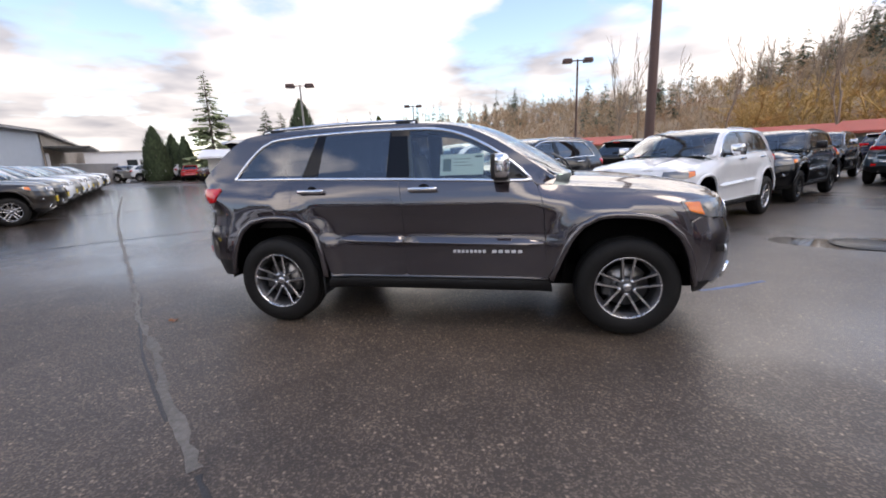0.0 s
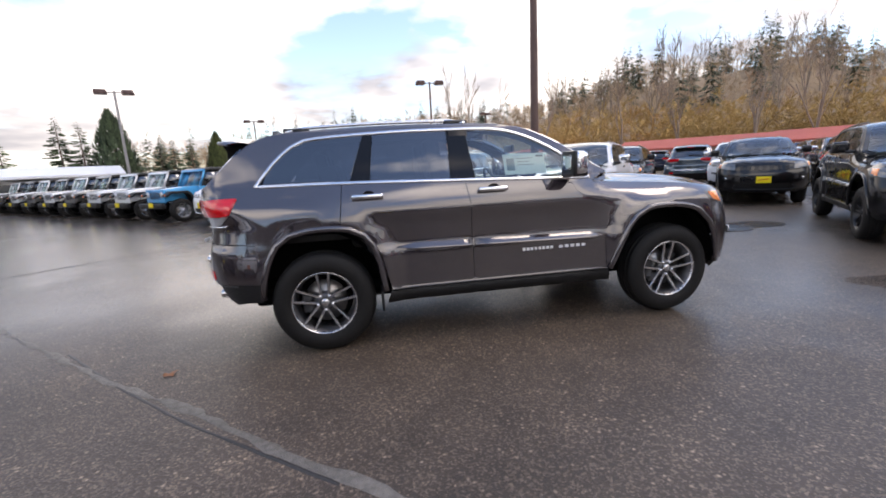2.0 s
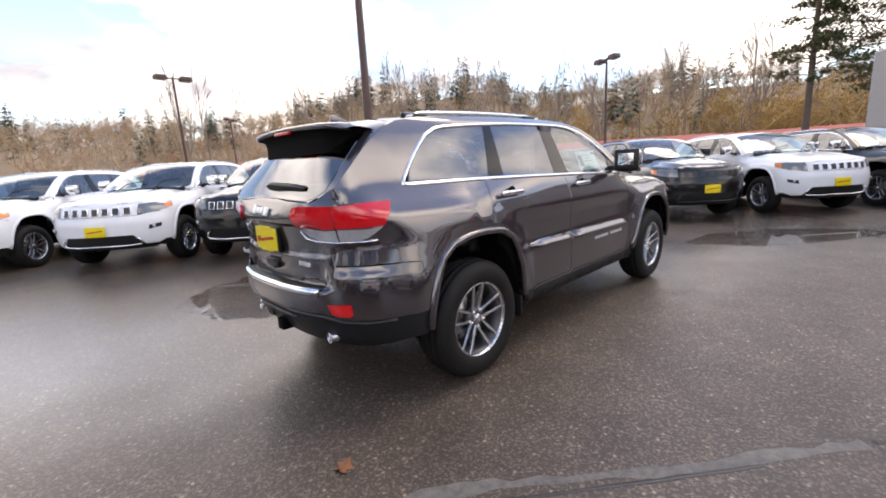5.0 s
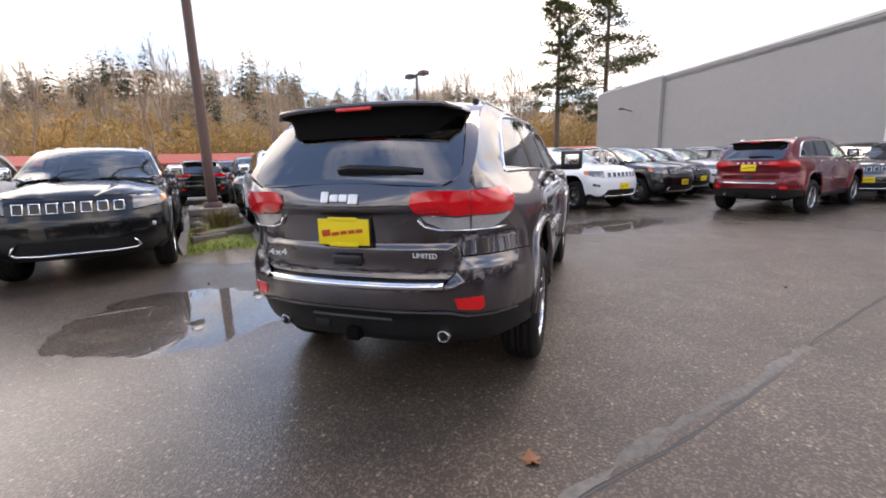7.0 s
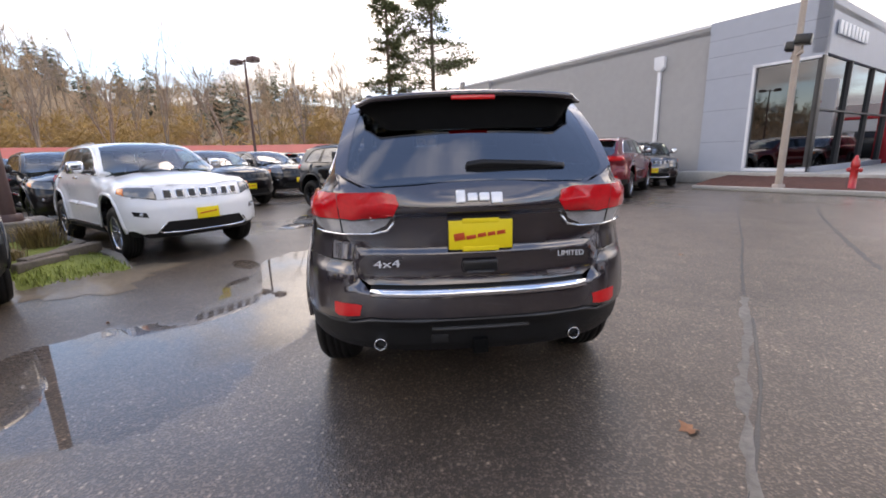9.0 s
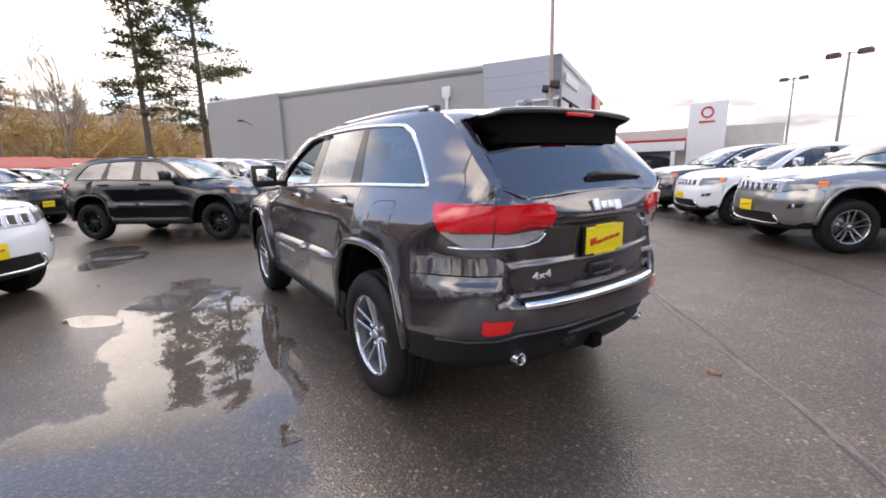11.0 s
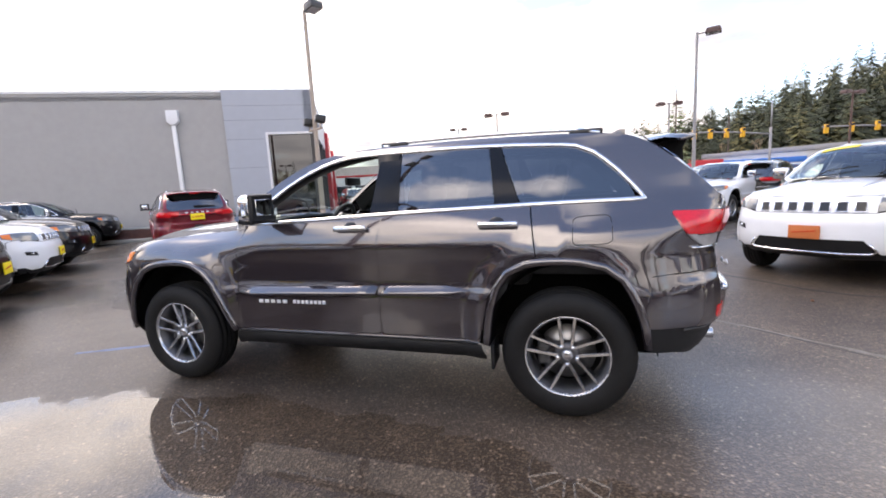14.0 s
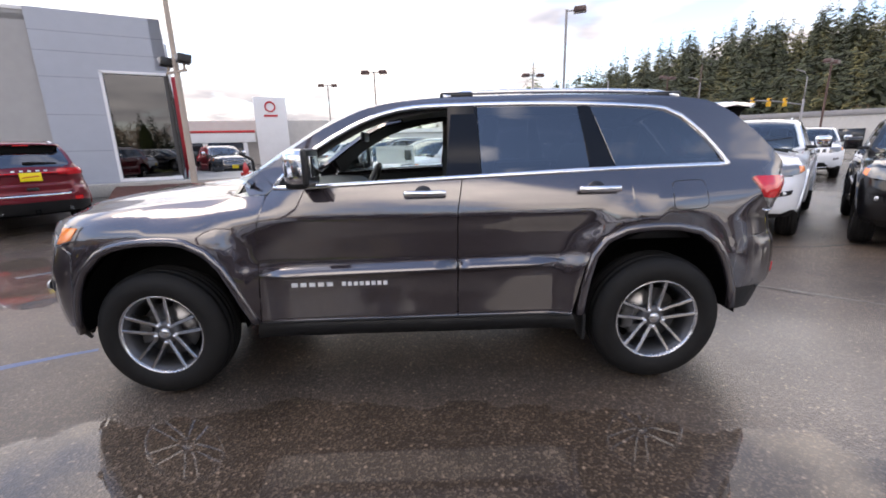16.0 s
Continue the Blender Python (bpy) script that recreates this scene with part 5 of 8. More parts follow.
# the maker's badge on the tailgate stays a plain shape
for y0, y1, z0, z1 in ((0.112, 0.070, 1.140, 1.200), (0.060, 0.014, 1.146, 1.186), (0.006, -0.040, 1.146, 1.186), (-0.048, -0.100, 1.134, 1.187)):
    part("gate_badge", box((0.016, abs(y0 - y1), z1 - z0), (-2.404 + 0.36 * ((z0 + z1) / 2 - 1.160), (y0 + y1) / 2, (z0 + z1) / 2), 0.007, pose(0, 0, 0, 0, 20, 0), 3), BADGE, gate, "plain silver badge block")


def lettering(words, size, m, mat, parent, label):
    cu = bpy.data.curves.new("lettering", "FONT")
    cu.body, cu.size, cu.extrude, cu.align_x = words, size, 0.003, "CENTER"
    tmp = bpy.data.objects.new("lettering", cu)
    me = bpy.data.meshes.new_from_object(tmp)
    bpy.data.objects.remove(tmp)
    me.materials.append(mat)
    ob = new("lettering", me)
    ob.parent, ob.matrix_basis = parent, m
    return tagged(ob, label)


lettering("LIMITED", 0.036, Matrix.Translation((-2.374, -0.44, 0.868)) @ pose(0, 0, 0, 90, 0, -90), BADGE, gate, "silver lettering")
lettering("4x4", 0.062, Matrix.Translation((-2.374, 0.44, 0.850)) @ pose(0, 0, 0, 90, 0, -90) @ Matrix.Diagonal((1.35, 0.8, 1, 1)), BADGE, gate, "silver lettering")
rplate = next(o for o in gate.children if o.name.startswith("rear_plate"))
for k, (y, z, w) in enumerate(((0.10, 0.985, 0.05), (0.045, 0.982, 0.045), (-0.005, 0.990, 0.04), (-0.05, 0.995, 0.035), (-0.095, 1.0, 0.04))):
    part("script_bar", box((0.004, w, 0.034 if k == 0 else 0.018), (-2.398, y, z), 0.001, pose(0, 0, 0, -8, 0, 0)), PLATE_RED, rplate)
# price label inside the passenger window
lab = flank(-1)
bm = bmesh.new()
for (x0, z0, x1, z1), inner in (((0.02, 1.268, 0.37, 1.430), 0),):
    vs = [bm.verts.new(lab(x, z) + Vector((0, 0.018, 0))) for x, z in ((x0, z0), (x1, z0), (x1, z1), (x0, z1))]
    bm.faces.new(vs)
label_paper = part("price_label", bm, PAPER, fdoor, "pale printed price label")
for x0, z0, x1, z1 in ((0.045, 1.30, 0.11, 1.395), (0.30, 1.40, 0.36, 1.415), (0.13, 1.39, 0.27, 1.394), (0.13, 1.365, 0.24, 1.369), (0.13, 1.34, 0.28, 1.344)):
    bm = bmesh.new()
    bm.faces.new([bm.verts.new(lab(x, z) + Vector((0, 0.012, 0))) for x, z in ((x0, z0), (x1, z0), (x1, z1), (x0, z1))])
    part("label_print", bm, PAPER_INK, label_paper)

# ---------------------------------------------------------------- parked cars
HEAD = 228.0


def recolour(ob, old, colour):
    for o in (ob, *ob.children_recursive):
        for slot in o.material_slots:
            if slot.material == old:
                slot.link = "OBJECT"
                slot.material = PAINT[colour]


white = suv("parked_car", "white sport utility car with chrome trim and dealer plate", "white", "parked cars")
black = suv("parked_car", "glossy black sport utility car with black wheels", "black", "parked cars", trim=SATIN_BLACK, dark_wheels=True)


def joined(src, name):
    """A plainer copy for the far rows: parts of one material in one mesh, wheels on their own."""
    plain = thing(name, src["label"], "car", "parked cars")
    inv = src.matrix_basis.inverted()
    bpy.context.view_layer.update()
    kinds = {}
    for o in src.children_recursive:
        if o.type != "MESH":
            continue
        top_part = o
        while top_part.parent is not src:
            top_part = top_part.parent
        if top_part.name.split(".")[0] in ("underbody", "engine_bay", "wheel_house", "cabin_floor", "centre_console", "firewall"):
            key = ("underside", UNDER)
        elif top_part.type == "EMPTY":
            key = (top_part.name.split(".")[0] + "#" + top_part.name, "wheel")
        else:
            mat = o.material_slots[0].material
            nm = "body_shell" if mat in PAINT.values() else "glazing" if mat in (GLASS_CLEAR, GLASS_DARK) else "lamp_lenses" if mat in (RED_LENS, CLEAR_LENS, HEAD_LENS, AMBER, DARK_RED_LENS) else "bright_trim" if mat is CHROME else "plate" if mat in (PLATE_YELLOW, PLATE_RED) else "interior" if mat in (TRIM_INSIDE, LEATHER) else "dark_trim"
            key = (nm, "mats")
        kinds.setdefault(key, []).append(o)
    for (nm, _), obs in kinds.items():
        bm, mats = bmesh.new(), []
        for o in obs:
            mat = o.material_slots[0].material
            if mat not in mats:
                mats.append(mat)
            had, hadf = len(bm.verts), len(bm.faces)
            bm.from_mesh(o.data)
            bm.verts.ensure_lookup_table()
            bm.faces.ensure_lookup_table()
            bmesh.ops.transform(bm, matrix=inv @ o.matrix_world, verts=bm.verts[had:])
            for f in bm.faces[hadf:]:
                f.material_index = mats.index(mat)
        piece_ob = part(nm.split("#")[0], bm, mats, plain)
        if nm.split("#")[0] in ("bright_trim", "dark_trim", "lamp_lenses", "interior", "glazing", "underside"):
            tagged(piece_ob, kind="stuff")
    return plain


far_white, far_black = None, None


def nose_to(src, px, py, az=HEAD, size=(1, 1, 1), colour=None, label="", old=None):
    """Parks a copy with its front plate over a spot."""
    m = pose(px - 2.36 * size[0] * math.cos(radians(az)), py - 2.36 * size[0] * math.sin(radians(az)), 0, 0, 0, az)
    ob = copy_thing(src, m)
    ob.scale = size
    if colour:
        recolour(ob, PAINT["white"] if src in (white, far_white) else PAINT["black"], colour)
    return tagged(ob, label)


def tail_to(src, px, py, az, **k):
    size = k.get("size", (1, 1, 1))
    return nose_to(src, px + 4.78 * size[0] * math.cos(radians(az)), py + 4.78 * size[0] * math.sin(radians(az)), az, **k)


bpy.context.view_layer.update()
far_white, far_black = joined(white, "parked_car"), joined(black, "parked_car")
white.matrix_basis = pose(2.2 + 2.36 * 0.669, 3.3 + 2.36 * 0.743, 0, 0, 0, HEAD)
black.matrix_basis = pose(6.05 + 2.36 * 0.669, -0.4 + 2.36 * 0.743, 0, 0, 0, HEAD)
DARK_LABEL = "black sport utility car with chrome trim, parked nose out"
nose_to(white, 7.85, -2.15)
nose_to(white, 9.65, -3.9, colour="black", label=DARK_LABEL)
nose_to(white, 12.0, -4.9, colour="charcoal", label="charcoal sport utility car beside the grey wall")
nose_to(white, 14.0, -6.3)
nose_to(white, 10.3, -8.4, az=160, size=(0.88, 0.93, 0.95), colour="charcoal", label="charcoal sport utility car at the planting bed")
nose_to(white, 15.15, -8.55, colour="black", label=DARK_LABEL)
# row across the island
bare_nose = nose_to(white, -1.05, 4.45, colour="black", label="glossy black sport utility car beside the grass island")
for o in [c for c in bare_nose.children_recursive if c.name.startswith(("plate_script", "front_plate"))]:
    bpy.data.objects.remove(o)
nose_to(white, -2.75, 5.85)
nose_to(white, -4.7, 7.6, size=(0.97, 0.98, 0.97))
nose_to(white, -5.9, 9.35, size=(0.95, 0.97, 0.95), label="white compact sport utility car beside a blue off-roader")
# second and third rows behind
near_white, near_black = white, black
far_white.matrix_basis = pose(10.9 + 2.36 * 0.669, 7.8 + 2.36 * 0.743, 0, 0, 0, HEAD)
far_black.matrix_basis = pose(5.75 + 2.36 * 0.669, 7.35 + 2.36 * 0.743, 0, 0, 0, HEAD)
nose_to(near_black, 8.6, 4.9)
nose_to(far_black, 11.9, 4.3)
tail_to(far_black, 3.3, 10.2, 48)
tail_to(far_black, 8.2, 12.6, 48)
rows_rnd = random.Random(5)
BACK = ["black", "white", "charcoal", "black", "silver", "navy", "red", "black", "steel"]
for row, (ox, oy, n) in enumerate(((9.9, 12.8, 8), (13.8, 17.2, 9), (18.5, 22.5, 8), (20.5, 5.5, 4))):
    for k in range(n):
        if rows_rnd.random() < 0.2:
            continue
        colour = rows_rnd.choice(BACK)
        x, y = ox + (k - 2) * 1.85 + rows_rnd.uniform(-0.15, 0.15), oy - (k - 2) * 1.7 + rows_rnd.uniform(-0.2, 0.2)
        az = HEAD if rows_rnd.random() < 0.6 else 48
        src = far_white if colour not in ("black", "navy") or rows_rnd.random() < 0.5 else far_black
        name = {"black": "black", "white": "white", "charcoal": "charcoal", "silver": "silver grey", "navy": "dark blue", "red": "dark red", "steel": "steel blue"}[colour]
        (nose_to if az == HEAD else tail_to)(src, x, y, az, colour=colour, label=f"{name} sport utility car in the packed back rows")
# the dark red wagon, tail towards the aisle
dur = parked_red = nose_to(white, 7.2 + 4.95 * math.cos(radians(-38)), -4.7 + 4.95 * math.sin(radians(-38)), -38, size=(1.05, 1.0, 1.0), colour="red", label="dark red sport utility wagon with yellow rear plate")
for o in dur.children_recursive:
    if o.name.startswith(("reversing_lens", "outer_clear_lens")):
        for slot in o.material_slots:
            slot.link, slot.material = "OBJECT", PAINT["red"]
dur_gate = next(o for o in dur.children if o.name.startswith("tailgate"))
pl = part("rear_plate", box((0.010, 0.300, 0.150), (-2.412, 0, 1.06), 0.003), PLATE_YELLOW, dur_gate, "yellow dealer plate")
part("plate_script", box((0.004, 0.24, 0.018), (-2.419, 0, 1.06), 0.001, pose(0, 0, 0, -6, 0, 0)), PLATE_RED, pl)
for k in range(5):
    part("badge_letter", box((0.012, 0.05, 0.028), (-2.412, 0.22 - 0.11 * k, 1.165), 0.004), BADGE, dur_gate)
part("lamp_bar", box((0.03, 1.0, 0.022), (-2.40, 0, 1.125), 0.01), RED_LENS, dur_gate)
# opposite row, noses towards the grey car
nose_to(white, -0.78, -6.05, 48, colour="silver", label="silver grey sport utility car with chrome trim")
nose_to(white, 1.25, -7.95, 48, size=(0.95, 0.97, 0.95), label="white compact sport utility car in the opposite row")
nose_to(white, 3.2, -9.7, 48, size=(1.06, 1.02, 0.99), colour="charcoal", label="dark grey people carrier at the kerb")
srt = nose_to(white, -4.15, -2.75, 46, label="white sport utility car with orange plate and banner")
for o in srt.children_recursive:
    for slot in o.material_slots:
        if slot.material == PLATE_YELLOW:
            slot.link, slot.material = "OBJECT", PLATE_ORANGE
bm = bmesh.new()
rows = [[bm.verts.new(top(x, t) + Vector((0.004, 0, 0.006))) for x in (0.24, 0.30, 0.36)] for t in np.linspace(-0.86, -0.25, 9)]
for one, two in zip(rows, rows[1:]):
    for j in range(2):
        bm.faces.new((one[j], one[j + 1], two[j + 1], two[j]))
bmesh.ops.recalc_face_normals(bm, faces=bm.faces)
part("windshield_banner", bm, YELLOW_NOTE, next(o for o in srt.children if o.name.startswith("windshield") and "pillar" not in o.name), "yellow banner strip")
nose_to(black, -5.95, -1.15, 48, size=(0.92, 0.95, 0.98), label="small black boxy off-roader, nose to the aisle")
for k, colour in enumerate(("brown", "black", "white", "silver", "white")):
    nose_to(far_white, -13.05 - 1.85 * k, 5.97 + 1.75 * k, 48, colour=colour, label={"white": "white sport utility car in the long row", "silver": "silver grey sport utility car in the long row", "black": "black sport utility car in the long row", "brown": "dark brown sport utility car in the long row"}[colour])
for k, colour in enumerate(("white", "silver", "white", "black", "white")):
    nose_to(far_white, -21.3 - 1.9 * k, 13.9 + 1.9 * k, 48, colour=colour, label="sport utility car far down the long row")
# lots beyond the opposite row
far_rnd = random.Random(11)
nose_to(far_white, -6.9, -8.6, 48, colour="steel", label="steel blue sport utility car, nose to the lane")
nose_to(far_white, -4.6, -10.6, 52)
for row, (ox, oy, n) in enumerate(((-9.0, -16.0, 9), (-14.0, -22.0, 11), (-16.0, -30.0, 12))):
    for k in range(n):
        if far_rnd.random() < 0.22:
            continue
        colour = far_rnd.choice(("white", "white", "silver", "black", "charcoal", "steel", "red"))
        nose_to(far_white, ox + k * 2.0, oy - k * 0.7 - far_rnd.uniform(0, 0.3), far_rnd.choice((60, 240, 60)), colour=colour, label="car in the packed lot across the lane")
for x, y, c, az in ((-10.3, -4.8, "black", 48), (-13.5, -6.2, "silver", 228), (-9.3, -9.6, "black", 228), (-8.2, 1.0, "charcoal", 48), (-12.6, -11.0, "white", 48), (-15.5, -9.0, "charcoal", 228)):
    nose_to(far_white, x, y, az, colour=c, label="parked sport utility car beyond the opposite row")
tail_to(far_white, -31.5, 32.0, 130, colour="bright_red", size=(0.92, 0.94, 0.88), label="bright red car driving lane, tail to the lot")
nose_to(far_white, 10.2, -19.4, 130, colour="charcoal", label="dark grey sport utility car on the showroom walk")


# ---------------------------------------------------------------- boxy open-top off-roaders in the long row
def off_roader(colour, label):
    """A boxy two-door off-roader: flat hood, round lamps, loose fenders, hard top, spare wheel."""
    car = thing("off_roader", label, "car", "parked off-roaders")
    skin = PAINT[colour]
    body = part("tub", prism([(-1.55, 0.60), (-1.55, 1.15), (0.62, 1.15), (0.66, 0.55), (-1.0, 0.50)], -0.76, 0.76, "y", 0.03), skin, car)
    part("hood", prism([(0.60, 0.80), (0.60, 1.17), (1.1, 1.16), (1.62, 1.10), (1.68, 1.05), (1.68, 0.70)], -0.62, 0.62, "y", 0.035), skin, car)
    gr = part("grille", box((0.05, 1.22, 0.44), (1.69, 0, 0.88), 0.02), skin, car)
    for k in range(7):
        part("grille_slot", box((0.02, 0.055, 0.24), (1.712, (k - 3) * 0.095, 0.90), 0.008), SATIN_BLACK, gr)
    for s in (-1, 1):
        part("headlamp", lathe([(0.098, 0.0), (0.098, 0.03), (0.08, 0.045), (0.0, 0.05)], 18, "x", (1.70, s * 0.46, 0.93)), CLEAR_LENS, gr)
        part("fender", prism([(0.86, 0.62), (0.98, 0.95), (1.10, 1.03), (1.62, 1.03), (1.78, 0.92), (1.76, 0.86), (1.60, 0.96), (1.14, 0.96), (1.06, 0.90), (0.94, 0.62)], s * 0.60, s * 0.92, "y", 0.012), BLACK_PLASTIC, car)
        part("rear_fender", prism([(-1.62, 0.62), (-1.58, 0.88), (-1.46, 0.99), (-1.0, 0.99), (-0.84, 0.84), (-0.76, 0.58), (-0.84, 0.58), (-0.92, 0.80), (-1.04, 0.92), (-1.42, 0.92), (-1.52, 0.84)], s * 0.74, s * 0.92, "y", 0.012), BLACK_PLASTIC, car)
        part("turn_lamp", lathe([(0.035, 0.0), (0.035, 0.02), (0.0, 0.026)], 10, "x", (1.765, s * 0.78, 0.91)), AMBER, car)
        part("door_handle", box((0.12, 0.03, 0.03), (-0.25, s * 0.775, 1.05), 0.01), BLACK_PLASTIC, car)
        part("mirror", box((0.08, 0.16, 0.14), (0.50, s * 0.90, 1.25), 0.03), BLACK_PLASTIC, car)
        part("side_window", prism([(-0.42, 1.18), (-0.42, 1.66), (0.26, 1.66), (0.46, 1.18)], s * 0.735, s * 0.725), GLASS_DARK, car)
        part("rear_quarter_window", prism([(-1.45, 1.22), (-1.42, 1.64), (-0.52, 1.64), (-0.52, 1.22)], s * 0.735, s * 0.725), GLASS_DARK, car)
        part("pillar_post", prism([(0.30, 1.68), (0.36, 1.68), (0.60, 1.15), (0.53, 1.15)], s * 0.74, s * 0.68), skin, car)
        part("door_pillar", box((0.10, 0.03, 0.52), (-0.47, s * 0.725, 1.41), 0.008), SATIN_BLACK, car)
        for x in (-1.22, 1.30):
            wheel(car, "wheel", (x, s * 0.76, 0.395), s, False, False, 20, True)
    part("hard_top", prism([(-1.56, 1.66), (-1.54, 1.76), (-1.3, 1.79), (0.2, 1.77), (0.36, 1.70), (0.32, 1.66)], -0.75, 0.75, "y", 0.03), SATIN_BLACK, car)
    part("back_panel", box((0.05, 1.44, 0.5), (-1.53, 0, 1.40), 0.015), SATIN_BLACK, car)
    part("windshield", prism([(0.33, 1.66), (0.35, 1.66), (0.585, 1.16), (0.565, 1.16)], -0.66, 0.66), GLASS_CLEAR, car)
    part("windshield_frame", prism([(0.29, 1.72), (0.36, 1.72), (0.39, 1.65), (0.31, 1.65)], -0.74, 0.74, "y", 0.01), skin, car)
    bump = part("front_bumper", box((0.16, 1.55, 0.17), (1.85, 0, 0.57), 0.04), BLACK_PLASTIC, car)
    part("front_plate", box((0.012, 0.30, 0.15), (1.94, 0.1, 0.60), 0.003), PLATE_YELLOW, bump, "dealer plate")
    part("chassis", box((3.2, 0.9, 0.2), (0, 0, 0.5), 0.04), UNDER, car)
    part("seats", box((0.5, 1.2, 0.7), (-0.35, 0, 1.05), 0.1), LEATHER, car)
    part("spare_tyre", lathe([(0.20, -0.10), (0.36, -0.10), (0.385, 0.0), (0.36, 0.10), (0.20, 0.10), (0.0, 0.08)], 20, "x", (-1.68, 0, 1.0)), RUBBER, car)
    return car


rover = off_roader("blue", "light blue boxy off-roader with black hard top")
STEP_X, STEP_Y = -1.86, 1.68
rover.matrix_basis = pose(-8.2 + 1.94 * 0.669, 11.4 + 1.94 * 0.743, 0, 0, 0, HEAD)
for k, colour in enumerate(("white", "white", "silver", "white", "silver", "white", "charcoal", "white", "white", "red", "white", "silver", "white")):
    k += 1
    ob = copy_thing(rover, pose(-8.2 + STEP_X * k + 1.94 * 0.669, 11.4 + STEP_Y * k + 1.94 * 0.743, 0, 0, 0, HEAD))
    recolour(ob, PAINT["blue"], colour)
    tagged(ob, {"white": "white", "silver": "silver grey", "charcoal": "charcoal", "black": "black", "red": "dark red"}[colour] + " boxy off-roader with black hard top")
far_cars = [(-36.0, 36.0, "white", 30), (-40.0, 37.0, "silver", 30), (-38.5, 41.0, "white", 210), (-33.0, 38.5, "white", 40)]
for x, y, c, az in far_cars:
    nose_to(far_white, x, y, az, colour=c, label="car at the far end of the lot")

# ---------------------------------------------------------------- the showroom
WALL = material("grey_painted_panel", (0.36, 0.355, 0.35), 0.7, vary=0.06, scale=1.5, bump=0.05, bump_scale=30)
FACE = material("blue_grey_metal_panel", (0.36, 0.39, 0.45), 0.45, 0.1, vary=0.05, scale=1.2)
SEAM = material("panel_seam_shadow_gap", (0.16, 0.17, 0.19), 0.6, vary=0.1)
COPING = material("white_coping", (0.72, 0.73, 0.74), 0.5, vary=0.06)
WHITE_METAL = material("white_metal", (0.75, 0.76, 0.78), 0.4, vary=0.06)
# the unlit look of the rooms is put into this dark colour
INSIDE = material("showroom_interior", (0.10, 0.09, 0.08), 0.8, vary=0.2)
RED_PANEL = material("red_sign_panel", (0.55, 0.02, 0.03), 0.4, vary=0.05)

H = 5.92
B, C = Vector((12.65, -11.75)), Vector((9.50, -13.52))
ALONG = (B - C).normalized()
OUT = Vector((-ALONG.y, ALONG.x))
if OUT.dot(Vector((-1, 1))) < 0:
    OUT = -OUT
BASE = 0.33


def wall_run(name, a, b, thick, z0, z1, mat, label, kind_name="wall", parent=None):
    way = (b - a).normalized()
    nrm = Vector((-way.y, way.x))
    if nrm.dot(OUT if abs(way.dot(ALONG)) > 0.7 else -ALONG) < 0:
        nrm = -nrm
    pts = [a, b, b - nrm * thick, a - nrm * thick]
    bm = prism([(p.x, p.y) for p in pts], z0, z1, "z")
    ob = part(name, bm, mat, parent, smooth=False)
    return tagged(ob, label, kind_name, kind="structure") if parent is None else ob


J = B + ALONG * 13.2
END = J + ALONG * 6.4
side_wall = wall_run("wall_side", B, J, 0.3, 0.0, H, WALL, "long windowless grey painted showroom wall")
wall_run("wall_side_far", J + OUT * 0.22, END + OUT * 0.22, 0.3, 0.0, H - 0.02, WALL, "grey painted end bay of the showroom")
wall_run("wall_end", END + OUT * 0.22, END - OUT * 16, 0.3, 0.0, H, WALL, "grey back wall of the showroom")
wall_run("coping_side", B + OUT * 0.03, J + OUT * 0.03, 0.4, H, H + 0.10, COPING, "white metal coping on the wall", "trim")
wall_run("coping_far", J + OUT * 0.25, END + OUT * 0.25, 0.4, H - 0.02, H + 0.08, COPING, "white metal coping on the wall", "trim")
# corner bay with the tall window: solid panels round a real opening
W0, W1, WZ0, WZ1 = C + ALONG * 0.06, C + ALONG * 2.02, BASE + 0.12, 4.22
HF = H + 0.10
lift = OUT * 0.10
wall_run("wall_corner_panel", W1 + lift, B + lift, 0.3, 0.0, HF, FACE, "blue-grey metal clad corner of the showroom")
wall_run("wall_corner_post", C + lift, W0 + lift, 0.3, 0.0, WZ1, SATIN_BLACK, "slim dark corner post of the glazing")
wall_run("wall_corner_head", C + lift, W1 + lift, 0.3, WZ1, HF, FACE, "blue-grey metal panel over the tall window")
wall_run("wall_corner_sill", W0 + lift, W1 + lift, 0.3, 0.0, WZ0, FACE, "blue-grey sill under the tall window")
for z in (1.55, 2.75, 3.95, 4.75, 5.35):
    if z > WZ1:
        wall_run("trim_joint", C + lift + OUT * 0.004, B + lift + OUT * 0.004, 0.01, z, z + 0.012, SEAM, "panel joint", "trim")
    else:
        wall_run("trim_joint", W1 + lift + OUT * 0.004, B + lift + OUT * 0.004, 0.01, z, z + 0.012, SEAM, "panel joint", "trim")
win = wall_run("window_1", W0 + lift - OUT * 0.12, W1 + lift - OUT * 0.12, 0.02, WZ0, WZ1, GLASS_SHOP, "tall dark showroom window in a white frame", "window")
for a, b in ((W1 - ALONG * 0.09, W1),):
    wall_run("window_frame", a + lift + OUT * 0.02, b + lift + OUT * 0.02, 0.16, WZ0, WZ1, WHITE_METAL, "", parent=win)
wall_run("window_frame", W0 + lift + OUT * 0.02, W1 + lift + OUT * 0.02, 0.16, WZ1 - 0.08, WZ1 + 0.01, WHITE_METAL, "", parent=win)
wall_run("window_frame", W0 + lift + OUT * 0.02, W1 + lift + OUT * 0.02, 0.16, WZ0 - 0.01, WZ0 + 0.10, WHITE_METAL, "", parent=win)
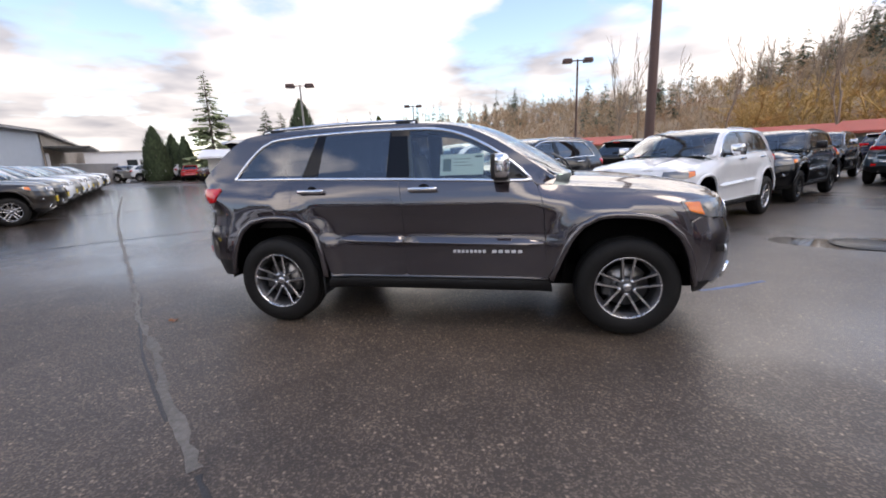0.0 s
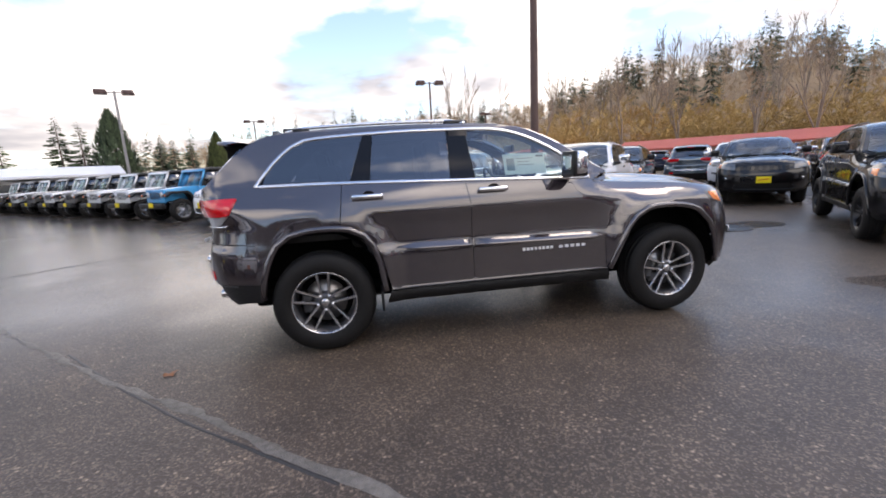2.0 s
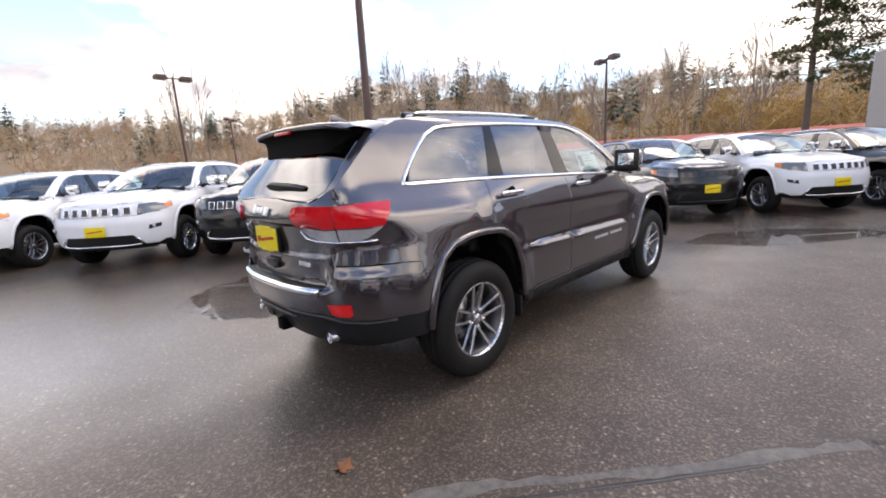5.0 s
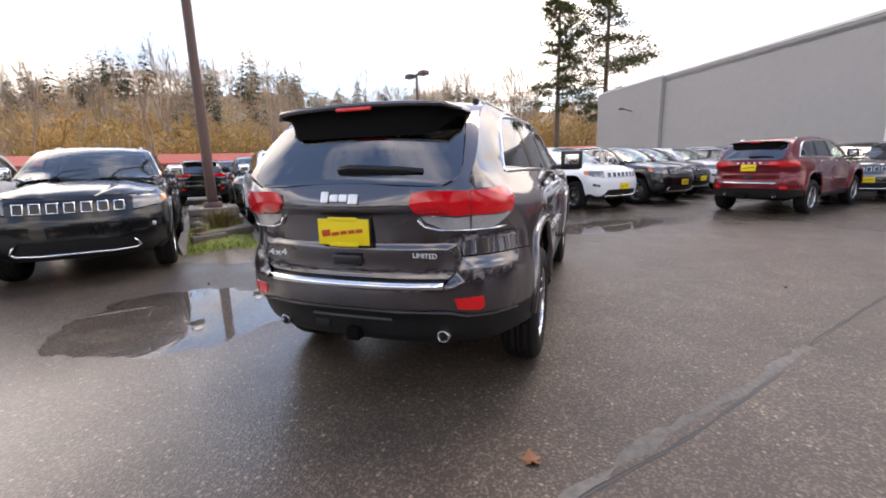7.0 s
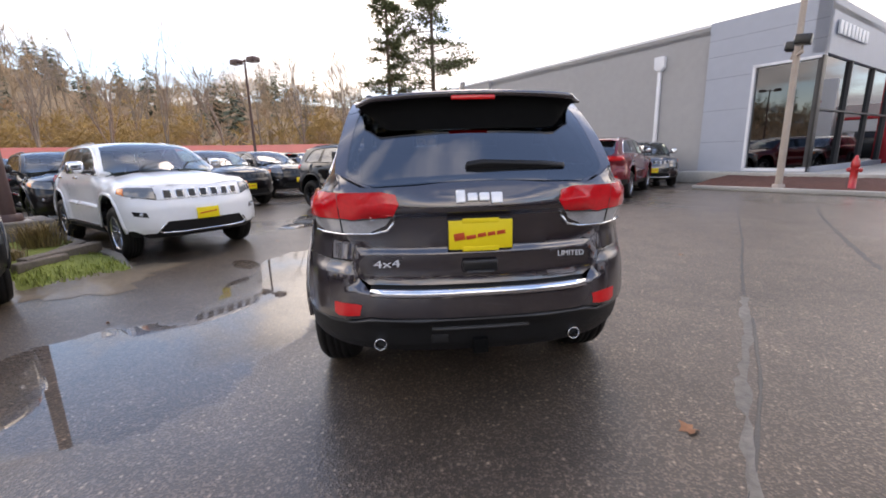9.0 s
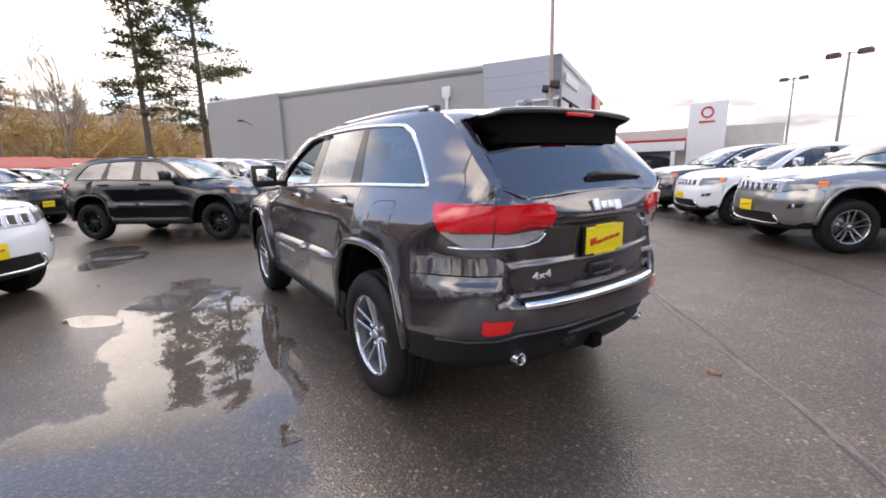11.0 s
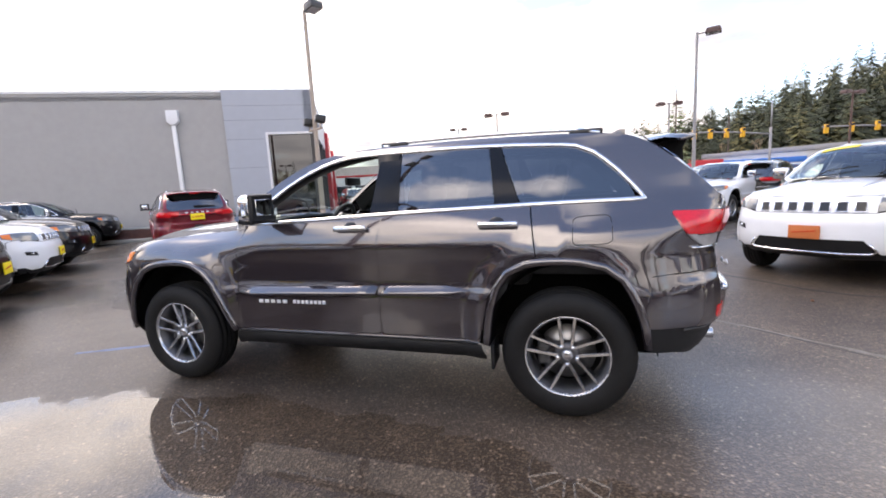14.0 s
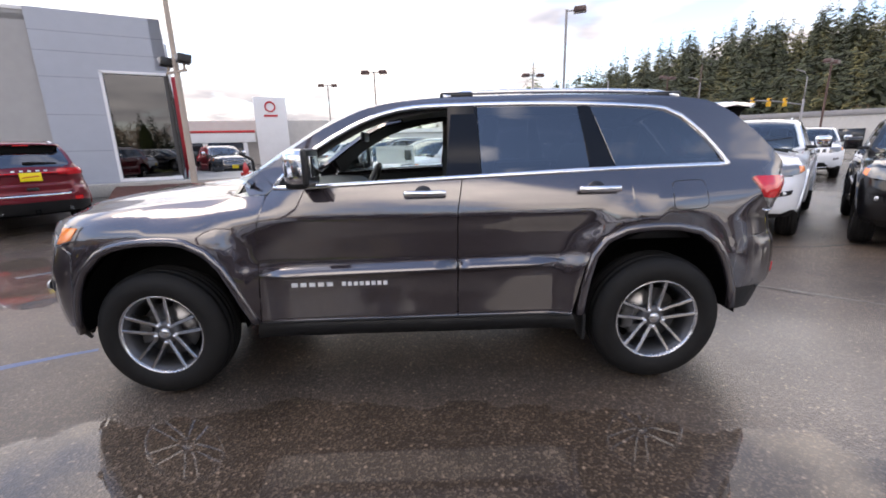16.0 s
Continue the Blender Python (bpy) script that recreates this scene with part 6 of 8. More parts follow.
# glazed front round the corner
FRONT = -OUT
F1 = C + FRONT * 9.6
C2 = C + lift
wall_run("wall_front_head", C2, F1, 0.35, 4.3, HF, FACE, "blue-grey band over the glazed showroom front")
wall_run("wall_front_sill", C2, F1, 0.35, 0.0, BASE + 0.25, FACE, "low blue-grey sill of the showroom front")
front_glass = wall_run("window_2", C2 + FRONT * 0.1 + ALONG * 0.1, F1 + ALONG * 0.1, 0.02, BASE + 0.25, 4.3, GLASS_SHOP, "large glazed showroom front", "window")
for k in range(4):
    p = C2 + FRONT * (0.05 + 3.0 * k)
    wall_run("mullion", p, p + FRONT * 0.08, 0.16, BASE + 0.25, 4.3, GREY_PLASTIC, "", parent=front_glass)
wall_run("transom", C2 + FRONT * 0.05, F1, 0.12, 2.5, 2.55, GREY_PLASTIC, "", parent=front_glass)
# added inner walls and floor, coloured dark for the shade behind the glass
wall_run("wall_inside", C2 + ALONG * 7 + FRONT * 0.5, F1 + ALONG * 7, 0.2, 0.0, HF, INSIDE, "showroom interior wall, dimness put into the colour")
wall_run("wall_front_end", F1 + ALONG * 0.4, F1 + ALONG * 8 , 0.2, 0.0, HF, INSIDE, "added showroom end wall, dimness put into the colour")
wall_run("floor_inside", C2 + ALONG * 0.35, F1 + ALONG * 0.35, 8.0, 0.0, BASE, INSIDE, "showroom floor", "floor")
roofq = [B, J, J - OUT * 16, C - OUT * 16, C]
tagged(part("roof", prism([(p.x, p.y) for p in roofq], H - 0.3, H - 0.12, "z"), WALL, smooth=False), "flat showroom roof behind the coping", "roof", kind="structure")
# sign over the glazed front: the maker's name stays plain bars
sign = thing("fascia_sign", "plain white bars of a fascia sign", "sign")
for k in range(8):
    p = C2 + FRONT * (0.9 + 0.42 * k) - ALONG * 0.06
    bm = box((0.06, 0.30, 0.42), (0, 0, 0), 0.01)
    bmesh.ops.transform(bm, matrix=Matrix.Translation((p.x, p.y, 5.15)) @ Matrix.Rotation(math.atan2(-ALONG.y, -ALONG.x), 4, "Z"), verts=bm.verts)
    part("sign_bar", bm, WHITE_METAL, sign)
# downspout with its box, and two wall lamps
dsp = thing("downspout", "white square downspout with collector box on the wall", "downspout")
q = B + ALONG * 1.95 + OUT * 0.08
bm = box((0.15, 0.11, 4.45), (0, 0, BASE + 2.2), 0.01)
m2 = Matrix.Translation((q.x, q.y, 0)) @ Matrix.Rotation(math.atan2(ALONG.y, ALONG.x), 4, "Z")
bmesh.ops.transform(bm, matrix=m2, verts=bm.verts)
part("pipe", bm, WHITE_METAL, dsp)
bm = prism([(-0.22, 4.75), (-0.22, 5.2), (0.22, 5.2), (0.22, 4.75), (0.10, 4.62), (-0.10, 4.62)], -0.08, 0.12, "y", 0.01)
bmesh.ops.transform(bm, matrix=m2, verts=bm.verts)
part("collector_box", bm, WHITE_METAL, dsp)
dsp2 = copy_thing(dsp, Matrix.Translation((ALONG.x * 11.6, ALONG.y * 11.6, 0)))
wl = thing("wall_lamp", "small dark lamp on an arm on the grey wall", "lamp")
q = J + ALONG * 2.6 + OUT * 0.3
part("arm", tube([(q.x - OUT.x * 0.1, q.y - OUT.y * 0.1, 4.3), (q.x + OUT.x * 0.5, q.y + OUT.y * 0.5, 4.45)], 0.03), GREY_PLASTIC, wl)
part("head", box((0.5, 0.3, 0.10), (q.x + OUT.x * 0.7, q.y + OUT.y * 0.7, 4.45), 0.03), GREY_PLASTIC, wl)

# planting bed and kerb in front of the wall
K0, K1 = Vector((9.35, -9.22)), Vector((4.4, -12.25))
kw = (K0 - K1).normalized()
kn = Vector((kw.y, -kw.x))
tagged(part("kerb_bed", prism([(p.x, p.y) for p in (K0, K1, K1 + kn * 0.16, K0 + kn * 0.16)], 0.0, 0.13, "z", 0.02), CONCRETE), "pale concrete kerb along the planting bed", "kerb", kind="structure")
bm = bmesh.new()
rows = []
bedr = random.Random(3)
for k in range(49):
    base = K1 + (K0 - K1) * (k / 48) + kn * 0.155
    rows.append([bm.verts.new((base.x + kn.x * d, base.y + kn.y * d, z + bedr.uniform(-0.02, 0.02))) for d, z in ((0, 0.10), (0.35, 0.17), (0.8, 0.22), (1.3, 0.27), (2.0, 0.30), (2.9, 0.33))])
for one, two in zip(rows, rows[1:]):
    for j in range(5):
        bm.faces.new((one[j], one[j + 1], two[j + 1], two[j]))
bmesh.ops.recalc_face_normals(bm, faces=bm.faces)
tagged(part("planting_bed", bm, BARK), "red-brown bark mulch bed rising to the wall", "planting bed", kind="structure")
s0, s1 = C + OUT * 0.95 - ALONG * 3.0, B + OUT * 0.95 + ALONG * 0.4
tagged(part("pavement_walk", prism([(p.x, p.y) for p in (s0, s1, s1 - OUT * 0.9, s0 - OUT * 0.9)], 0.0, 0.42, "z", 0.02), CONCRETE), "pale concrete walk along the showroom wall", "pavement", kind="structure")
# a second, narrow bed farther along the wall, with its own strip of walk
s2, s3 = B + ALONG * 2.6 + OUT * 0.9, B + ALONG * 13.0 + OUT * 0.9
tagged(part("pavement_strip", prism([(p.x, p.y) for p in (s2, s3, s3 - OUT * 0.86, s2 - OUT * 0.86)], 0.0, 0.50, "z", 0.02), CONCRETE), "pale concrete strip along the grey wall", "pavement", kind="structure")
k2, k3 = s2 + OUT * 0.85, s3 + OUT * 0.85
tagged(part("kerb_far_bed", prism([(p.x, p.y) for p in (k2, k3, k3 - OUT * 0.16, k2 - OUT * 0.16)], 0.0, 0.13, "z", 0.02), CONCRETE), "pale concrete kerb along the narrow bed", "kerb", kind="structure")
bm = bmesh.new()
rows = []
for k in range(53):
    base = k2 + (k3 - k2) * (k / 52)
    rows.append([bm.verts.new((base.x - OUT.x * d, base.y - OUT.y * d, z + bedr.uniform(-0.02, 0.02))) for d, z in ((0.15, 0.10), (0.3, 0.22), (0.55, 0.36), (0.86, 0.45))])
for one, two in zip(rows, rows[1:]):
    for j in range(3):
        bm.faces.new((one[j], one[j + 1], two[j + 1], two[j]))
bmesh.ops.recalc_face_normals(bm, faces=bm.faces)
tagged(part("far_planting_bed", bm, BARK), "narrow red-brown bark mulch bed below the wall", "planting bed", kind="structure")
f0, f1 = C - ALONG * 3.0 + OUT * 0.9, C - ALONG * 3.0 - OUT * 18
tagged(part("pavement_front", prism([(p.x, p.y) for p in (f0, f0 + ALONG * 2.9, f1 + ALONG * 2.9, f1)], 0.0, 0.40, "z", 0.02), CONCRETE), "pale concrete walk in front of the showroom", "pavement", kind="structure")

# red hydrant-like post
hyd = thing("hydrant", "slim red fire hydrant in the bark bed", "hydrant", at=pose(6.35, -11.72, 0.1))
RED_IRON = material("red_enamel_iron", (0.50, 0.02, 0.02), 0.35, vary=0.12, scale=20, coat=0.4)
part("barrel", lathe([(0.0, 0.0), (0.13, 0.0), (0.13, 0.05), (0.085, 0.07), (0.08, 0.62), (0.10, 0.64), (0.10, 0.70), (0.085, 0.78), (0.05, 0.86), (0.03, 0.93), (0.0, 0.94)], 18, "z"), RED_IRON, hyd)
for s in (-1, 1):
    part("outlet", lathe([(0.05, 0.06), (0.05, 0.14), (0.06, 0.14), (0.06, 0.17), (0.0, 0.18)], 12, "x", (0, 0, 0.55)) if s > 0 else lathe([(0.05, -0.06), (0.05, -0.14), (0.06, -0.14), (0.06, -0.17), (0.0, -0.18)], 12, "x", (0, 0, 0.55)), RED_IRON, hyd)

# ---------------------------------------------------------------- lamp posts
POST = material("brown_steel_post", (0.10, 0.055, 0.045), 0.55, vary=0.15, scale=8)
GREY_POST = material("galvanised_post", (0.30, 0.29, 0.29), 0.5, 0.3, vary=0.12, scale=8)
LAMP_BOX = material("brown_lamp_housing", (0.085, 0.045, 0.04), 0.5, vary=0.12)
LENS = material("lamp_diffuser", (0.55, 0.53, 0.5), 0.4, vary=0.08)
TAN_POST = material("tan_painted_post", (0.42, 0.35, 0.29), 0.6, vary=0.15, scale=8)


def lot_lamp(x, y, z, az, heads=2, mat=POST, box_mat=LAMP_BOX, r=0.075, base=0.0, label="brown lot lamp post with two box heads", head=0.62):
    lamp = thing("lot_lamp", label, "lamp post", "lot lamps", at=pose(x, y, base, 0, 0, az))
    part("post", lathe([(r * 1.25, 0.0), (r, z * 0.5 - base), (r * 0.8, z - base)], 12, "z"), mat, lamp)
    part("base_collar", lathe([(0.0, 0.12), (r * 2.0, 0.12), (r * 2.2, 0.0)], 12, "z"), mat, lamp)
    part("cap", lathe([(r * 0.8, z - base), (r * 0.85, z - base + 0.05), (0.0, z - base + 0.07)], 12, "z"), mat, lamp)
    for k in range(heads):
        s = 1 if k else -1
        arm = part("arm", box((0.34, 0.06, 0.06), (s * 0.22, 0, z - base - 0.03), 0.01), mat, lamp)
        hd = part("lamp_head", prism([(-head / 2, -0.13), (-head / 2, 0.02), (-head / 2 + 0.05, 0.13), (head / 2 - 0.05, 0.13), (head / 2, 0.02), (head / 2, -0.13)], -0.22, 0.22, "y", 0.015), box_mat, lamp)
        hd.matrix_basis = pose(s * (0.36 + head / 2), 0, z - base - 0.02)
        part("lens", box((head - 0.08, 0.36, 0.02), (0, 0, -0.135), 0.004), LENS, hd)
    return lamp


lot_lamp(3.9, 27.0, 7.25, 5)
lot_lamp(-15.4, 25.4, 6.75, 20, mat=GREY_POST)
lot_lamp(22.3, 9.3, 6.95, 60)
lot_lamp(4.15, -30.7, 6.9, 0, mat=GREY_POST)
lot_lamp(-7.25, -20.8, 8.05, -20, heads=1, mat=GREY_POST, label="tall grey lot lamp with one box head")
lot_lamp(14.0, 48.0, 7.5, 40)
lot_lamp(-9.0, -36.0, 7.2, 10, mat=GREY_POST)
lot_lamp(-22.0, -38.0, 7.0, 30)
lot_lamp(-30.0, -30.0, 6.8, 30)
lot_lamp(11.0, -45.0, 8.0, 10, mat=GREY_POST)
lot_lamp(-12.0, 44.0, 7.0, 15)
tall = lot_lamp(3.62, 7.32, 11.5, 45, r=0.095, base=0.45, label="tall brown lamp post on a stone-edged planter")
spot = lot_lamp(7.62, -10.75, 7.9, -30, heads=1, mat=TAN_POST, box_mat=GREY_PLASTIC, r=0.08, base=0.1, label="tan post with box lamp and two low spotlights")
bar = part("cross_bar", box((1.0, 0.07, 0.07), (0, 0, 3.72), 0.01), TAN_POST, spot)
for s in (-1, 1):
    part("bracket", box((0.05, 0.05, 0.22), (s * 0.42, 0, 3.85), 0.008), TAN_POST, spot)
    hd = part("spotlight", prism([(-0.16, -0.13), (-0.20, 0.12), (0.16, 0.16), (0.20, -0.08)], -0.18, 0.18, "y", 0.03), SATIN_BLACK, spot, "black spotlight")
    hd.matrix_basis = pose(s * 0.45, 0, 4.02, 0, 0, 70)
    part("spot_lens", box((0.02, 0.30, 0.20), (0.185, 0, 0.03), 0.006, pose(0, 0, 0, 0, 8, 0)), LENS, hd)

# ---------------------------------------------------------------- grass island with planter
OLD_KERB = material("weathered_kerb", (0.20, 0.18, 0.15), 0.8, vary=0.35, scale=9, bump=0.4, bump_scale=45)
GRASS = material("moss_and_grass", (0.17, 0.20, 0.035), 0.9, vary=0.35, scale=9, bump=0.8, bump_scale=50)
STONE = material("rough_stone", (0.20, 0.175, 0.15), 0.8, vary=0.3, scale=9, bump=0.6, bump_scale=20)
TIMBER = material("weathered_timber", (0.17, 0.14, 0.11), 0.85, vary=0.35, scale=10, bump=0.6, bump_scale=35)
SEDGE = material("dry_sedge", (0.26, 0.19, 0.08), 0.8, vary=0.3, scale=20, island=0.4)
BLADE = material("grass_blade", (0.22, 0.26, 0.05), 0.8, vary=0.3, scale=20, island=0.4)
hdg = Vector((0.669, 0.743))
acr = Vector((0.743, -0.669))
i0 = Vector((0.84, 4.22))


def on_island(u, v):
    p = i0 + hdg * u + acr * v
    return p.x, p.y


outline = [(0.0, -0.55), (-0.10, 0.0), (0.05, 0.55), (0.9, 0.66), (10.0, 0.66), (10.0, -0.66), (0.9, -0.66)]
inner = [(0.14, -0.46), (0.06, 0.0), (0.19, 0.46), (0.98, 0.53), (9.9, 0.53), (9.9, -0.53), (0.98, -0.53)]
bm = bmesh.new()
n = len(outline)
o1 = [bm.verts.new((*on_island(*p), 0.0)) for p in outline]
kerb_z = lambda u, h: h if u > 0.24 else 0.004  # noqa: E731
o2 = [bm.verts.new((*on_island(*p), kerb_z(p[0], 0.12))) for p in outline]
o3 = [bm.verts.new((*on_island(*p), kerb_z(p[0], 0.12))) for p in inner]
o4 = [bm.verts.new((*on_island(*p), kerb_z(p[0], 0.05))) for p in inner]
for one, two in ((o1, o2), (o2, o3), (o3, o4)):
    for k in range(n):
        bm.faces.new((one[k], one[(k + 1) % n], two[(k + 1) % n], two[k]))
bmesh.ops.recalc_face_normals(bm, faces=bm.faces)
tagged(part("kerb_island", bm, OLD_KERB, smooth=False), "worn concrete kerb round the grass island", "kerb", kind="structure")
bm = bmesh.new()
rows = []
isl = random.Random(8)
for k in range(34):
    u = 0.12 + k * 0.295
    rows.append([bm.verts.new((*on_island(u, v), 0.02 + (0.065 + 0.06 * (1 - (v / 0.53) ** 2)) * ease(0.0, 0.9, u) + isl.uniform(-0.012, 0.018))) for v in (-0.53, -0.35, -0.18, 0, 0.18, 0.35, 0.53)])
for one, two in zip(rows, rows[1:]):
    for j in range(6):
        bm.faces.new((one[j], one[j + 1], two[j + 1], two[j]))
bmesh.ops.recalc_face_normals(bm, faces=bm.faces)
tagged(part("island_turf", bm, GRASS), "mossy green turf on the island", "grass", kind="structure")
# worn earth spilling off the island's nose: a low ragged fan
bm = bmesh.new()
rings = []
for k in range(7):
    r = 0.15 + 0.85 * k / 6
    ring = []
    for j in range(48):
        a = 2 * math.pi * j / 48
        rag = 1 + (0.16 * math.sin(5 * a + 1) + 0.10 * math.sin(11 * a) + 0.06 * math.sin(23 * a + 2)) * r
        u, v = 0.25 - r * rag * 0.95 * math.cos(a) * (1.0 if math.cos(a) > 0 else 0.5), r * rag * 0.95 * math.sin(a)
        ring.append(bm.verts.new((*on_island(u, v), 0.004 + 0.050 * (1 - r) ** 1.2 + 0.006 * (1 - k / 6) * math.sin(9 * a + 3 * k))))
    rings.append(ring)
bm.faces.new(rings[0])
for one, two in zip(rings, rings[1:]):
    for j in range(48):
        bm.faces.new((one[j], one[(j + 1) % 48], two[(j + 1) % 48], two[j]))
bmesh.ops.recalc_face_normals(bm, faces=bm.faces)
if bm.faces[0].normal.z < 0:
    bmesh.ops.reverse_faces(bm, faces=bm.faces)
tagged(part("ground_earth", bm, material("sandy_mud", (0.13, 0.10, 0.065), 0.7, vary=0.4, scale=7, bump=0.5, bump_scale=45, coat=0.3)), "sandy mud spilling off the island", "ground", kind="structure")


def blades(name, spots, mat, label, height, width, lean, seed, category):
    rnd = random.Random(seed)
    vs, fs = [], []
    for x, y, z, h in spots:
        a, l = rnd.uniform(0, 6.28), rnd.uniform(0.2, lean)
        dx, dy = math.cos(a) * l * h, math.sin(a) * l * h
        px, py = -math.sin(a) * width, math.cos(a) * width
        k = len(vs)
        vs += [(x - px, y - py, z), (x + px, y + py, z), (x + dx * 0.4 + px * 0.7, y + dy * 0.4 + py * 0.7, z + h * 0.65), (x + dx * 0.4 - px * 0.7, y + dy * 0.4 - py * 0.7, z + h * 0.65), (x + dx, y + dy, z + h * (1 - 0.3 * l))]
        fs += [(k, k + 1, k + 2, k + 3), (k + 3, k + 2, k + 4)]
    me = bpy.data.meshes.new(name)
    me.from_pydata(vs, [], fs)
    me.materials.append(mat)
    return tagged(new(name, me), label, category, kind="stuff")


rg = random.Random(21)
blades("grass", [(*on_island(rg.uniform(-0.1, 9.5), rg.uniform(-0.52, 0.52)), 0.07, rg.uniform(0.04, 0.12)) for _ in range(5000)], BLADE, "short green grass on the island", 0.1, 0.006, 0.8, 22, "grass")
for u, v, rad, cnt, hh, lab in ((2.6, 0.10, 0.28, 420, 0.55, "clump of dry straw-coloured sedge"), (5.4, 0.2, 0.22, 260, 0.40, "clump of dry straw-coloured sedge"), (1.75, -0.32, 0.12, 120, 0.22, "low tuft of dry sedge")):
    blades("sedge_clump", [(*on_island(u + rg.gauss(0, rad * 0.4), v + rg.gauss(0, rad * 0.4)), 0.10, rg.uniform(0.5, 1.0) * hh) for _ in range(cnt)], SEDGE, lab, hh, 0.008, 0.9, 30 + int(u * 7), "plant")
pb = thing("stone_planter", "squat stone-block planter round the post foot", "planter", at=pose(3.62, 7.32, 0.08, 0, 0, 48))
for k, (x, y, w, d, z, h) in enumerate(((0, -0.42, 1.0, 0.20, 0.11, 0.20), (0, 0.42, 1.0, 0.20, 0.11, 0.20), (-0.42, 0, 0.20, 0.64, 0.11, 0.20), (0.42, 0, 0.20, 0.64, 0.11, 0.20), (0, -0.41, 1.04, 0.24, 0.30, 0.15), (0, 0.41, 1.04, 0.24, 0.30, 0.15), (-0.41, 0, 0.24, 0.60, 0.30, 0.15), (0.41, 0, 0.24, 0.60, 0.30, 0.15))):
    part("block", box((w, d, h), (x, y, z), 0.025), STONE, pb)
part("footing", box((0.62, 0.62, 0.30), (0, 0, 0.21), 0.02), CONCRETE, pb)
for u, v, ln, turn, r in ((1.25, 0.10, 1.1, 40, 0.075), (1.65, 0.22, 0.9, 62, 0.065), (0.95, -0.18, 0.6, 30, 0.06)):
    x, y = on_island(u, v)
    tm = part("timber_edging", box((ln, 2 * r, 2 * r), (0, 0, 0), 0.02), TIMBER)
    tm.matrix_basis = pose(x, y, 0.10 + r, 4, 0, turn - 48 + 0)
    tagged(tm, "weathered timber sleeper lying on the turf", "timber", "timber edging")
for u, v, r in ((2.0, -0.30, 0.13), (2.35, -0.36, 0.10), (1.95, 0.40, 0.11), (3.1, -0.38, 0.14)):
    x, y = on_island(u, v)
    bm = bmesh.new()
    bmesh.ops.create_icosphere(bm, subdivisions=2, radius=r)
    for vv in bm.verts:
        vv.co *= 1 + 0.18 * noise.noise(vv.co * 9 + Vector((u, v, 0)))
        vv.co.z *= 0.7
    ob = part("rock", bm, STONE)
    ob.matrix_basis = pose(x, y, 0.10 + r * 0.4, 0, 0, 50 * u)
    tagged(ob, "rounded grey-brown rock on the island", "rock", "island rocks")
# iron covers in the asphalt
IRON = material("wet_cast_iron", (0.03, 0.029, 0.028), 0.35, 0.6, vary=0.2, scale=30, bump=0.3, bump_scale=60)
cov = thing("drain_cover", "round cast iron drain cover in the asphalt", "drain cover", at=pose(5.3, 2.5, 0.003))
part("rim", lathe([(0.42, 0.0), (0.42, 0.008), (0.37, 0.008), (0.37, 0.0)], 28, "z"), IRON, cov)
part("plate", lathe([(0.365, 0.002), (0.36, 0.006), (0.0, 0.006)], 28, "z"), IRON, cov)


# ---------------------------------------------------------------- trees, woods and distance
def mesh_of(name, v, f, mats, label, category, kind="stuff", index=None):
    me = bpy.data.meshes.new(name)
    v, f = np.asarray(v, np.float32), np.asarray(f, np.int32)
    me.vertices.add(len(v))
    me.vertices.foreach_set("co", v.ravel())
    me.loops.add(f.size)
    me.loops.foreach_set("vertex_index", f.ravel())
    me.polygons.add(len(f))
    me.polygons.foreach_set("loop_start", np.arange(0, f.size, f.shape[1], dtype=np.int32))
    for m in mats:
        me.materials.append(m)
    if index is not None:
        me.polygons.foreach_set("material_index", np.asarray(index, np.int32))
    me.update()
    me.validate()
    return tagged(new(name, me), label, category, kind=kind)


def cone_bar(p, q, r0, r1, v, f, sides=4):
    p, q = np.array(p, float), np.array(q, float)
    w = q - p
    w /= np.linalg.norm(w) + 1e-9
    a = np.cross(w, (0, 0, 1.0) if abs(w[2]) < 0.9 else (1.0, 0, 0))
    a /= np.linalg.norm(a)
    b = np.cross(w, a)
    k = len(v)
    for base, r in ((p, r0), (q, r1)):
        for j in range(sides):
            t = 2 * math.pi * j / sides
            v.append(base + r * (math.cos(t) * a + math.sin(t) * b))
    for j in range(sides):
        n = (j + 1) % sides
        f.append((k + j, k + n, k + sides + n))
        f.append((k + j, k + sides + n, k + sides + j))


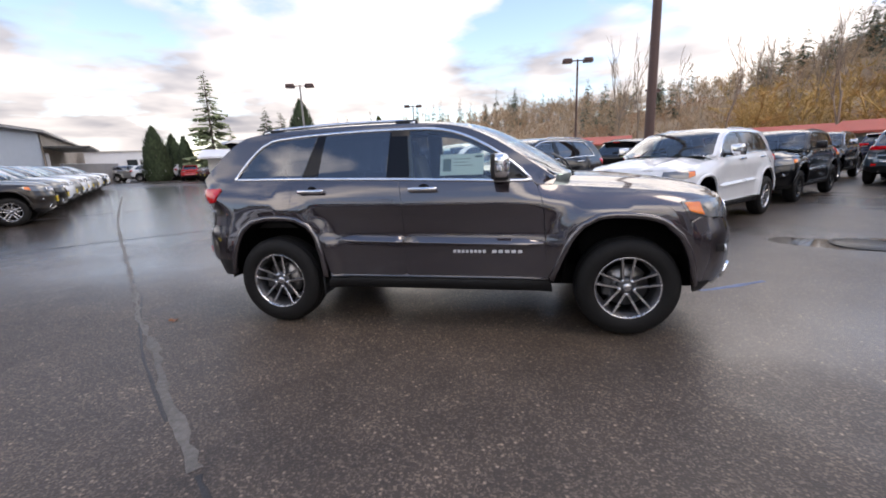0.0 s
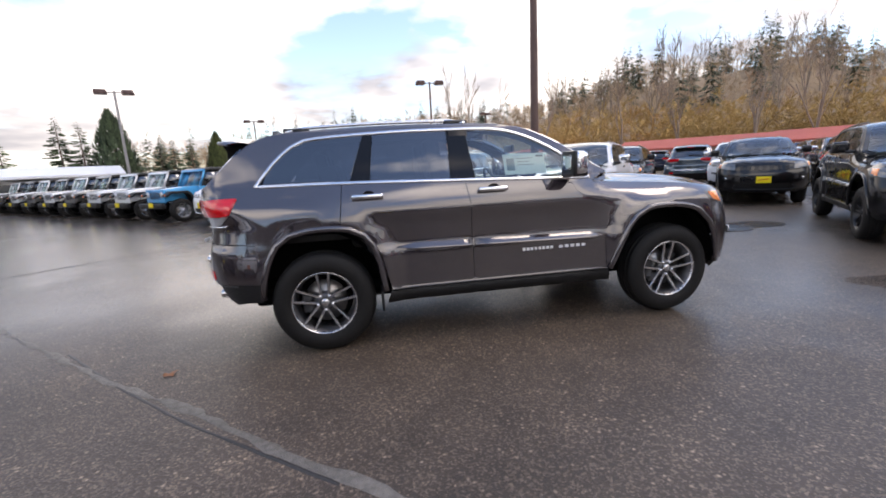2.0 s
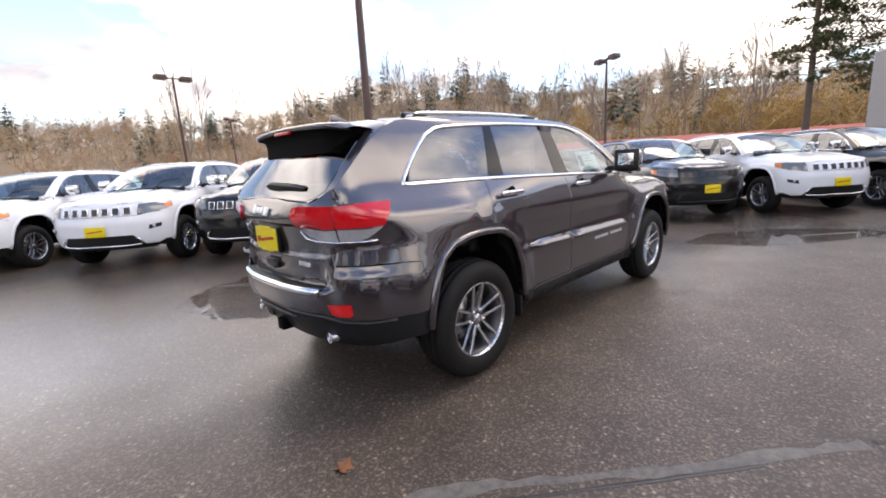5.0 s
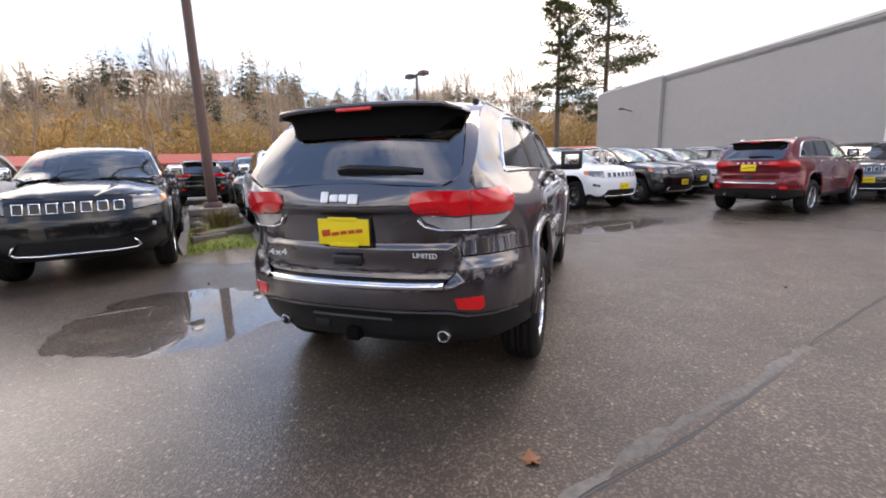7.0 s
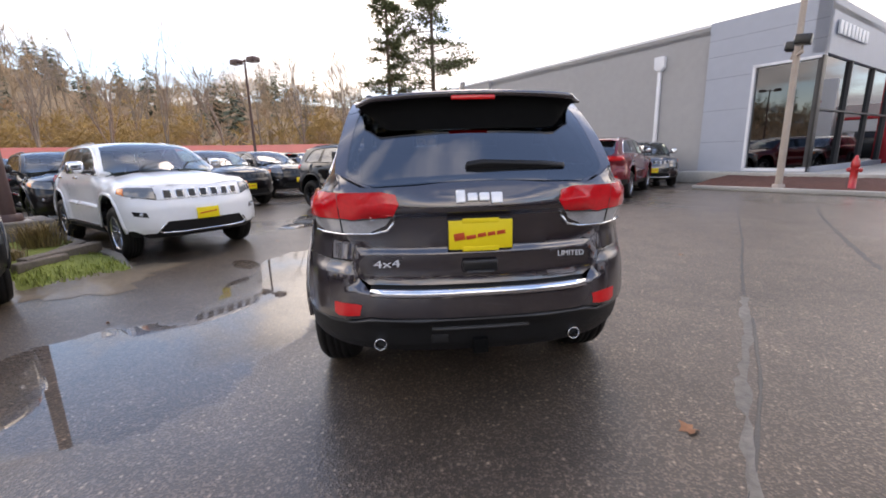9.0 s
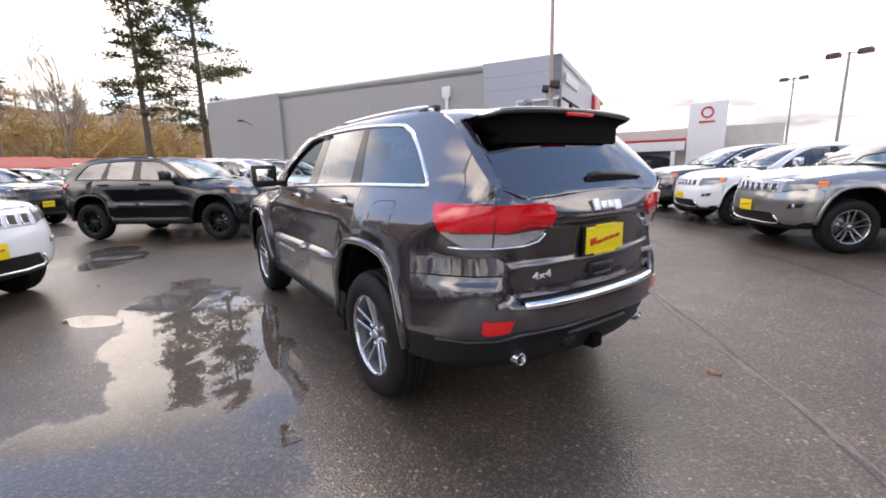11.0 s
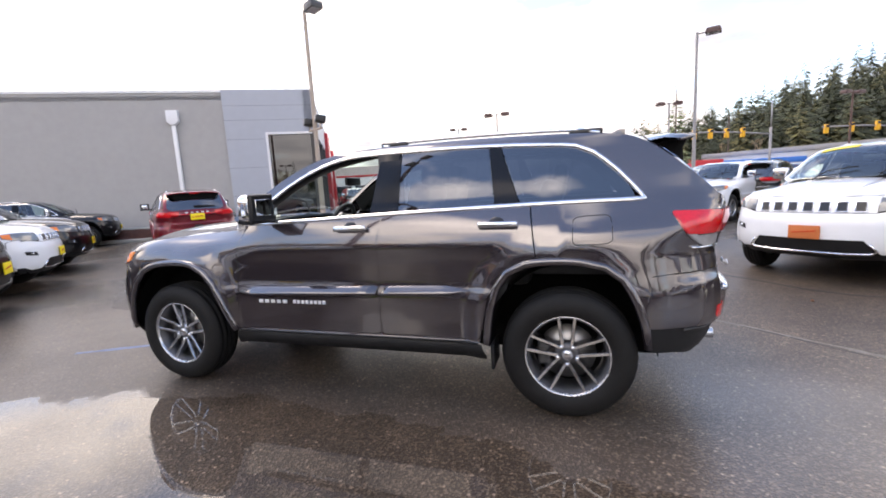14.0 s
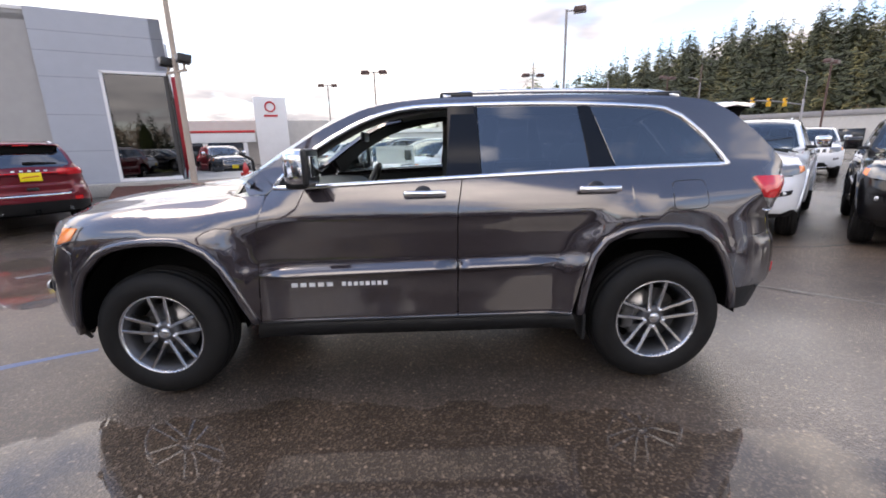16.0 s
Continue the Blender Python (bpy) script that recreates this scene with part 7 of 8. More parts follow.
def conifer_shape(seed, h=12.0, width=0.19, sprays=11, levels=26, droop=0.25, bare=0.08, gappy=0.15):
    """Trunk and whorls of drooping needle sprays. Returns trunk and needle arrays."""
    rnd = random.Random(seed)
    tv, tf, nv, nf = [], [], [], []
    cone_bar((0, 0, 0), (0, 0, h * 0.97), h * 0.016, h * 0.003, tv, tf, 6)
    for k in range(levels):
        t = bare + (1 - bare) * k / levels
        z = h * t
        reach = h * width * (1 - t) ** 0.85 * rnd.uniform(0.75, 1.15) + 0.02 * h
        for j in range(sprays):
            if rnd.random() < gappy:
                continue
            a = rnd.uniform(0, 6.283)
            r = reach * rnd.uniform(0.4, 1.18)
            dirx, diry = math.cos(a), math.sin(a)
            zz = z + rnd.uniform(-1.2, 1.2) * h / levels
            tip = (dirx * r, diry * r, zz - droop * r + rnd.uniform(-0.05, 0.1) * r)
            for s in range(3):
                u0, u1 = 0.15 + 0.28 * s, 0.55 + 0.2 * s
                wdt = r * (0.20 - 0.03 * s) * rnd.uniform(0.7, 1.3)
                p0 = np.array((tip[0] * u0, tip[1] * u0, zz + (tip[2] - zz) * u0 ** 1.3))
                p1 = np.array((tip[0] * u1, tip[1] * u1, zz + (tip[2] - zz) * u1 ** 1.3))
                side = np.array((-diry, dirx, 0)) * wdt
                sag = np.array((0, 0, -wdt * rnd.uniform(0.3, 0.9)))
                n = len(nv)
                nv += [p0, p1 + side + sag, p1 + np.array((dirx, diry, 0)) * wdt * 0.8, p1 - side + sag]
                nf += [(n, n + 1, n + 2), (n, n + 2, n + 3)]
    return np.array(tv), np.array(tf), np.array(nv), np.array(nf)


def bare_shape(seed, h=10.0, spread=0.5, twig=0.03, depth=4, twigs=5, lift=0.12, stem=0.33):
    """Leafless broadleaf tree: forking limbs and fine twigs."""
    rnd = random.Random(seed)
    v, f = [], []

    def limb(p, way, ln, r, d):
        q = p + way * ln
        if d <= 1:
            k = len(v)
            side = np.cross(way, (rnd.uniform(-1, 1), rnd.uniform(-1, 1), rnd.uniform(-1, 1)))
            side = side / (np.linalg.norm(side) + 1e-9) * twig
            v.extend([p - side, p + side, q])
            f.append((k, k + 1, k + 2))
            return
        cone_bar(p, q, r, r * 0.65, v, f, 3)
        for j in range(twigs if d == 2 else rnd.choice((2, 3, 3))):
            w = way + np.array([rnd.gauss(0, spread), rnd.gauss(0, spread), rnd.gauss(lift, spread * 0.6)])
            w /= np.linalg.norm(w)
            start = p + way * ln * rnd.uniform(0.35, 1.0)
            limb(start, w, ln * rnd.uniform(0.50, 0.85), r * 0.55, d - 1)

    limb(np.zeros(3), np.array([rnd.gauss(0, 0.05), rnd.gauss(0, 0.05), 1.0]), h * stem, h * 0.012, depth + 1)
    return np.array(v), np.array(f)


def plant(shapes, spots):
    """Joins turned and scaled copies of shapes. spots: x, y, z, scale, shape number, turn."""
    vs, fs, at = [], [], 0
    for x, y, z, s, k, a in spots:
        v, f = shapes[k]
        c, n = math.cos(a), math.sin(a)
        w = np.stack([(v[:, 0] * c - v[:, 1] * n) * s + x, (v[:, 0] * n + v[:, 1] * c) * s + y, v[:, 2] * s + z], 1)
        vs.append(w)
        fs.append(f + at)
        at += len(v)
    return np.concatenate(vs), np.concatenate(fs)


NEEDLE = material("conifer_needles", (0.20, 0.235, 0.12), 0.8, vary=0.3, scale=2, island=0.45)
NEEDLE_FAR = material("far_conifer_needles", (0.070, 0.078, 0.040), 0.85, vary=0.3, scale=0.5, island=0.5)
# lighter than the other far needles: distance haze is painted into this green
NEEDLE_HAZE = material("hill_conifer_needles", (0.085, 0.10, 0.060), 0.85, vary=0.3, scale=0.5, island=0.5)
# lighter olive copy of the far needles: lit crowns put into the colour
NEEDLE_LIT = material("olive_fir_needles", (0.155, 0.140, 0.055), 0.85, vary=0.3, scale=0.5, island=0.5)
PINE = material("pine_needles", (0.125, 0.15, 0.070), 0.8, vary=0.3, scale=2, island=0.45)
CYPRESS = material("cypress_foliage", (0.055, 0.080, 0.038), 0.85, vary=0.3, scale=3, island=0.45)
CYPRESS_LIGHT = material("light_cypress_foliage", (0.07, 0.085, 0.025), 0.85, vary=0.3, scale=3, island=0.4)
TRUNK = material("grey_brown_bark", (0.13, 0.10, 0.08), 0.9, vary=0.3, scale=3)
GREY_TRUNK = material("grey_bark", (0.27, 0.215, 0.165), 0.85, vary=0.25, scale=2)
TWIG = material("bare_brown_twigs", (0.42, 0.31, 0.20), 0.9, vary=0.2, scale=0.3, island=0.25)
TWIG_RED = material("bare_reddish_twigs", (0.43, 0.27, 0.16), 0.9, vary=0.2, scale=0.3, island=0.25)
TWIG_OCHRE = material("ochre_willow_twigs", (0.45, 0.30, 0.11), 0.85, vary=0.25, scale=0.3, island=0.35)
SLOPE = material("leaf_litter_slope", (0.26, 0.185, 0.11), 0.95, vary=0.35, scale=0.5, bump=0.5, bump_scale=2)
# shade between the firs is put into this dark slope colour
SHADED_SLOPE = material("dark_forest_floor", (0.035, 0.040, 0.022), 0.95, vary=0.35, scale=0.5)

# skyline: height of the tree tops by bearing, in degrees
SKY_NE = curve([(-12, 8.5), (0, 9.5), (8, 10.2), (20, 10.6), (28, 10.0), (34, 10.2), (40, 12.8), (46, 12.0), (53, 12.0), (58, 11.0), (65, 9.4), (77, 8.0), (86, 7.8), (96, 7.1), (104, 6.0), (112, 5.2), (125, 3.5)])
SKY_SW = curve([(-140, 12.0), (-128, 12.0), (-122, 11.2), (-115, 10.0), (-108, 7.6), (-103, 6.0), (-97, 4.6), (-90, 3.2), (-80, 2.2)])


def slope(name, bearings, near, far, sky, tree, mat, label):
    bm = bmesh.new()
    rows = []
    for a in bearings:
        crest = max(far * math.tan(radians(sky(a))) - tree, 1.0)
        row = []
        for k in range(9):
            t = k / 8
            d = near + (far - near) * t
            row.append(bm.verts.new((d * math.cos(radians(a)), d * math.sin(radians(a)), -0.2 + crest * ease(0, 1, t ** 0.9) + 0.6 * noise.noise((a * 0.2, t * 4, 0)))))
        row.append(bm.verts.new((1.5 * far * math.cos(radians(a)), 1.5 * far * math.sin(radians(a)), crest * 0.9)))
        rows.append(row)
    for one, two in zip(rows, rows[1:]):
        for j in range(9):
            bm.faces.new((one[j], one[j + 1], two[j + 1], two[j]))
    bmesh.ops.recalc_face_normals(bm, faces=bm.faces)
    if sum(f.normal.z for f in bm.faces) < 0:
        bmesh.ops.reverse_faces(bm, faces=bm.faces)
    return tagged(part(name, bm, mat), label, "hillside", kind="structure")


def slope_z(a, d, near, far, sky, tree):
    crest = max(far * math.tan(radians(sky(a))) - tree, 1.0)
    t = min(max((d - near) / (far - near), 0), 1)
    return -0.2 + crest * ease(0, 1, t ** 0.9)


slope("hillside_ne", np.arange(-14, 126, 2.5), 58, 150, SKY_NE, 9.0, SLOPE, "brown leaf-strewn hillside behind the lot")
slope("hillside_sw", np.arange(-146, -78, 2.5), 95, 190, SKY_SW, 14.0, SHADED_SLOPE, "forested hillside beyond the road, tree shade put into its colour")
wr = random.Random(77)
bares = [bare_shape(k, 10.0, 0.50 + 0.08 * (k % 3), 0.028, 4, 9) for k in range(7)]
willows = [bare_shape(60 + k, 12.0, 0.70, 0.030, 4, 14, 0.05, 0.25) for k in range(5)]
alders = [bare_shape(80 + k, 10.0, 0.26, 0.020, 4, 6, 0.25, 0.42) for k in range(5)]
conifers = [conifer_shape(100 + k, 10.0, 0.17 + 0.02 * (k % 4), 9, 20, 0.3, 0.06, 0.10) for k in range(6)]
firs = [conifer_shape(200 + k, 10.0, 0.23 + 0.02 * (k % 4), 10, 18, 0.35, 0.02, 0.06) for k in range(6)]


def scatter(n, a0, a1, d0, d1, s0, s1, kinds, near=58, far=150, sky=SKY_NE, tree=9.0, bias=1.0):
    out = []
    for _ in range(n):
        a, d = wr.uniform(a0, a1), d0 + (d1 - d0) * wr.random() ** bias
        out.append((d * math.cos(radians(a)), d * math.sin(radians(a)), slope_z(a, d, near, far, sky, tree) - 0.2, wr.uniform(s0, s1), wr.randrange(kinds), wr.uniform(0, 6.28)))
    return out


v, f = plant(bares, scatter(620, -12, 116, 62, 150, 0.6, 1.1, 7) + scatter(330, 10, 95, 95, 150, 0.7, 1.15, 7))
mesh_of("bare_woods", v, f, [TWIG], "leafless grey-brown woods on the hillside", "trees")
v, f = plant(bares, scatter(260, -12, 100, 60, 140, 0.5, 0.85, 7))
mesh_of("reddish_woods", v, f, [TWIG_RED], "leafless reddish thicket on the hillside", "trees")
v, f = plant(willows, [s for s in scatter(420, -2, 66, 54, 84, 0.75, 1.35, 5) if noise.noise((s[0] * 0.06, s[1] * 0.06, 3.0)) > -0.15])
mesh_of("willow_thicket", v, f, [TWIG_OCHRE], "ochre leafless willows at the foot of the hill", "trees")
v, f = plant(alders, scatter(46, 0, 80, 62, 120, 1.1, 1.7, 5))
mesh_of("pale_alders", v, f, [GREY_TRUNK], "tall pale bare trees above the woods", "trees")
cs = scatter(54, -12, 60, 112, 152, 0.6, 1.35, 6, bias=0.6) + scatter(90, 56, 118, 112, 152, 0.6, 1.3, 6, bias=0.6) + scatter(42, 12, 92, 76, 150, 0.7, 1.25, 6)
v, f = plant([(s[2], s[3]) for s in conifers], cs)
mesh_of("hill_conifers", v, f, [NEEDLE_HAZE], "dark conifers along the hill crest, haze put into their colour", "trees")
cs = scatter(460, -146, -98, 96, 190, 0.75, 1.75, 6, 95, 190, SKY_SW, 14.0) + scatter(70, -112, -82, 110, 190, 0.6, 1.0, 6, 95, 190, SKY_SW, 14.0)
v, f = plant([(s[2], s[3]) for s in firs], cs)
mesh_of("conifer_forest", v, f, [NEEDLE_FAR], "tall dark conifer forest beyond the road", "trees")
v, f = plant([(s[2], s[3]) for s in firs], scatter(200, -146, -98, 94, 175, 0.7, 1.45, 6, 95, 190, SKY_SW, 14.0))
mesh_of("olive_firs", v, f, [NEEDLE_LIT], "firs among the dark forest, lit olive tone painted in", "trees")
v, f = plant(bares, scatter(70, -140, -96, 92, 120, 0.6, 1.0, 7, 95, 190, SKY_SW, 14.0))
mesh_of("roadside_thicket", v, f, [TWIG], "bare brown trees at the forest edge", "trees")


def tree_at(name, x, y, shape, mats, label, scale=1.0, turn=0.0, z=0.0):
    t = thing(name, label, "tree", at=pose(x, y, z, 0, 0, turn))
    tv, tf, nv, nf = shape
    for nm, v, f, m in (("trunk", tv, tf, mats[0]), ("crown", nv, nf, mats[1])):
        me = bpy.data.meshes.new(nm)
        me.from_pydata((v * scale).tolist(), [], f.tolist())
        me.materials.append(m)
        ob = new(nm, me)
        ob.parent = t
    return t


def pine_shape(seed, h, bare=0.42, reach=0.17):
    """A tall pine: bare trunk, open irregular clumps of needles towards the top."""
    rnd = random.Random(seed)
    tv, tf, nv, nf = [], [], [], []
    cone_bar((0, 0, 0), (0, 0, h * 0.96), h * 0.014, h * 0.004, tv, tf, 7)
    for k in range(74):
        t = bare + (1 - bare) * rnd.random()
        z = h * t
        a = rnd.uniform(0, 6.283)
        r = h * reach * (1.25 - t) * rnd.uniform(0.4, 1.5) + 0.35
        tip = np.array((math.cos(a) * r, math.sin(a) * r, z + r * rnd.uniform(-0.1, 0.35)))
        cone_bar((0, 0, z), tip, 0.05, 0.02, tv, tf, 4)
        for _ in range(105):
            c = tip * np.array((1, 1, 0)) * rnd.uniform(0.45, 1.05) + np.array((rnd.gauss(0, 0.34), rnd.gauss(0, 0.34), z + (tip[2] - z) * rnd.uniform(0.5, 1.1) + rnd.gauss(0, 0.14)))
            n = len(nv)
            w = np.array((rnd.gauss(0, 1), rnd.gauss(0, 1), rnd.gauss(0.3, 0.6)))
            w = w / np.linalg.norm(w) * 0.26
            s = np.cross(w, (0.3, 0.2, 1.0)) * 0.5
            nv += [c - s * 0.6, c + s * 0.6, c + w + s * 0.3, c + w - s * 0.3]
            nf += [(n, n + 1, n + 2), (n, n + 2, n + 3)]
    return np.array(tv), np.array(tf), np.array(nv), np.array(nf)


def cypress_shape(seed, h, width):
    """A dense columnar evergreen built of many small upright sprays."""
    rnd = random.Random(seed)
    tv, tf, nv, nf = [], [], [], []
    cone_bar((0, 0, 0), (0, 0, h * 0.8), 0.14, 0.03, tv, tf, 6)
    for _ in range(2600):
        t = rnd.random() ** 1.15
        rr = width * (1 - t ** 2.8) ** 0.9 * (0.8 + 0.2 * min(t * 8, 1)) * rnd.uniform(0.62, 1.08)
        a = rnd.uniform(0, 6.283)
        rr *= 1 + 0.16 * math.sin(3 * a + seed) * math.sin(9 * t)
        c = np.array((math.cos(a) * rr, math.sin(a) * rr, h * t))
        up = np.array((math.cos(a) * 0.10, math.sin(a) * 0.10, 0.42)) * rnd.uniform(0.6, 1.3)
        s = np.array((-math.sin(a), math.cos(a), rnd.uniform(-0.3, 0.3))) * rnd.uniform(0.08, 0.17)
        n = len(nv)
        nv += [c - s, c + s, c + up]
        nf += [(n, n + 1, n + 2)]
    return np.array(tv), np.array(tf), np.array(nv), np.array(nf)


# spruce and cypresses past the end of the lot
tree_at("spruce", -31.2, 35.3, conifer_shape(7, 10.6, 0.25, 13, 34, 0.15, 0.05, 0.25), (TRUNK, NEEDLE), "tall open-branched spruce beyond the lot")
tree_at("spruce", -29.2, 35.5, conifer_shape(8, 5.2, 0.30, 9, 20, 0.2, 0.05, 0.2), (TRUNK, NEEDLE), "small spruce beside the tall one")
for k, (a, d, h, w, m) in enumerate(((134.3, 53, 4.3, 1.35, 0), (132.6, 55, 3.6, 1.05, 0), (131.4, 52, 3.2, 0.8, 0), (122.3, 47, 5.8, 1.7, 2), (120.6, 48, 5.6, 1.5, 2), (118.1, 44, 6.0, 1.6, 0), (108.5, 44, 4.2, 1.1, 1), (104.5, 46, 3.4, 1.3, 2), (114.0, 48, 4.4, 1.5, 2), (111.0, 50, 4.6, 1.6, 2), (116.2, 52, 4.2, 1.5, 2), (106.6, 52, 3.6, 1.4, 2), (112.6, 54, 4.8, 1.5, 2))):
    tree_at("cypress", d * math.cos(radians(a)), d * math.sin(radians(a)) - 4, cypress_shape(40 + k, h + 0.9, w) if m < 2 else conifer_shape(40 + k, h + 1.0, 0.27, 16, 24, 0.1, 0.03, 0.1), (TRUNK, CYPRESS_LIGHT if m == 1 else CYPRESS), "dense dark evergreen past the lot" if m != 1 else "dense light green columnar evergreen")
# two pines behind the showroom's end
tree_at("pine", 40.0, 1.7, pine_shape(3, 20.0, 0.30, 0.115), (TRUNK, PINE), "tall slender open pine behind the showroom")
tree_at("pine", 40.0, -2.6, pine_shape(4, 21.5, 0.22, 0.15), (TRUNK, PINE), "tall dense pine behind the showroom")
tree_at("spruce", -14.0, -58.0, conifer_shape(12, 12.5, 0.2, 8, 26, 0.2, 0.1, 0.35), (TRUNK, NEEDLE), "lone thin spruce across the road")
for k, (a, d, h) in enumerate(((55.5, 44, 13), (49.0, 52, 13), (36.0, 44, 13), (66.0, 48, 11), (41.5, 50, 14), (30.0, 50, 14), (19.5, 52, 13), (14.5, 46, 12), (24.0, 46, 13), (9.0, 54, 12))):
    v, f = bare_shape(300 + k, h, 0.24, 0.013, 5, 5, 0.22, 0.40)
    mesh_of("bare_tree", v + np.array((d * math.cos(radians(a)), d * math.sin(radians(a)), 0)), f, [GREY_TRUNK], "slender leafless tree with grey bark", "tree", kind="thing")

# low buildings with red roofs at the foot of the hill
RED_ROOF = material("red_tile_roof", (0.42, 0.085, 0.055), 0.7, vary=0.15, scale=3, bump=0.3, bump_scale=12)
CREAM = material("cream_render", (0.45, 0.38, 0.27), 0.8, vary=0.12, scale=2)
DARK_PANE = material("dark_window_pane", (0.03, 0.035, 0.04), 0.1, vary=0.1)


def low_house(x, y, az, ln, dp, h, label, roof=RED_ROOF, wall=CREAM, rise=1.3):
    hs = thing("low_building", label, "building", at=pose(x, y, 0, 0, 0, az))
    part("wall", box((ln, dp, h), (0, 0, h / 2)), wall, hs, smooth=False)
    part("roof", prism([(-dp / 2 - 0.7, h - 0.05), (-dp / 2 - 0.7, h + 0.1), (-0.4, h + rise), (0.4, h + rise), (dp / 2 + 0.7, h + 0.1), (dp / 2 + 0.7, h - 0.05)], -ln / 2 - 0.6, ln / 2 + 0.6, "x"), roof, hs, smooth=False)
    n = int(ln / 3)
    for k in range(n):
        wdw = part("window", box((1.5, 0.08, 1.2), (-ln / 2 + (k + 0.5) * ln / n, -dp / 2 - 0.03, h * 0.52), 0.01), DARK_PANE, hs)
        part("window_frame", box((1.7, 0.06, 0.10), (-ln / 2 + (k + 0.5) * ln / n, -dp / 2 - 0.04, h * 0.52 - 0.66), 0.01), WHITE_METAL, wdw)
    return hs


for a, d, ln, az in ((59, 47, 15, -31), (45, 43, 14, -45), (32, 41, 9, -58), (20, 42, 12, -70), (4.5, 46, 16, -84), (80, 50, 6, -10), (70, 52, 6, -20)):
    low_house(d * math.cos(radians(a)), d * math.sin(radians(a)), az, ln, 7.0, 1.9, "low cream building with a red tiled roof", rise=0.95)

# sheds past the long row
SHED = material("pale_blue_grey_cladding", (0.42, 0.47, 0.53), 0.55, vary=0.06, scale=1)
PALE = material("pale_shed_wall", (0.55, 0.53, 0.50), 0.7, vary=0.1, scale=1)
TAN = material("weathered_tan_cladding", (0.34, 0.29, 0.24), 0.8, vary=0.25, scale=1.2)
p1, p2, p0 = Vector((-38.2, 24.0)), Vector((-73.4, 56.9)), Vector((-30.6, 12.2))
side = Vector((0.683, 0.730))
yard = thing("industrial_shed", "pale blue-grey industrial shed with a tan long side", "building")
part("wall", prism([tuple(p) for p in (p0, p1, p2, p2 + p0 - p1)], 0, 4.55, "z"), SHED, yard, smooth=False)
part("roof", prism([tuple(p) for p in (p0 + side * 0.5, p1 + side * 0.5, p2 + side * 0.5, p2 + p0 - p1)], 4.55, 4.75, "z"), GREY_POST, yard, smooth=False)
part("side_cladding", prism([tuple(p) for p in (p1 + side * 0.02 - (p1 - p2) * 0.02, p2 + side * 0.02, p2 + side * 0.12, p1 + side * 0.12 - (p1 - p2) * 0.02)], 0, 4.5, "z"), TAN, yard, smooth=False)
q1, q2 = p1.lerp(p2, 0.02), p1.lerp(p2, 0.30)
part("lean_to_roof", prism([tuple(p) for p in (q1 + side * 0.15, q2 + side * 0.15, q2 + side * 3.2, q1 + side * 3.2)], 3.35, 3.5, "z"), GREY_PLASTIC, yard, smooth=False)
part("bay_opening", prism([tuple(p) for p in (q1 + side * 0.13, p1.lerp(p2, 0.06) + side * 0.13, p1.lerp(p2, 0.06) + side * 0.18, q1 + side * 0.18)], 0, 3.0, "z"), DARK_PANE, yard, smooth=False)
fence = thing("yard_wall", "long low grey panel wall before the shed", "wall")
part("panel_run", prism([(-39.0, 26.2), (-44.0, 35.8), (-44.2, 35.7), (-39.2, 26.1)], 0, 2.0, "z"), GREY_POST, fence, smooth=False)
part("capping", prism([(-38.95, 26.2), (-43.95, 35.85), (-44.25, 35.7), (-39.25, 26.05)], 2.0, 2.06, "z"), COPING, fence, smooth=False)
long_hall = thing("long_building", "white flat-roofed building at the end of the lane", "building")
part("wall", prism([(-57.5, 43.2), (-52.4, 48.8), (-57.4, 54.0), (-62.5, 48.4)], 0, 3.7, "z"), WHITE_METAL, long_hall, smooth=False)
part("roof", prism([(-57.4, 43.0), (-52.2, 48.8), (-57.4, 54.2), (-62.6, 48.4)], 3.7, 3.85, "z"), PALE, long_hall, smooth=False)
part("doorway", prism([(-54.4, 46.5), (-53.6, 47.4), (-53.55, 47.35), (-54.35, 46.45)], 0, 2.6, "z"), DARK_PANE, long_hall, smooth=False)
low_house(-22.7, 29.9, 32, 7, 5, 2.0, "long low shed with a pale metal roof", roof=WHITE_METAL, wall=PALE, rise=0.7)

# the neighbouring dealer: white front with red band
dealer = thing("dealership", "white low dealership with a red band and tower sign", "building", at=pose(28.7, -37.5, 0, 0, 0, 20))
part("wall", box((46, 10, 4.4), (4, -6, 2.2)), PALE, dealer, smooth=False)
part("canopy_band", box((17, 0.8, 0.2), (-3, 0, 3.3), 0.03), RED_PANEL, dealer)
part("canopy_wall", box((17, 0.5, 0.9), (-3, 0.05, 2.7), 0.03), COPING, dealer)
for k in range(5):
    part("canopy_post", box((0.4, 0.4, 2.4), (-10.5 + 3.6 * k, 0.0, 1.2), 0.02), COPING, dealer)
part("showroom_glass", box((15, 0.2, 2.3), (-3, -0.9, 1.15)), DARK_PANE, dealer)
tower = part("tower_sign", box((3.0, 1.0, 6.5), (-13.2, 0.4, 3.25), 0.05), COPING, dealer, "white tower sign")
part("tower_emblem", lathe([(0.38, -0.03), (0.52, -0.03), (0.52, 0.03), (0.38, 0.03), (0.38, -0.03)], 24, "y", (-13.2, 0.95, 5.6)), RED_PANEL, tower, "plain red ring")
part("tower_bar", box((1.3, 0.05, 0.18), (-13.2, 0.93, 4.75), 0.01), RED_PANEL, tower)
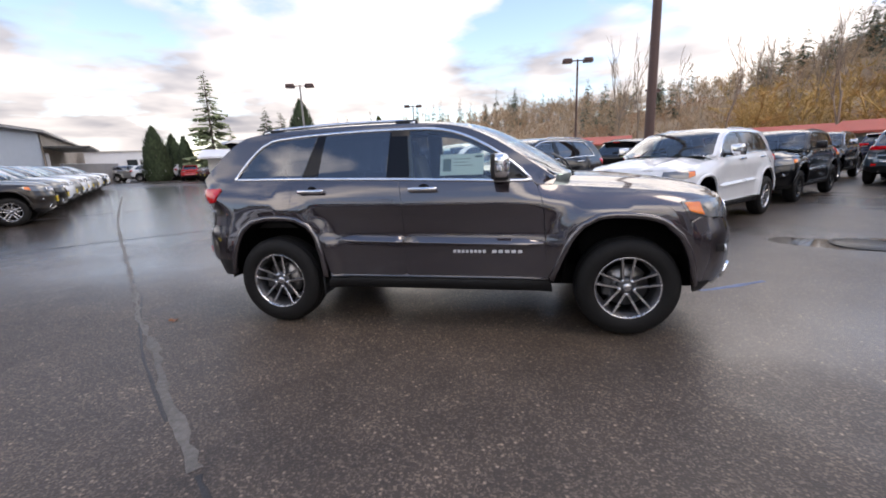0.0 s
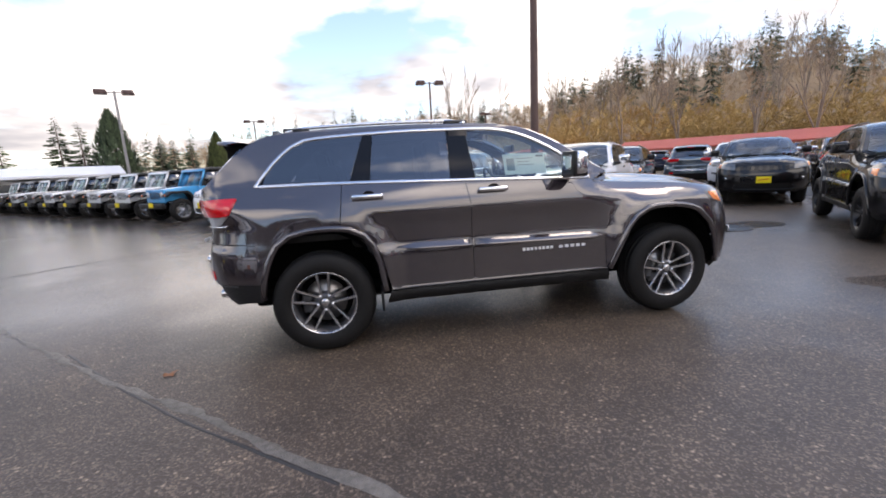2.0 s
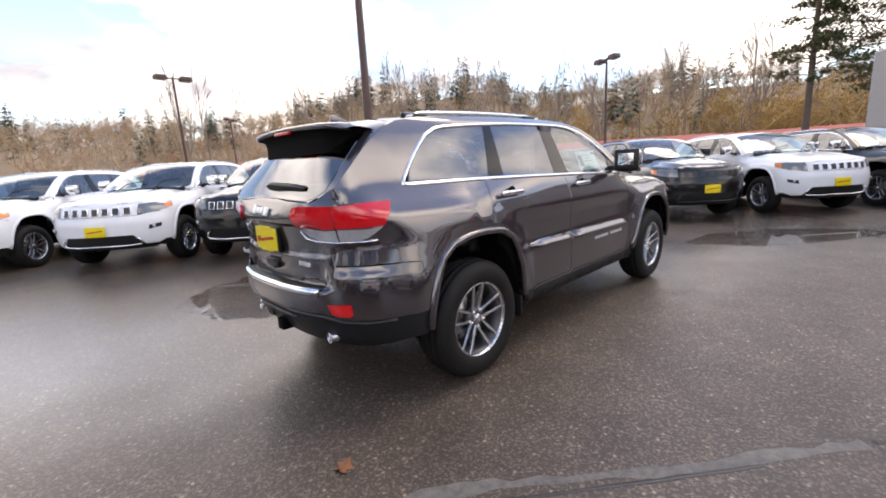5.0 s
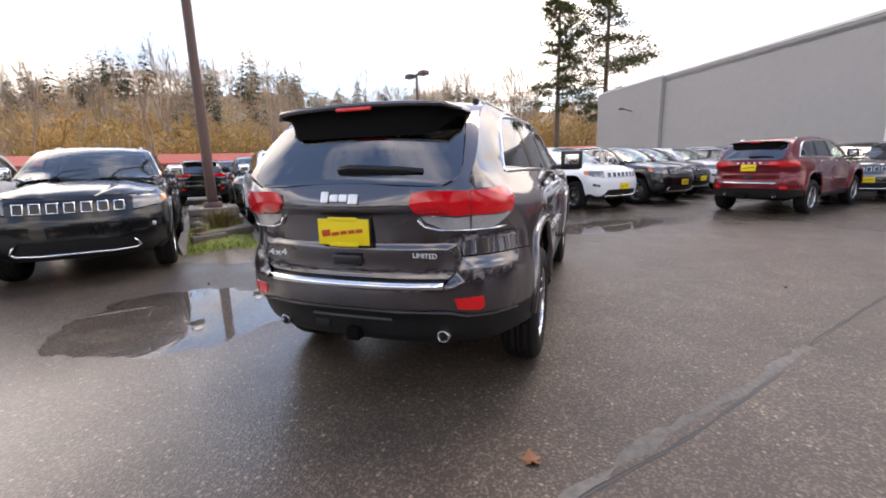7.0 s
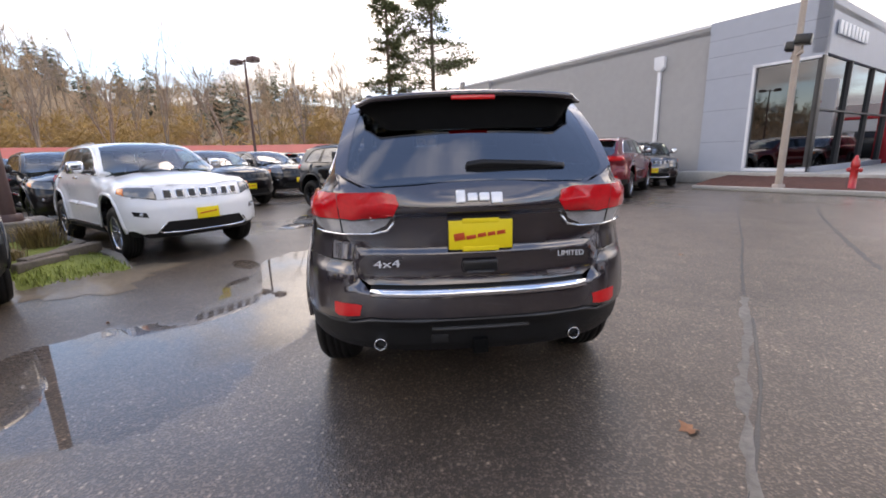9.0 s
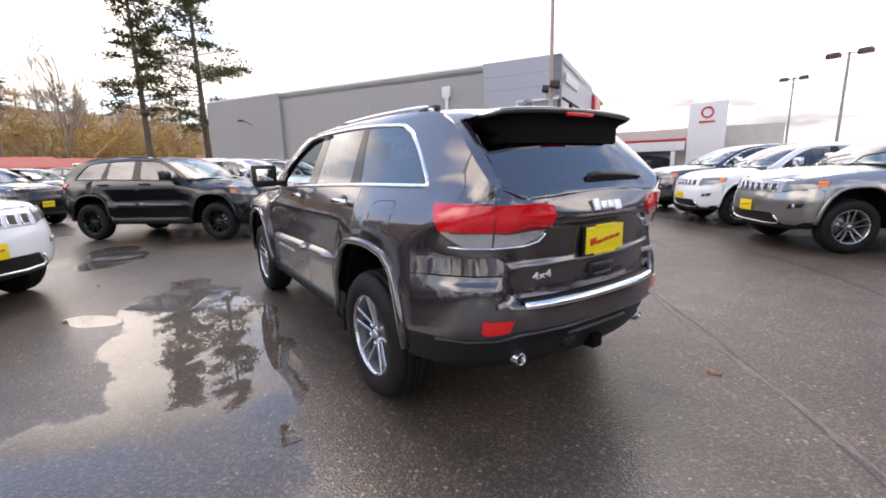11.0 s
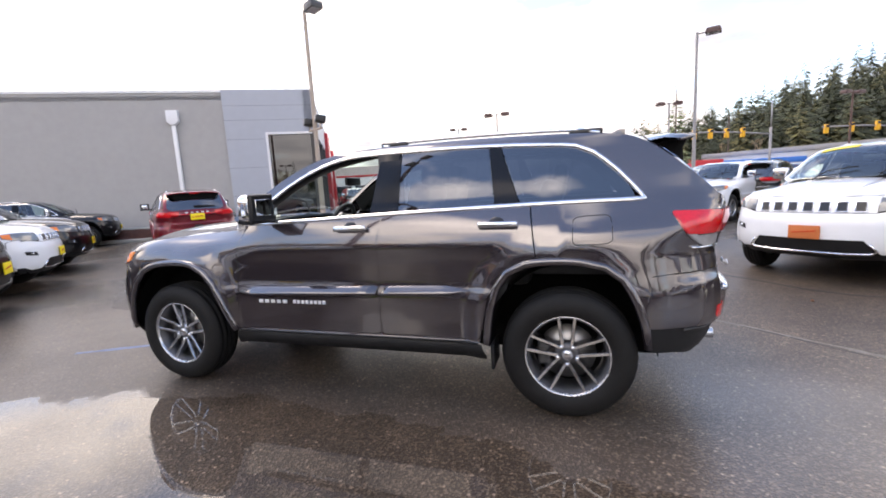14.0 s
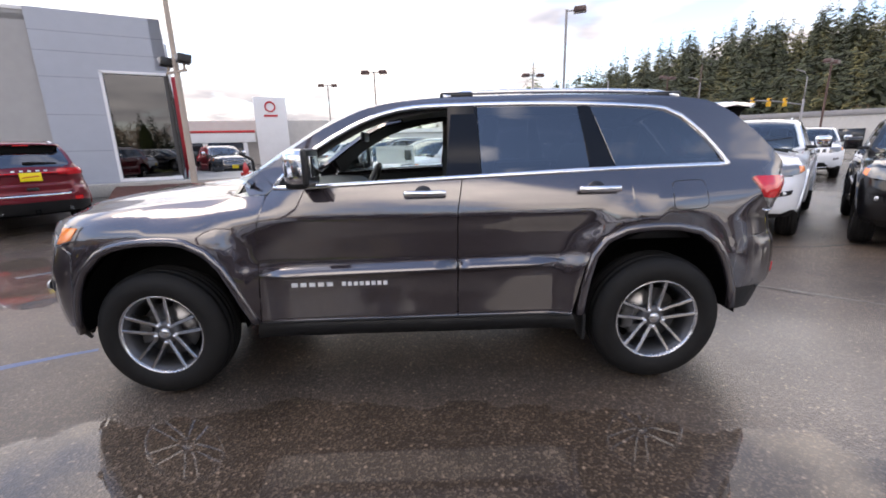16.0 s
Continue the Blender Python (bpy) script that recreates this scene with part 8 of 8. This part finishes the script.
# red totems beyond the showroom's glazed front
for k, (d, w, h) in enumerate(((11.2, 3.0, 5.5), (20.0, 2.4, 5.2))):
    p = C - OUT * d + ALONG * 0.1
    tt = thing("red_totem", "tall bright red entrance panel", "sign", "red totems", at=pose(p.x, p.y, 0, 0, 0, math.degrees(math.atan2(-ALONG.y, -ALONG.x))))
    part("slab", box((0.6, w, h), (0, 0, h / 2), 0.03), RED_PANEL, tt)
    part("white_bar", box((0.03, w * 0.45, 1.6), (0.31, 0, h * 0.62), 0.01), WHITE_METAL, tt)
back_wall = C - OUT * 10.6
wall_run("wall_neighbour", back_wall + ALONG * 0.6, back_wall - OUT * 9 + ALONG * 0.6, 0.3, 0.0, 4.6, WALL, "grey block beyond the red panels")

# road side: blue shop front, mall, signals, masts and wires
BLUE_BAND = material("bright_blue_fascia", (0.03, 0.17, 0.55), 0.5, vary=0.06)
YELLOW = material("signal_yellow", (0.80, 0.42, 0.02), 0.5, vary=0.06)
shop = thing("shop", "white roadside shop with blue and red fascia", "building", at=pose(-34.0, -85.0, 0, 0, 0, 8))
part("wall", box((26, 8, 2.6), (0, 0, 1.3)), WHITE_METAL, shop, smooth=False)
part("blue_fascia", box((26.4, 8.4, 0.9), (0, 0, 3.0), 0.05), BLUE_BAND, shop)
part("red_fascia", box((5.0, 8.5, 1.1), (11.5, 0.05, 3.2), 0.05), RED_PANEL, shop)
mall = thing("mall", "long grey-white roadside mall with parked cars", "building", at=pose(-58.0, -71.0, 0, 0, 0, -39))
part("wall", box((76, 9, 4.4), (0, 0, 2.2)), PALE, mall, smooth=False)
part("parapet", box((76.4, 9.4, 0.8), (0, 0, 4.7), 0.05), GREY_POST, mall)
for k in range(18):
    part("shop_window", box((3.0, 0.1, 1.9), (-34 + 4 * k, 4.55, 1.4)), DARK_PANE, mall)
hall = thing("white_hall", "low white hall across the junction", "building", at=pose(-6.0, -92.0, 0, 0, 0, 0))
part("wall", box((30, 10, 4.2), (0, 0, 2.1)), WHITE_METAL, hall, smooth=False)
part("roof", prism([(-5.4, 4.2), (0, 5.2), (5.4, 4.2)], -15.3, 15.3, "x"), PALE, hall, smooth=False)


def signal_mast(x, y, az, reach, heads):
    ms = thing("signal_mast", "grey traffic signal mast with yellow heads", "traffic light", "signals", at=pose(x, y, 0, 0, 0, az))
    part("post", tube([(0, 0, 0), (0, 0, 6.0)], 0.13, 10), GREY_POST, ms)
    part("arm", tube([(0, 0, 5.3), (reach * 0.5, 0, 5.7), (reach, 0, 5.85)], 0.08, 8), GREY_POST, ms)
    part("lamp_arm", tube([(0, 0, 6.0), (0, 0, 8.6), (0.6, 0, 9.2), (1.8, 0, 9.4)], 0.07, 8), GREY_POST, ms)
    for k in range(heads):
        hd = part("signal_head", box((0.36, 0.34, 1.0), (reach * (0.35 + 0.6 * k / max(heads - 1, 1)), 0, 5.6), 0.04), YELLOW, ms, "yellow signal head")
        part("visor", box((0.26, 0.20, 0.24), (reach * (0.35 + 0.6 * k / max(heads - 1, 1)), 0.25, 5.9), 0.03), SATIN_BLACK, hd)
    return ms


signal_mast(-22.0, -52.0, 20, 9.0, 4)
signal_mast(-36.0, -56.0, 5, 8.0, 3)
signal_mast(-47.0, -52.0, 10, 8.0, 3)
WOOD_POLE = material("utility_pole_wood", (0.10, 0.075, 0.06), 0.9, vary=0.25, scale=4)
poles = []
for x, y, h in ((-75.0, -28.0, 13.0), (-58.0, -46.0, 12.5), (-42.0, -66.0, 12.5), (-30.0, -92.0, 12.0)):
    up = thing("utility_pole", "dark wooden utility pole with crossarm", "utility pole", "utility poles", at=pose(x, y, 0, 0, 0, 70))
    part("pole", tube([(0, 0, 0), (0, 0, h)], 0.17, 10, taper=0.11), WOOD_POLE, up)
    part("crossarm", box((2.2, 0.12, 0.12), (0, 0, h - 0.8), 0.01), WOOD_POLE, up)
    poles.append((x, y, h))
for k in range(3):
    wire = thing("overhead_wire", "thin dark overhead wire", "wire", "overhead wires")
    bm = bmesh.new()
    for (x0, y0, h0), (x1, y1, h1) in zip(poles, poles[1:]):
        pts = [(x0 + (x1 - x0) * t, y0 + (y1 - y0) * t, (h0 - 0.7 - 1.5 * k) * (1 - t) + (h1 - 0.7 - 1.5 * k) * t - 3.2 * t * (1 - t)) for t in np.linspace(0, 1, 12)]
        tube(pts, 0.03, 4, bm)
    part("cable", bm, UNDER, wire)
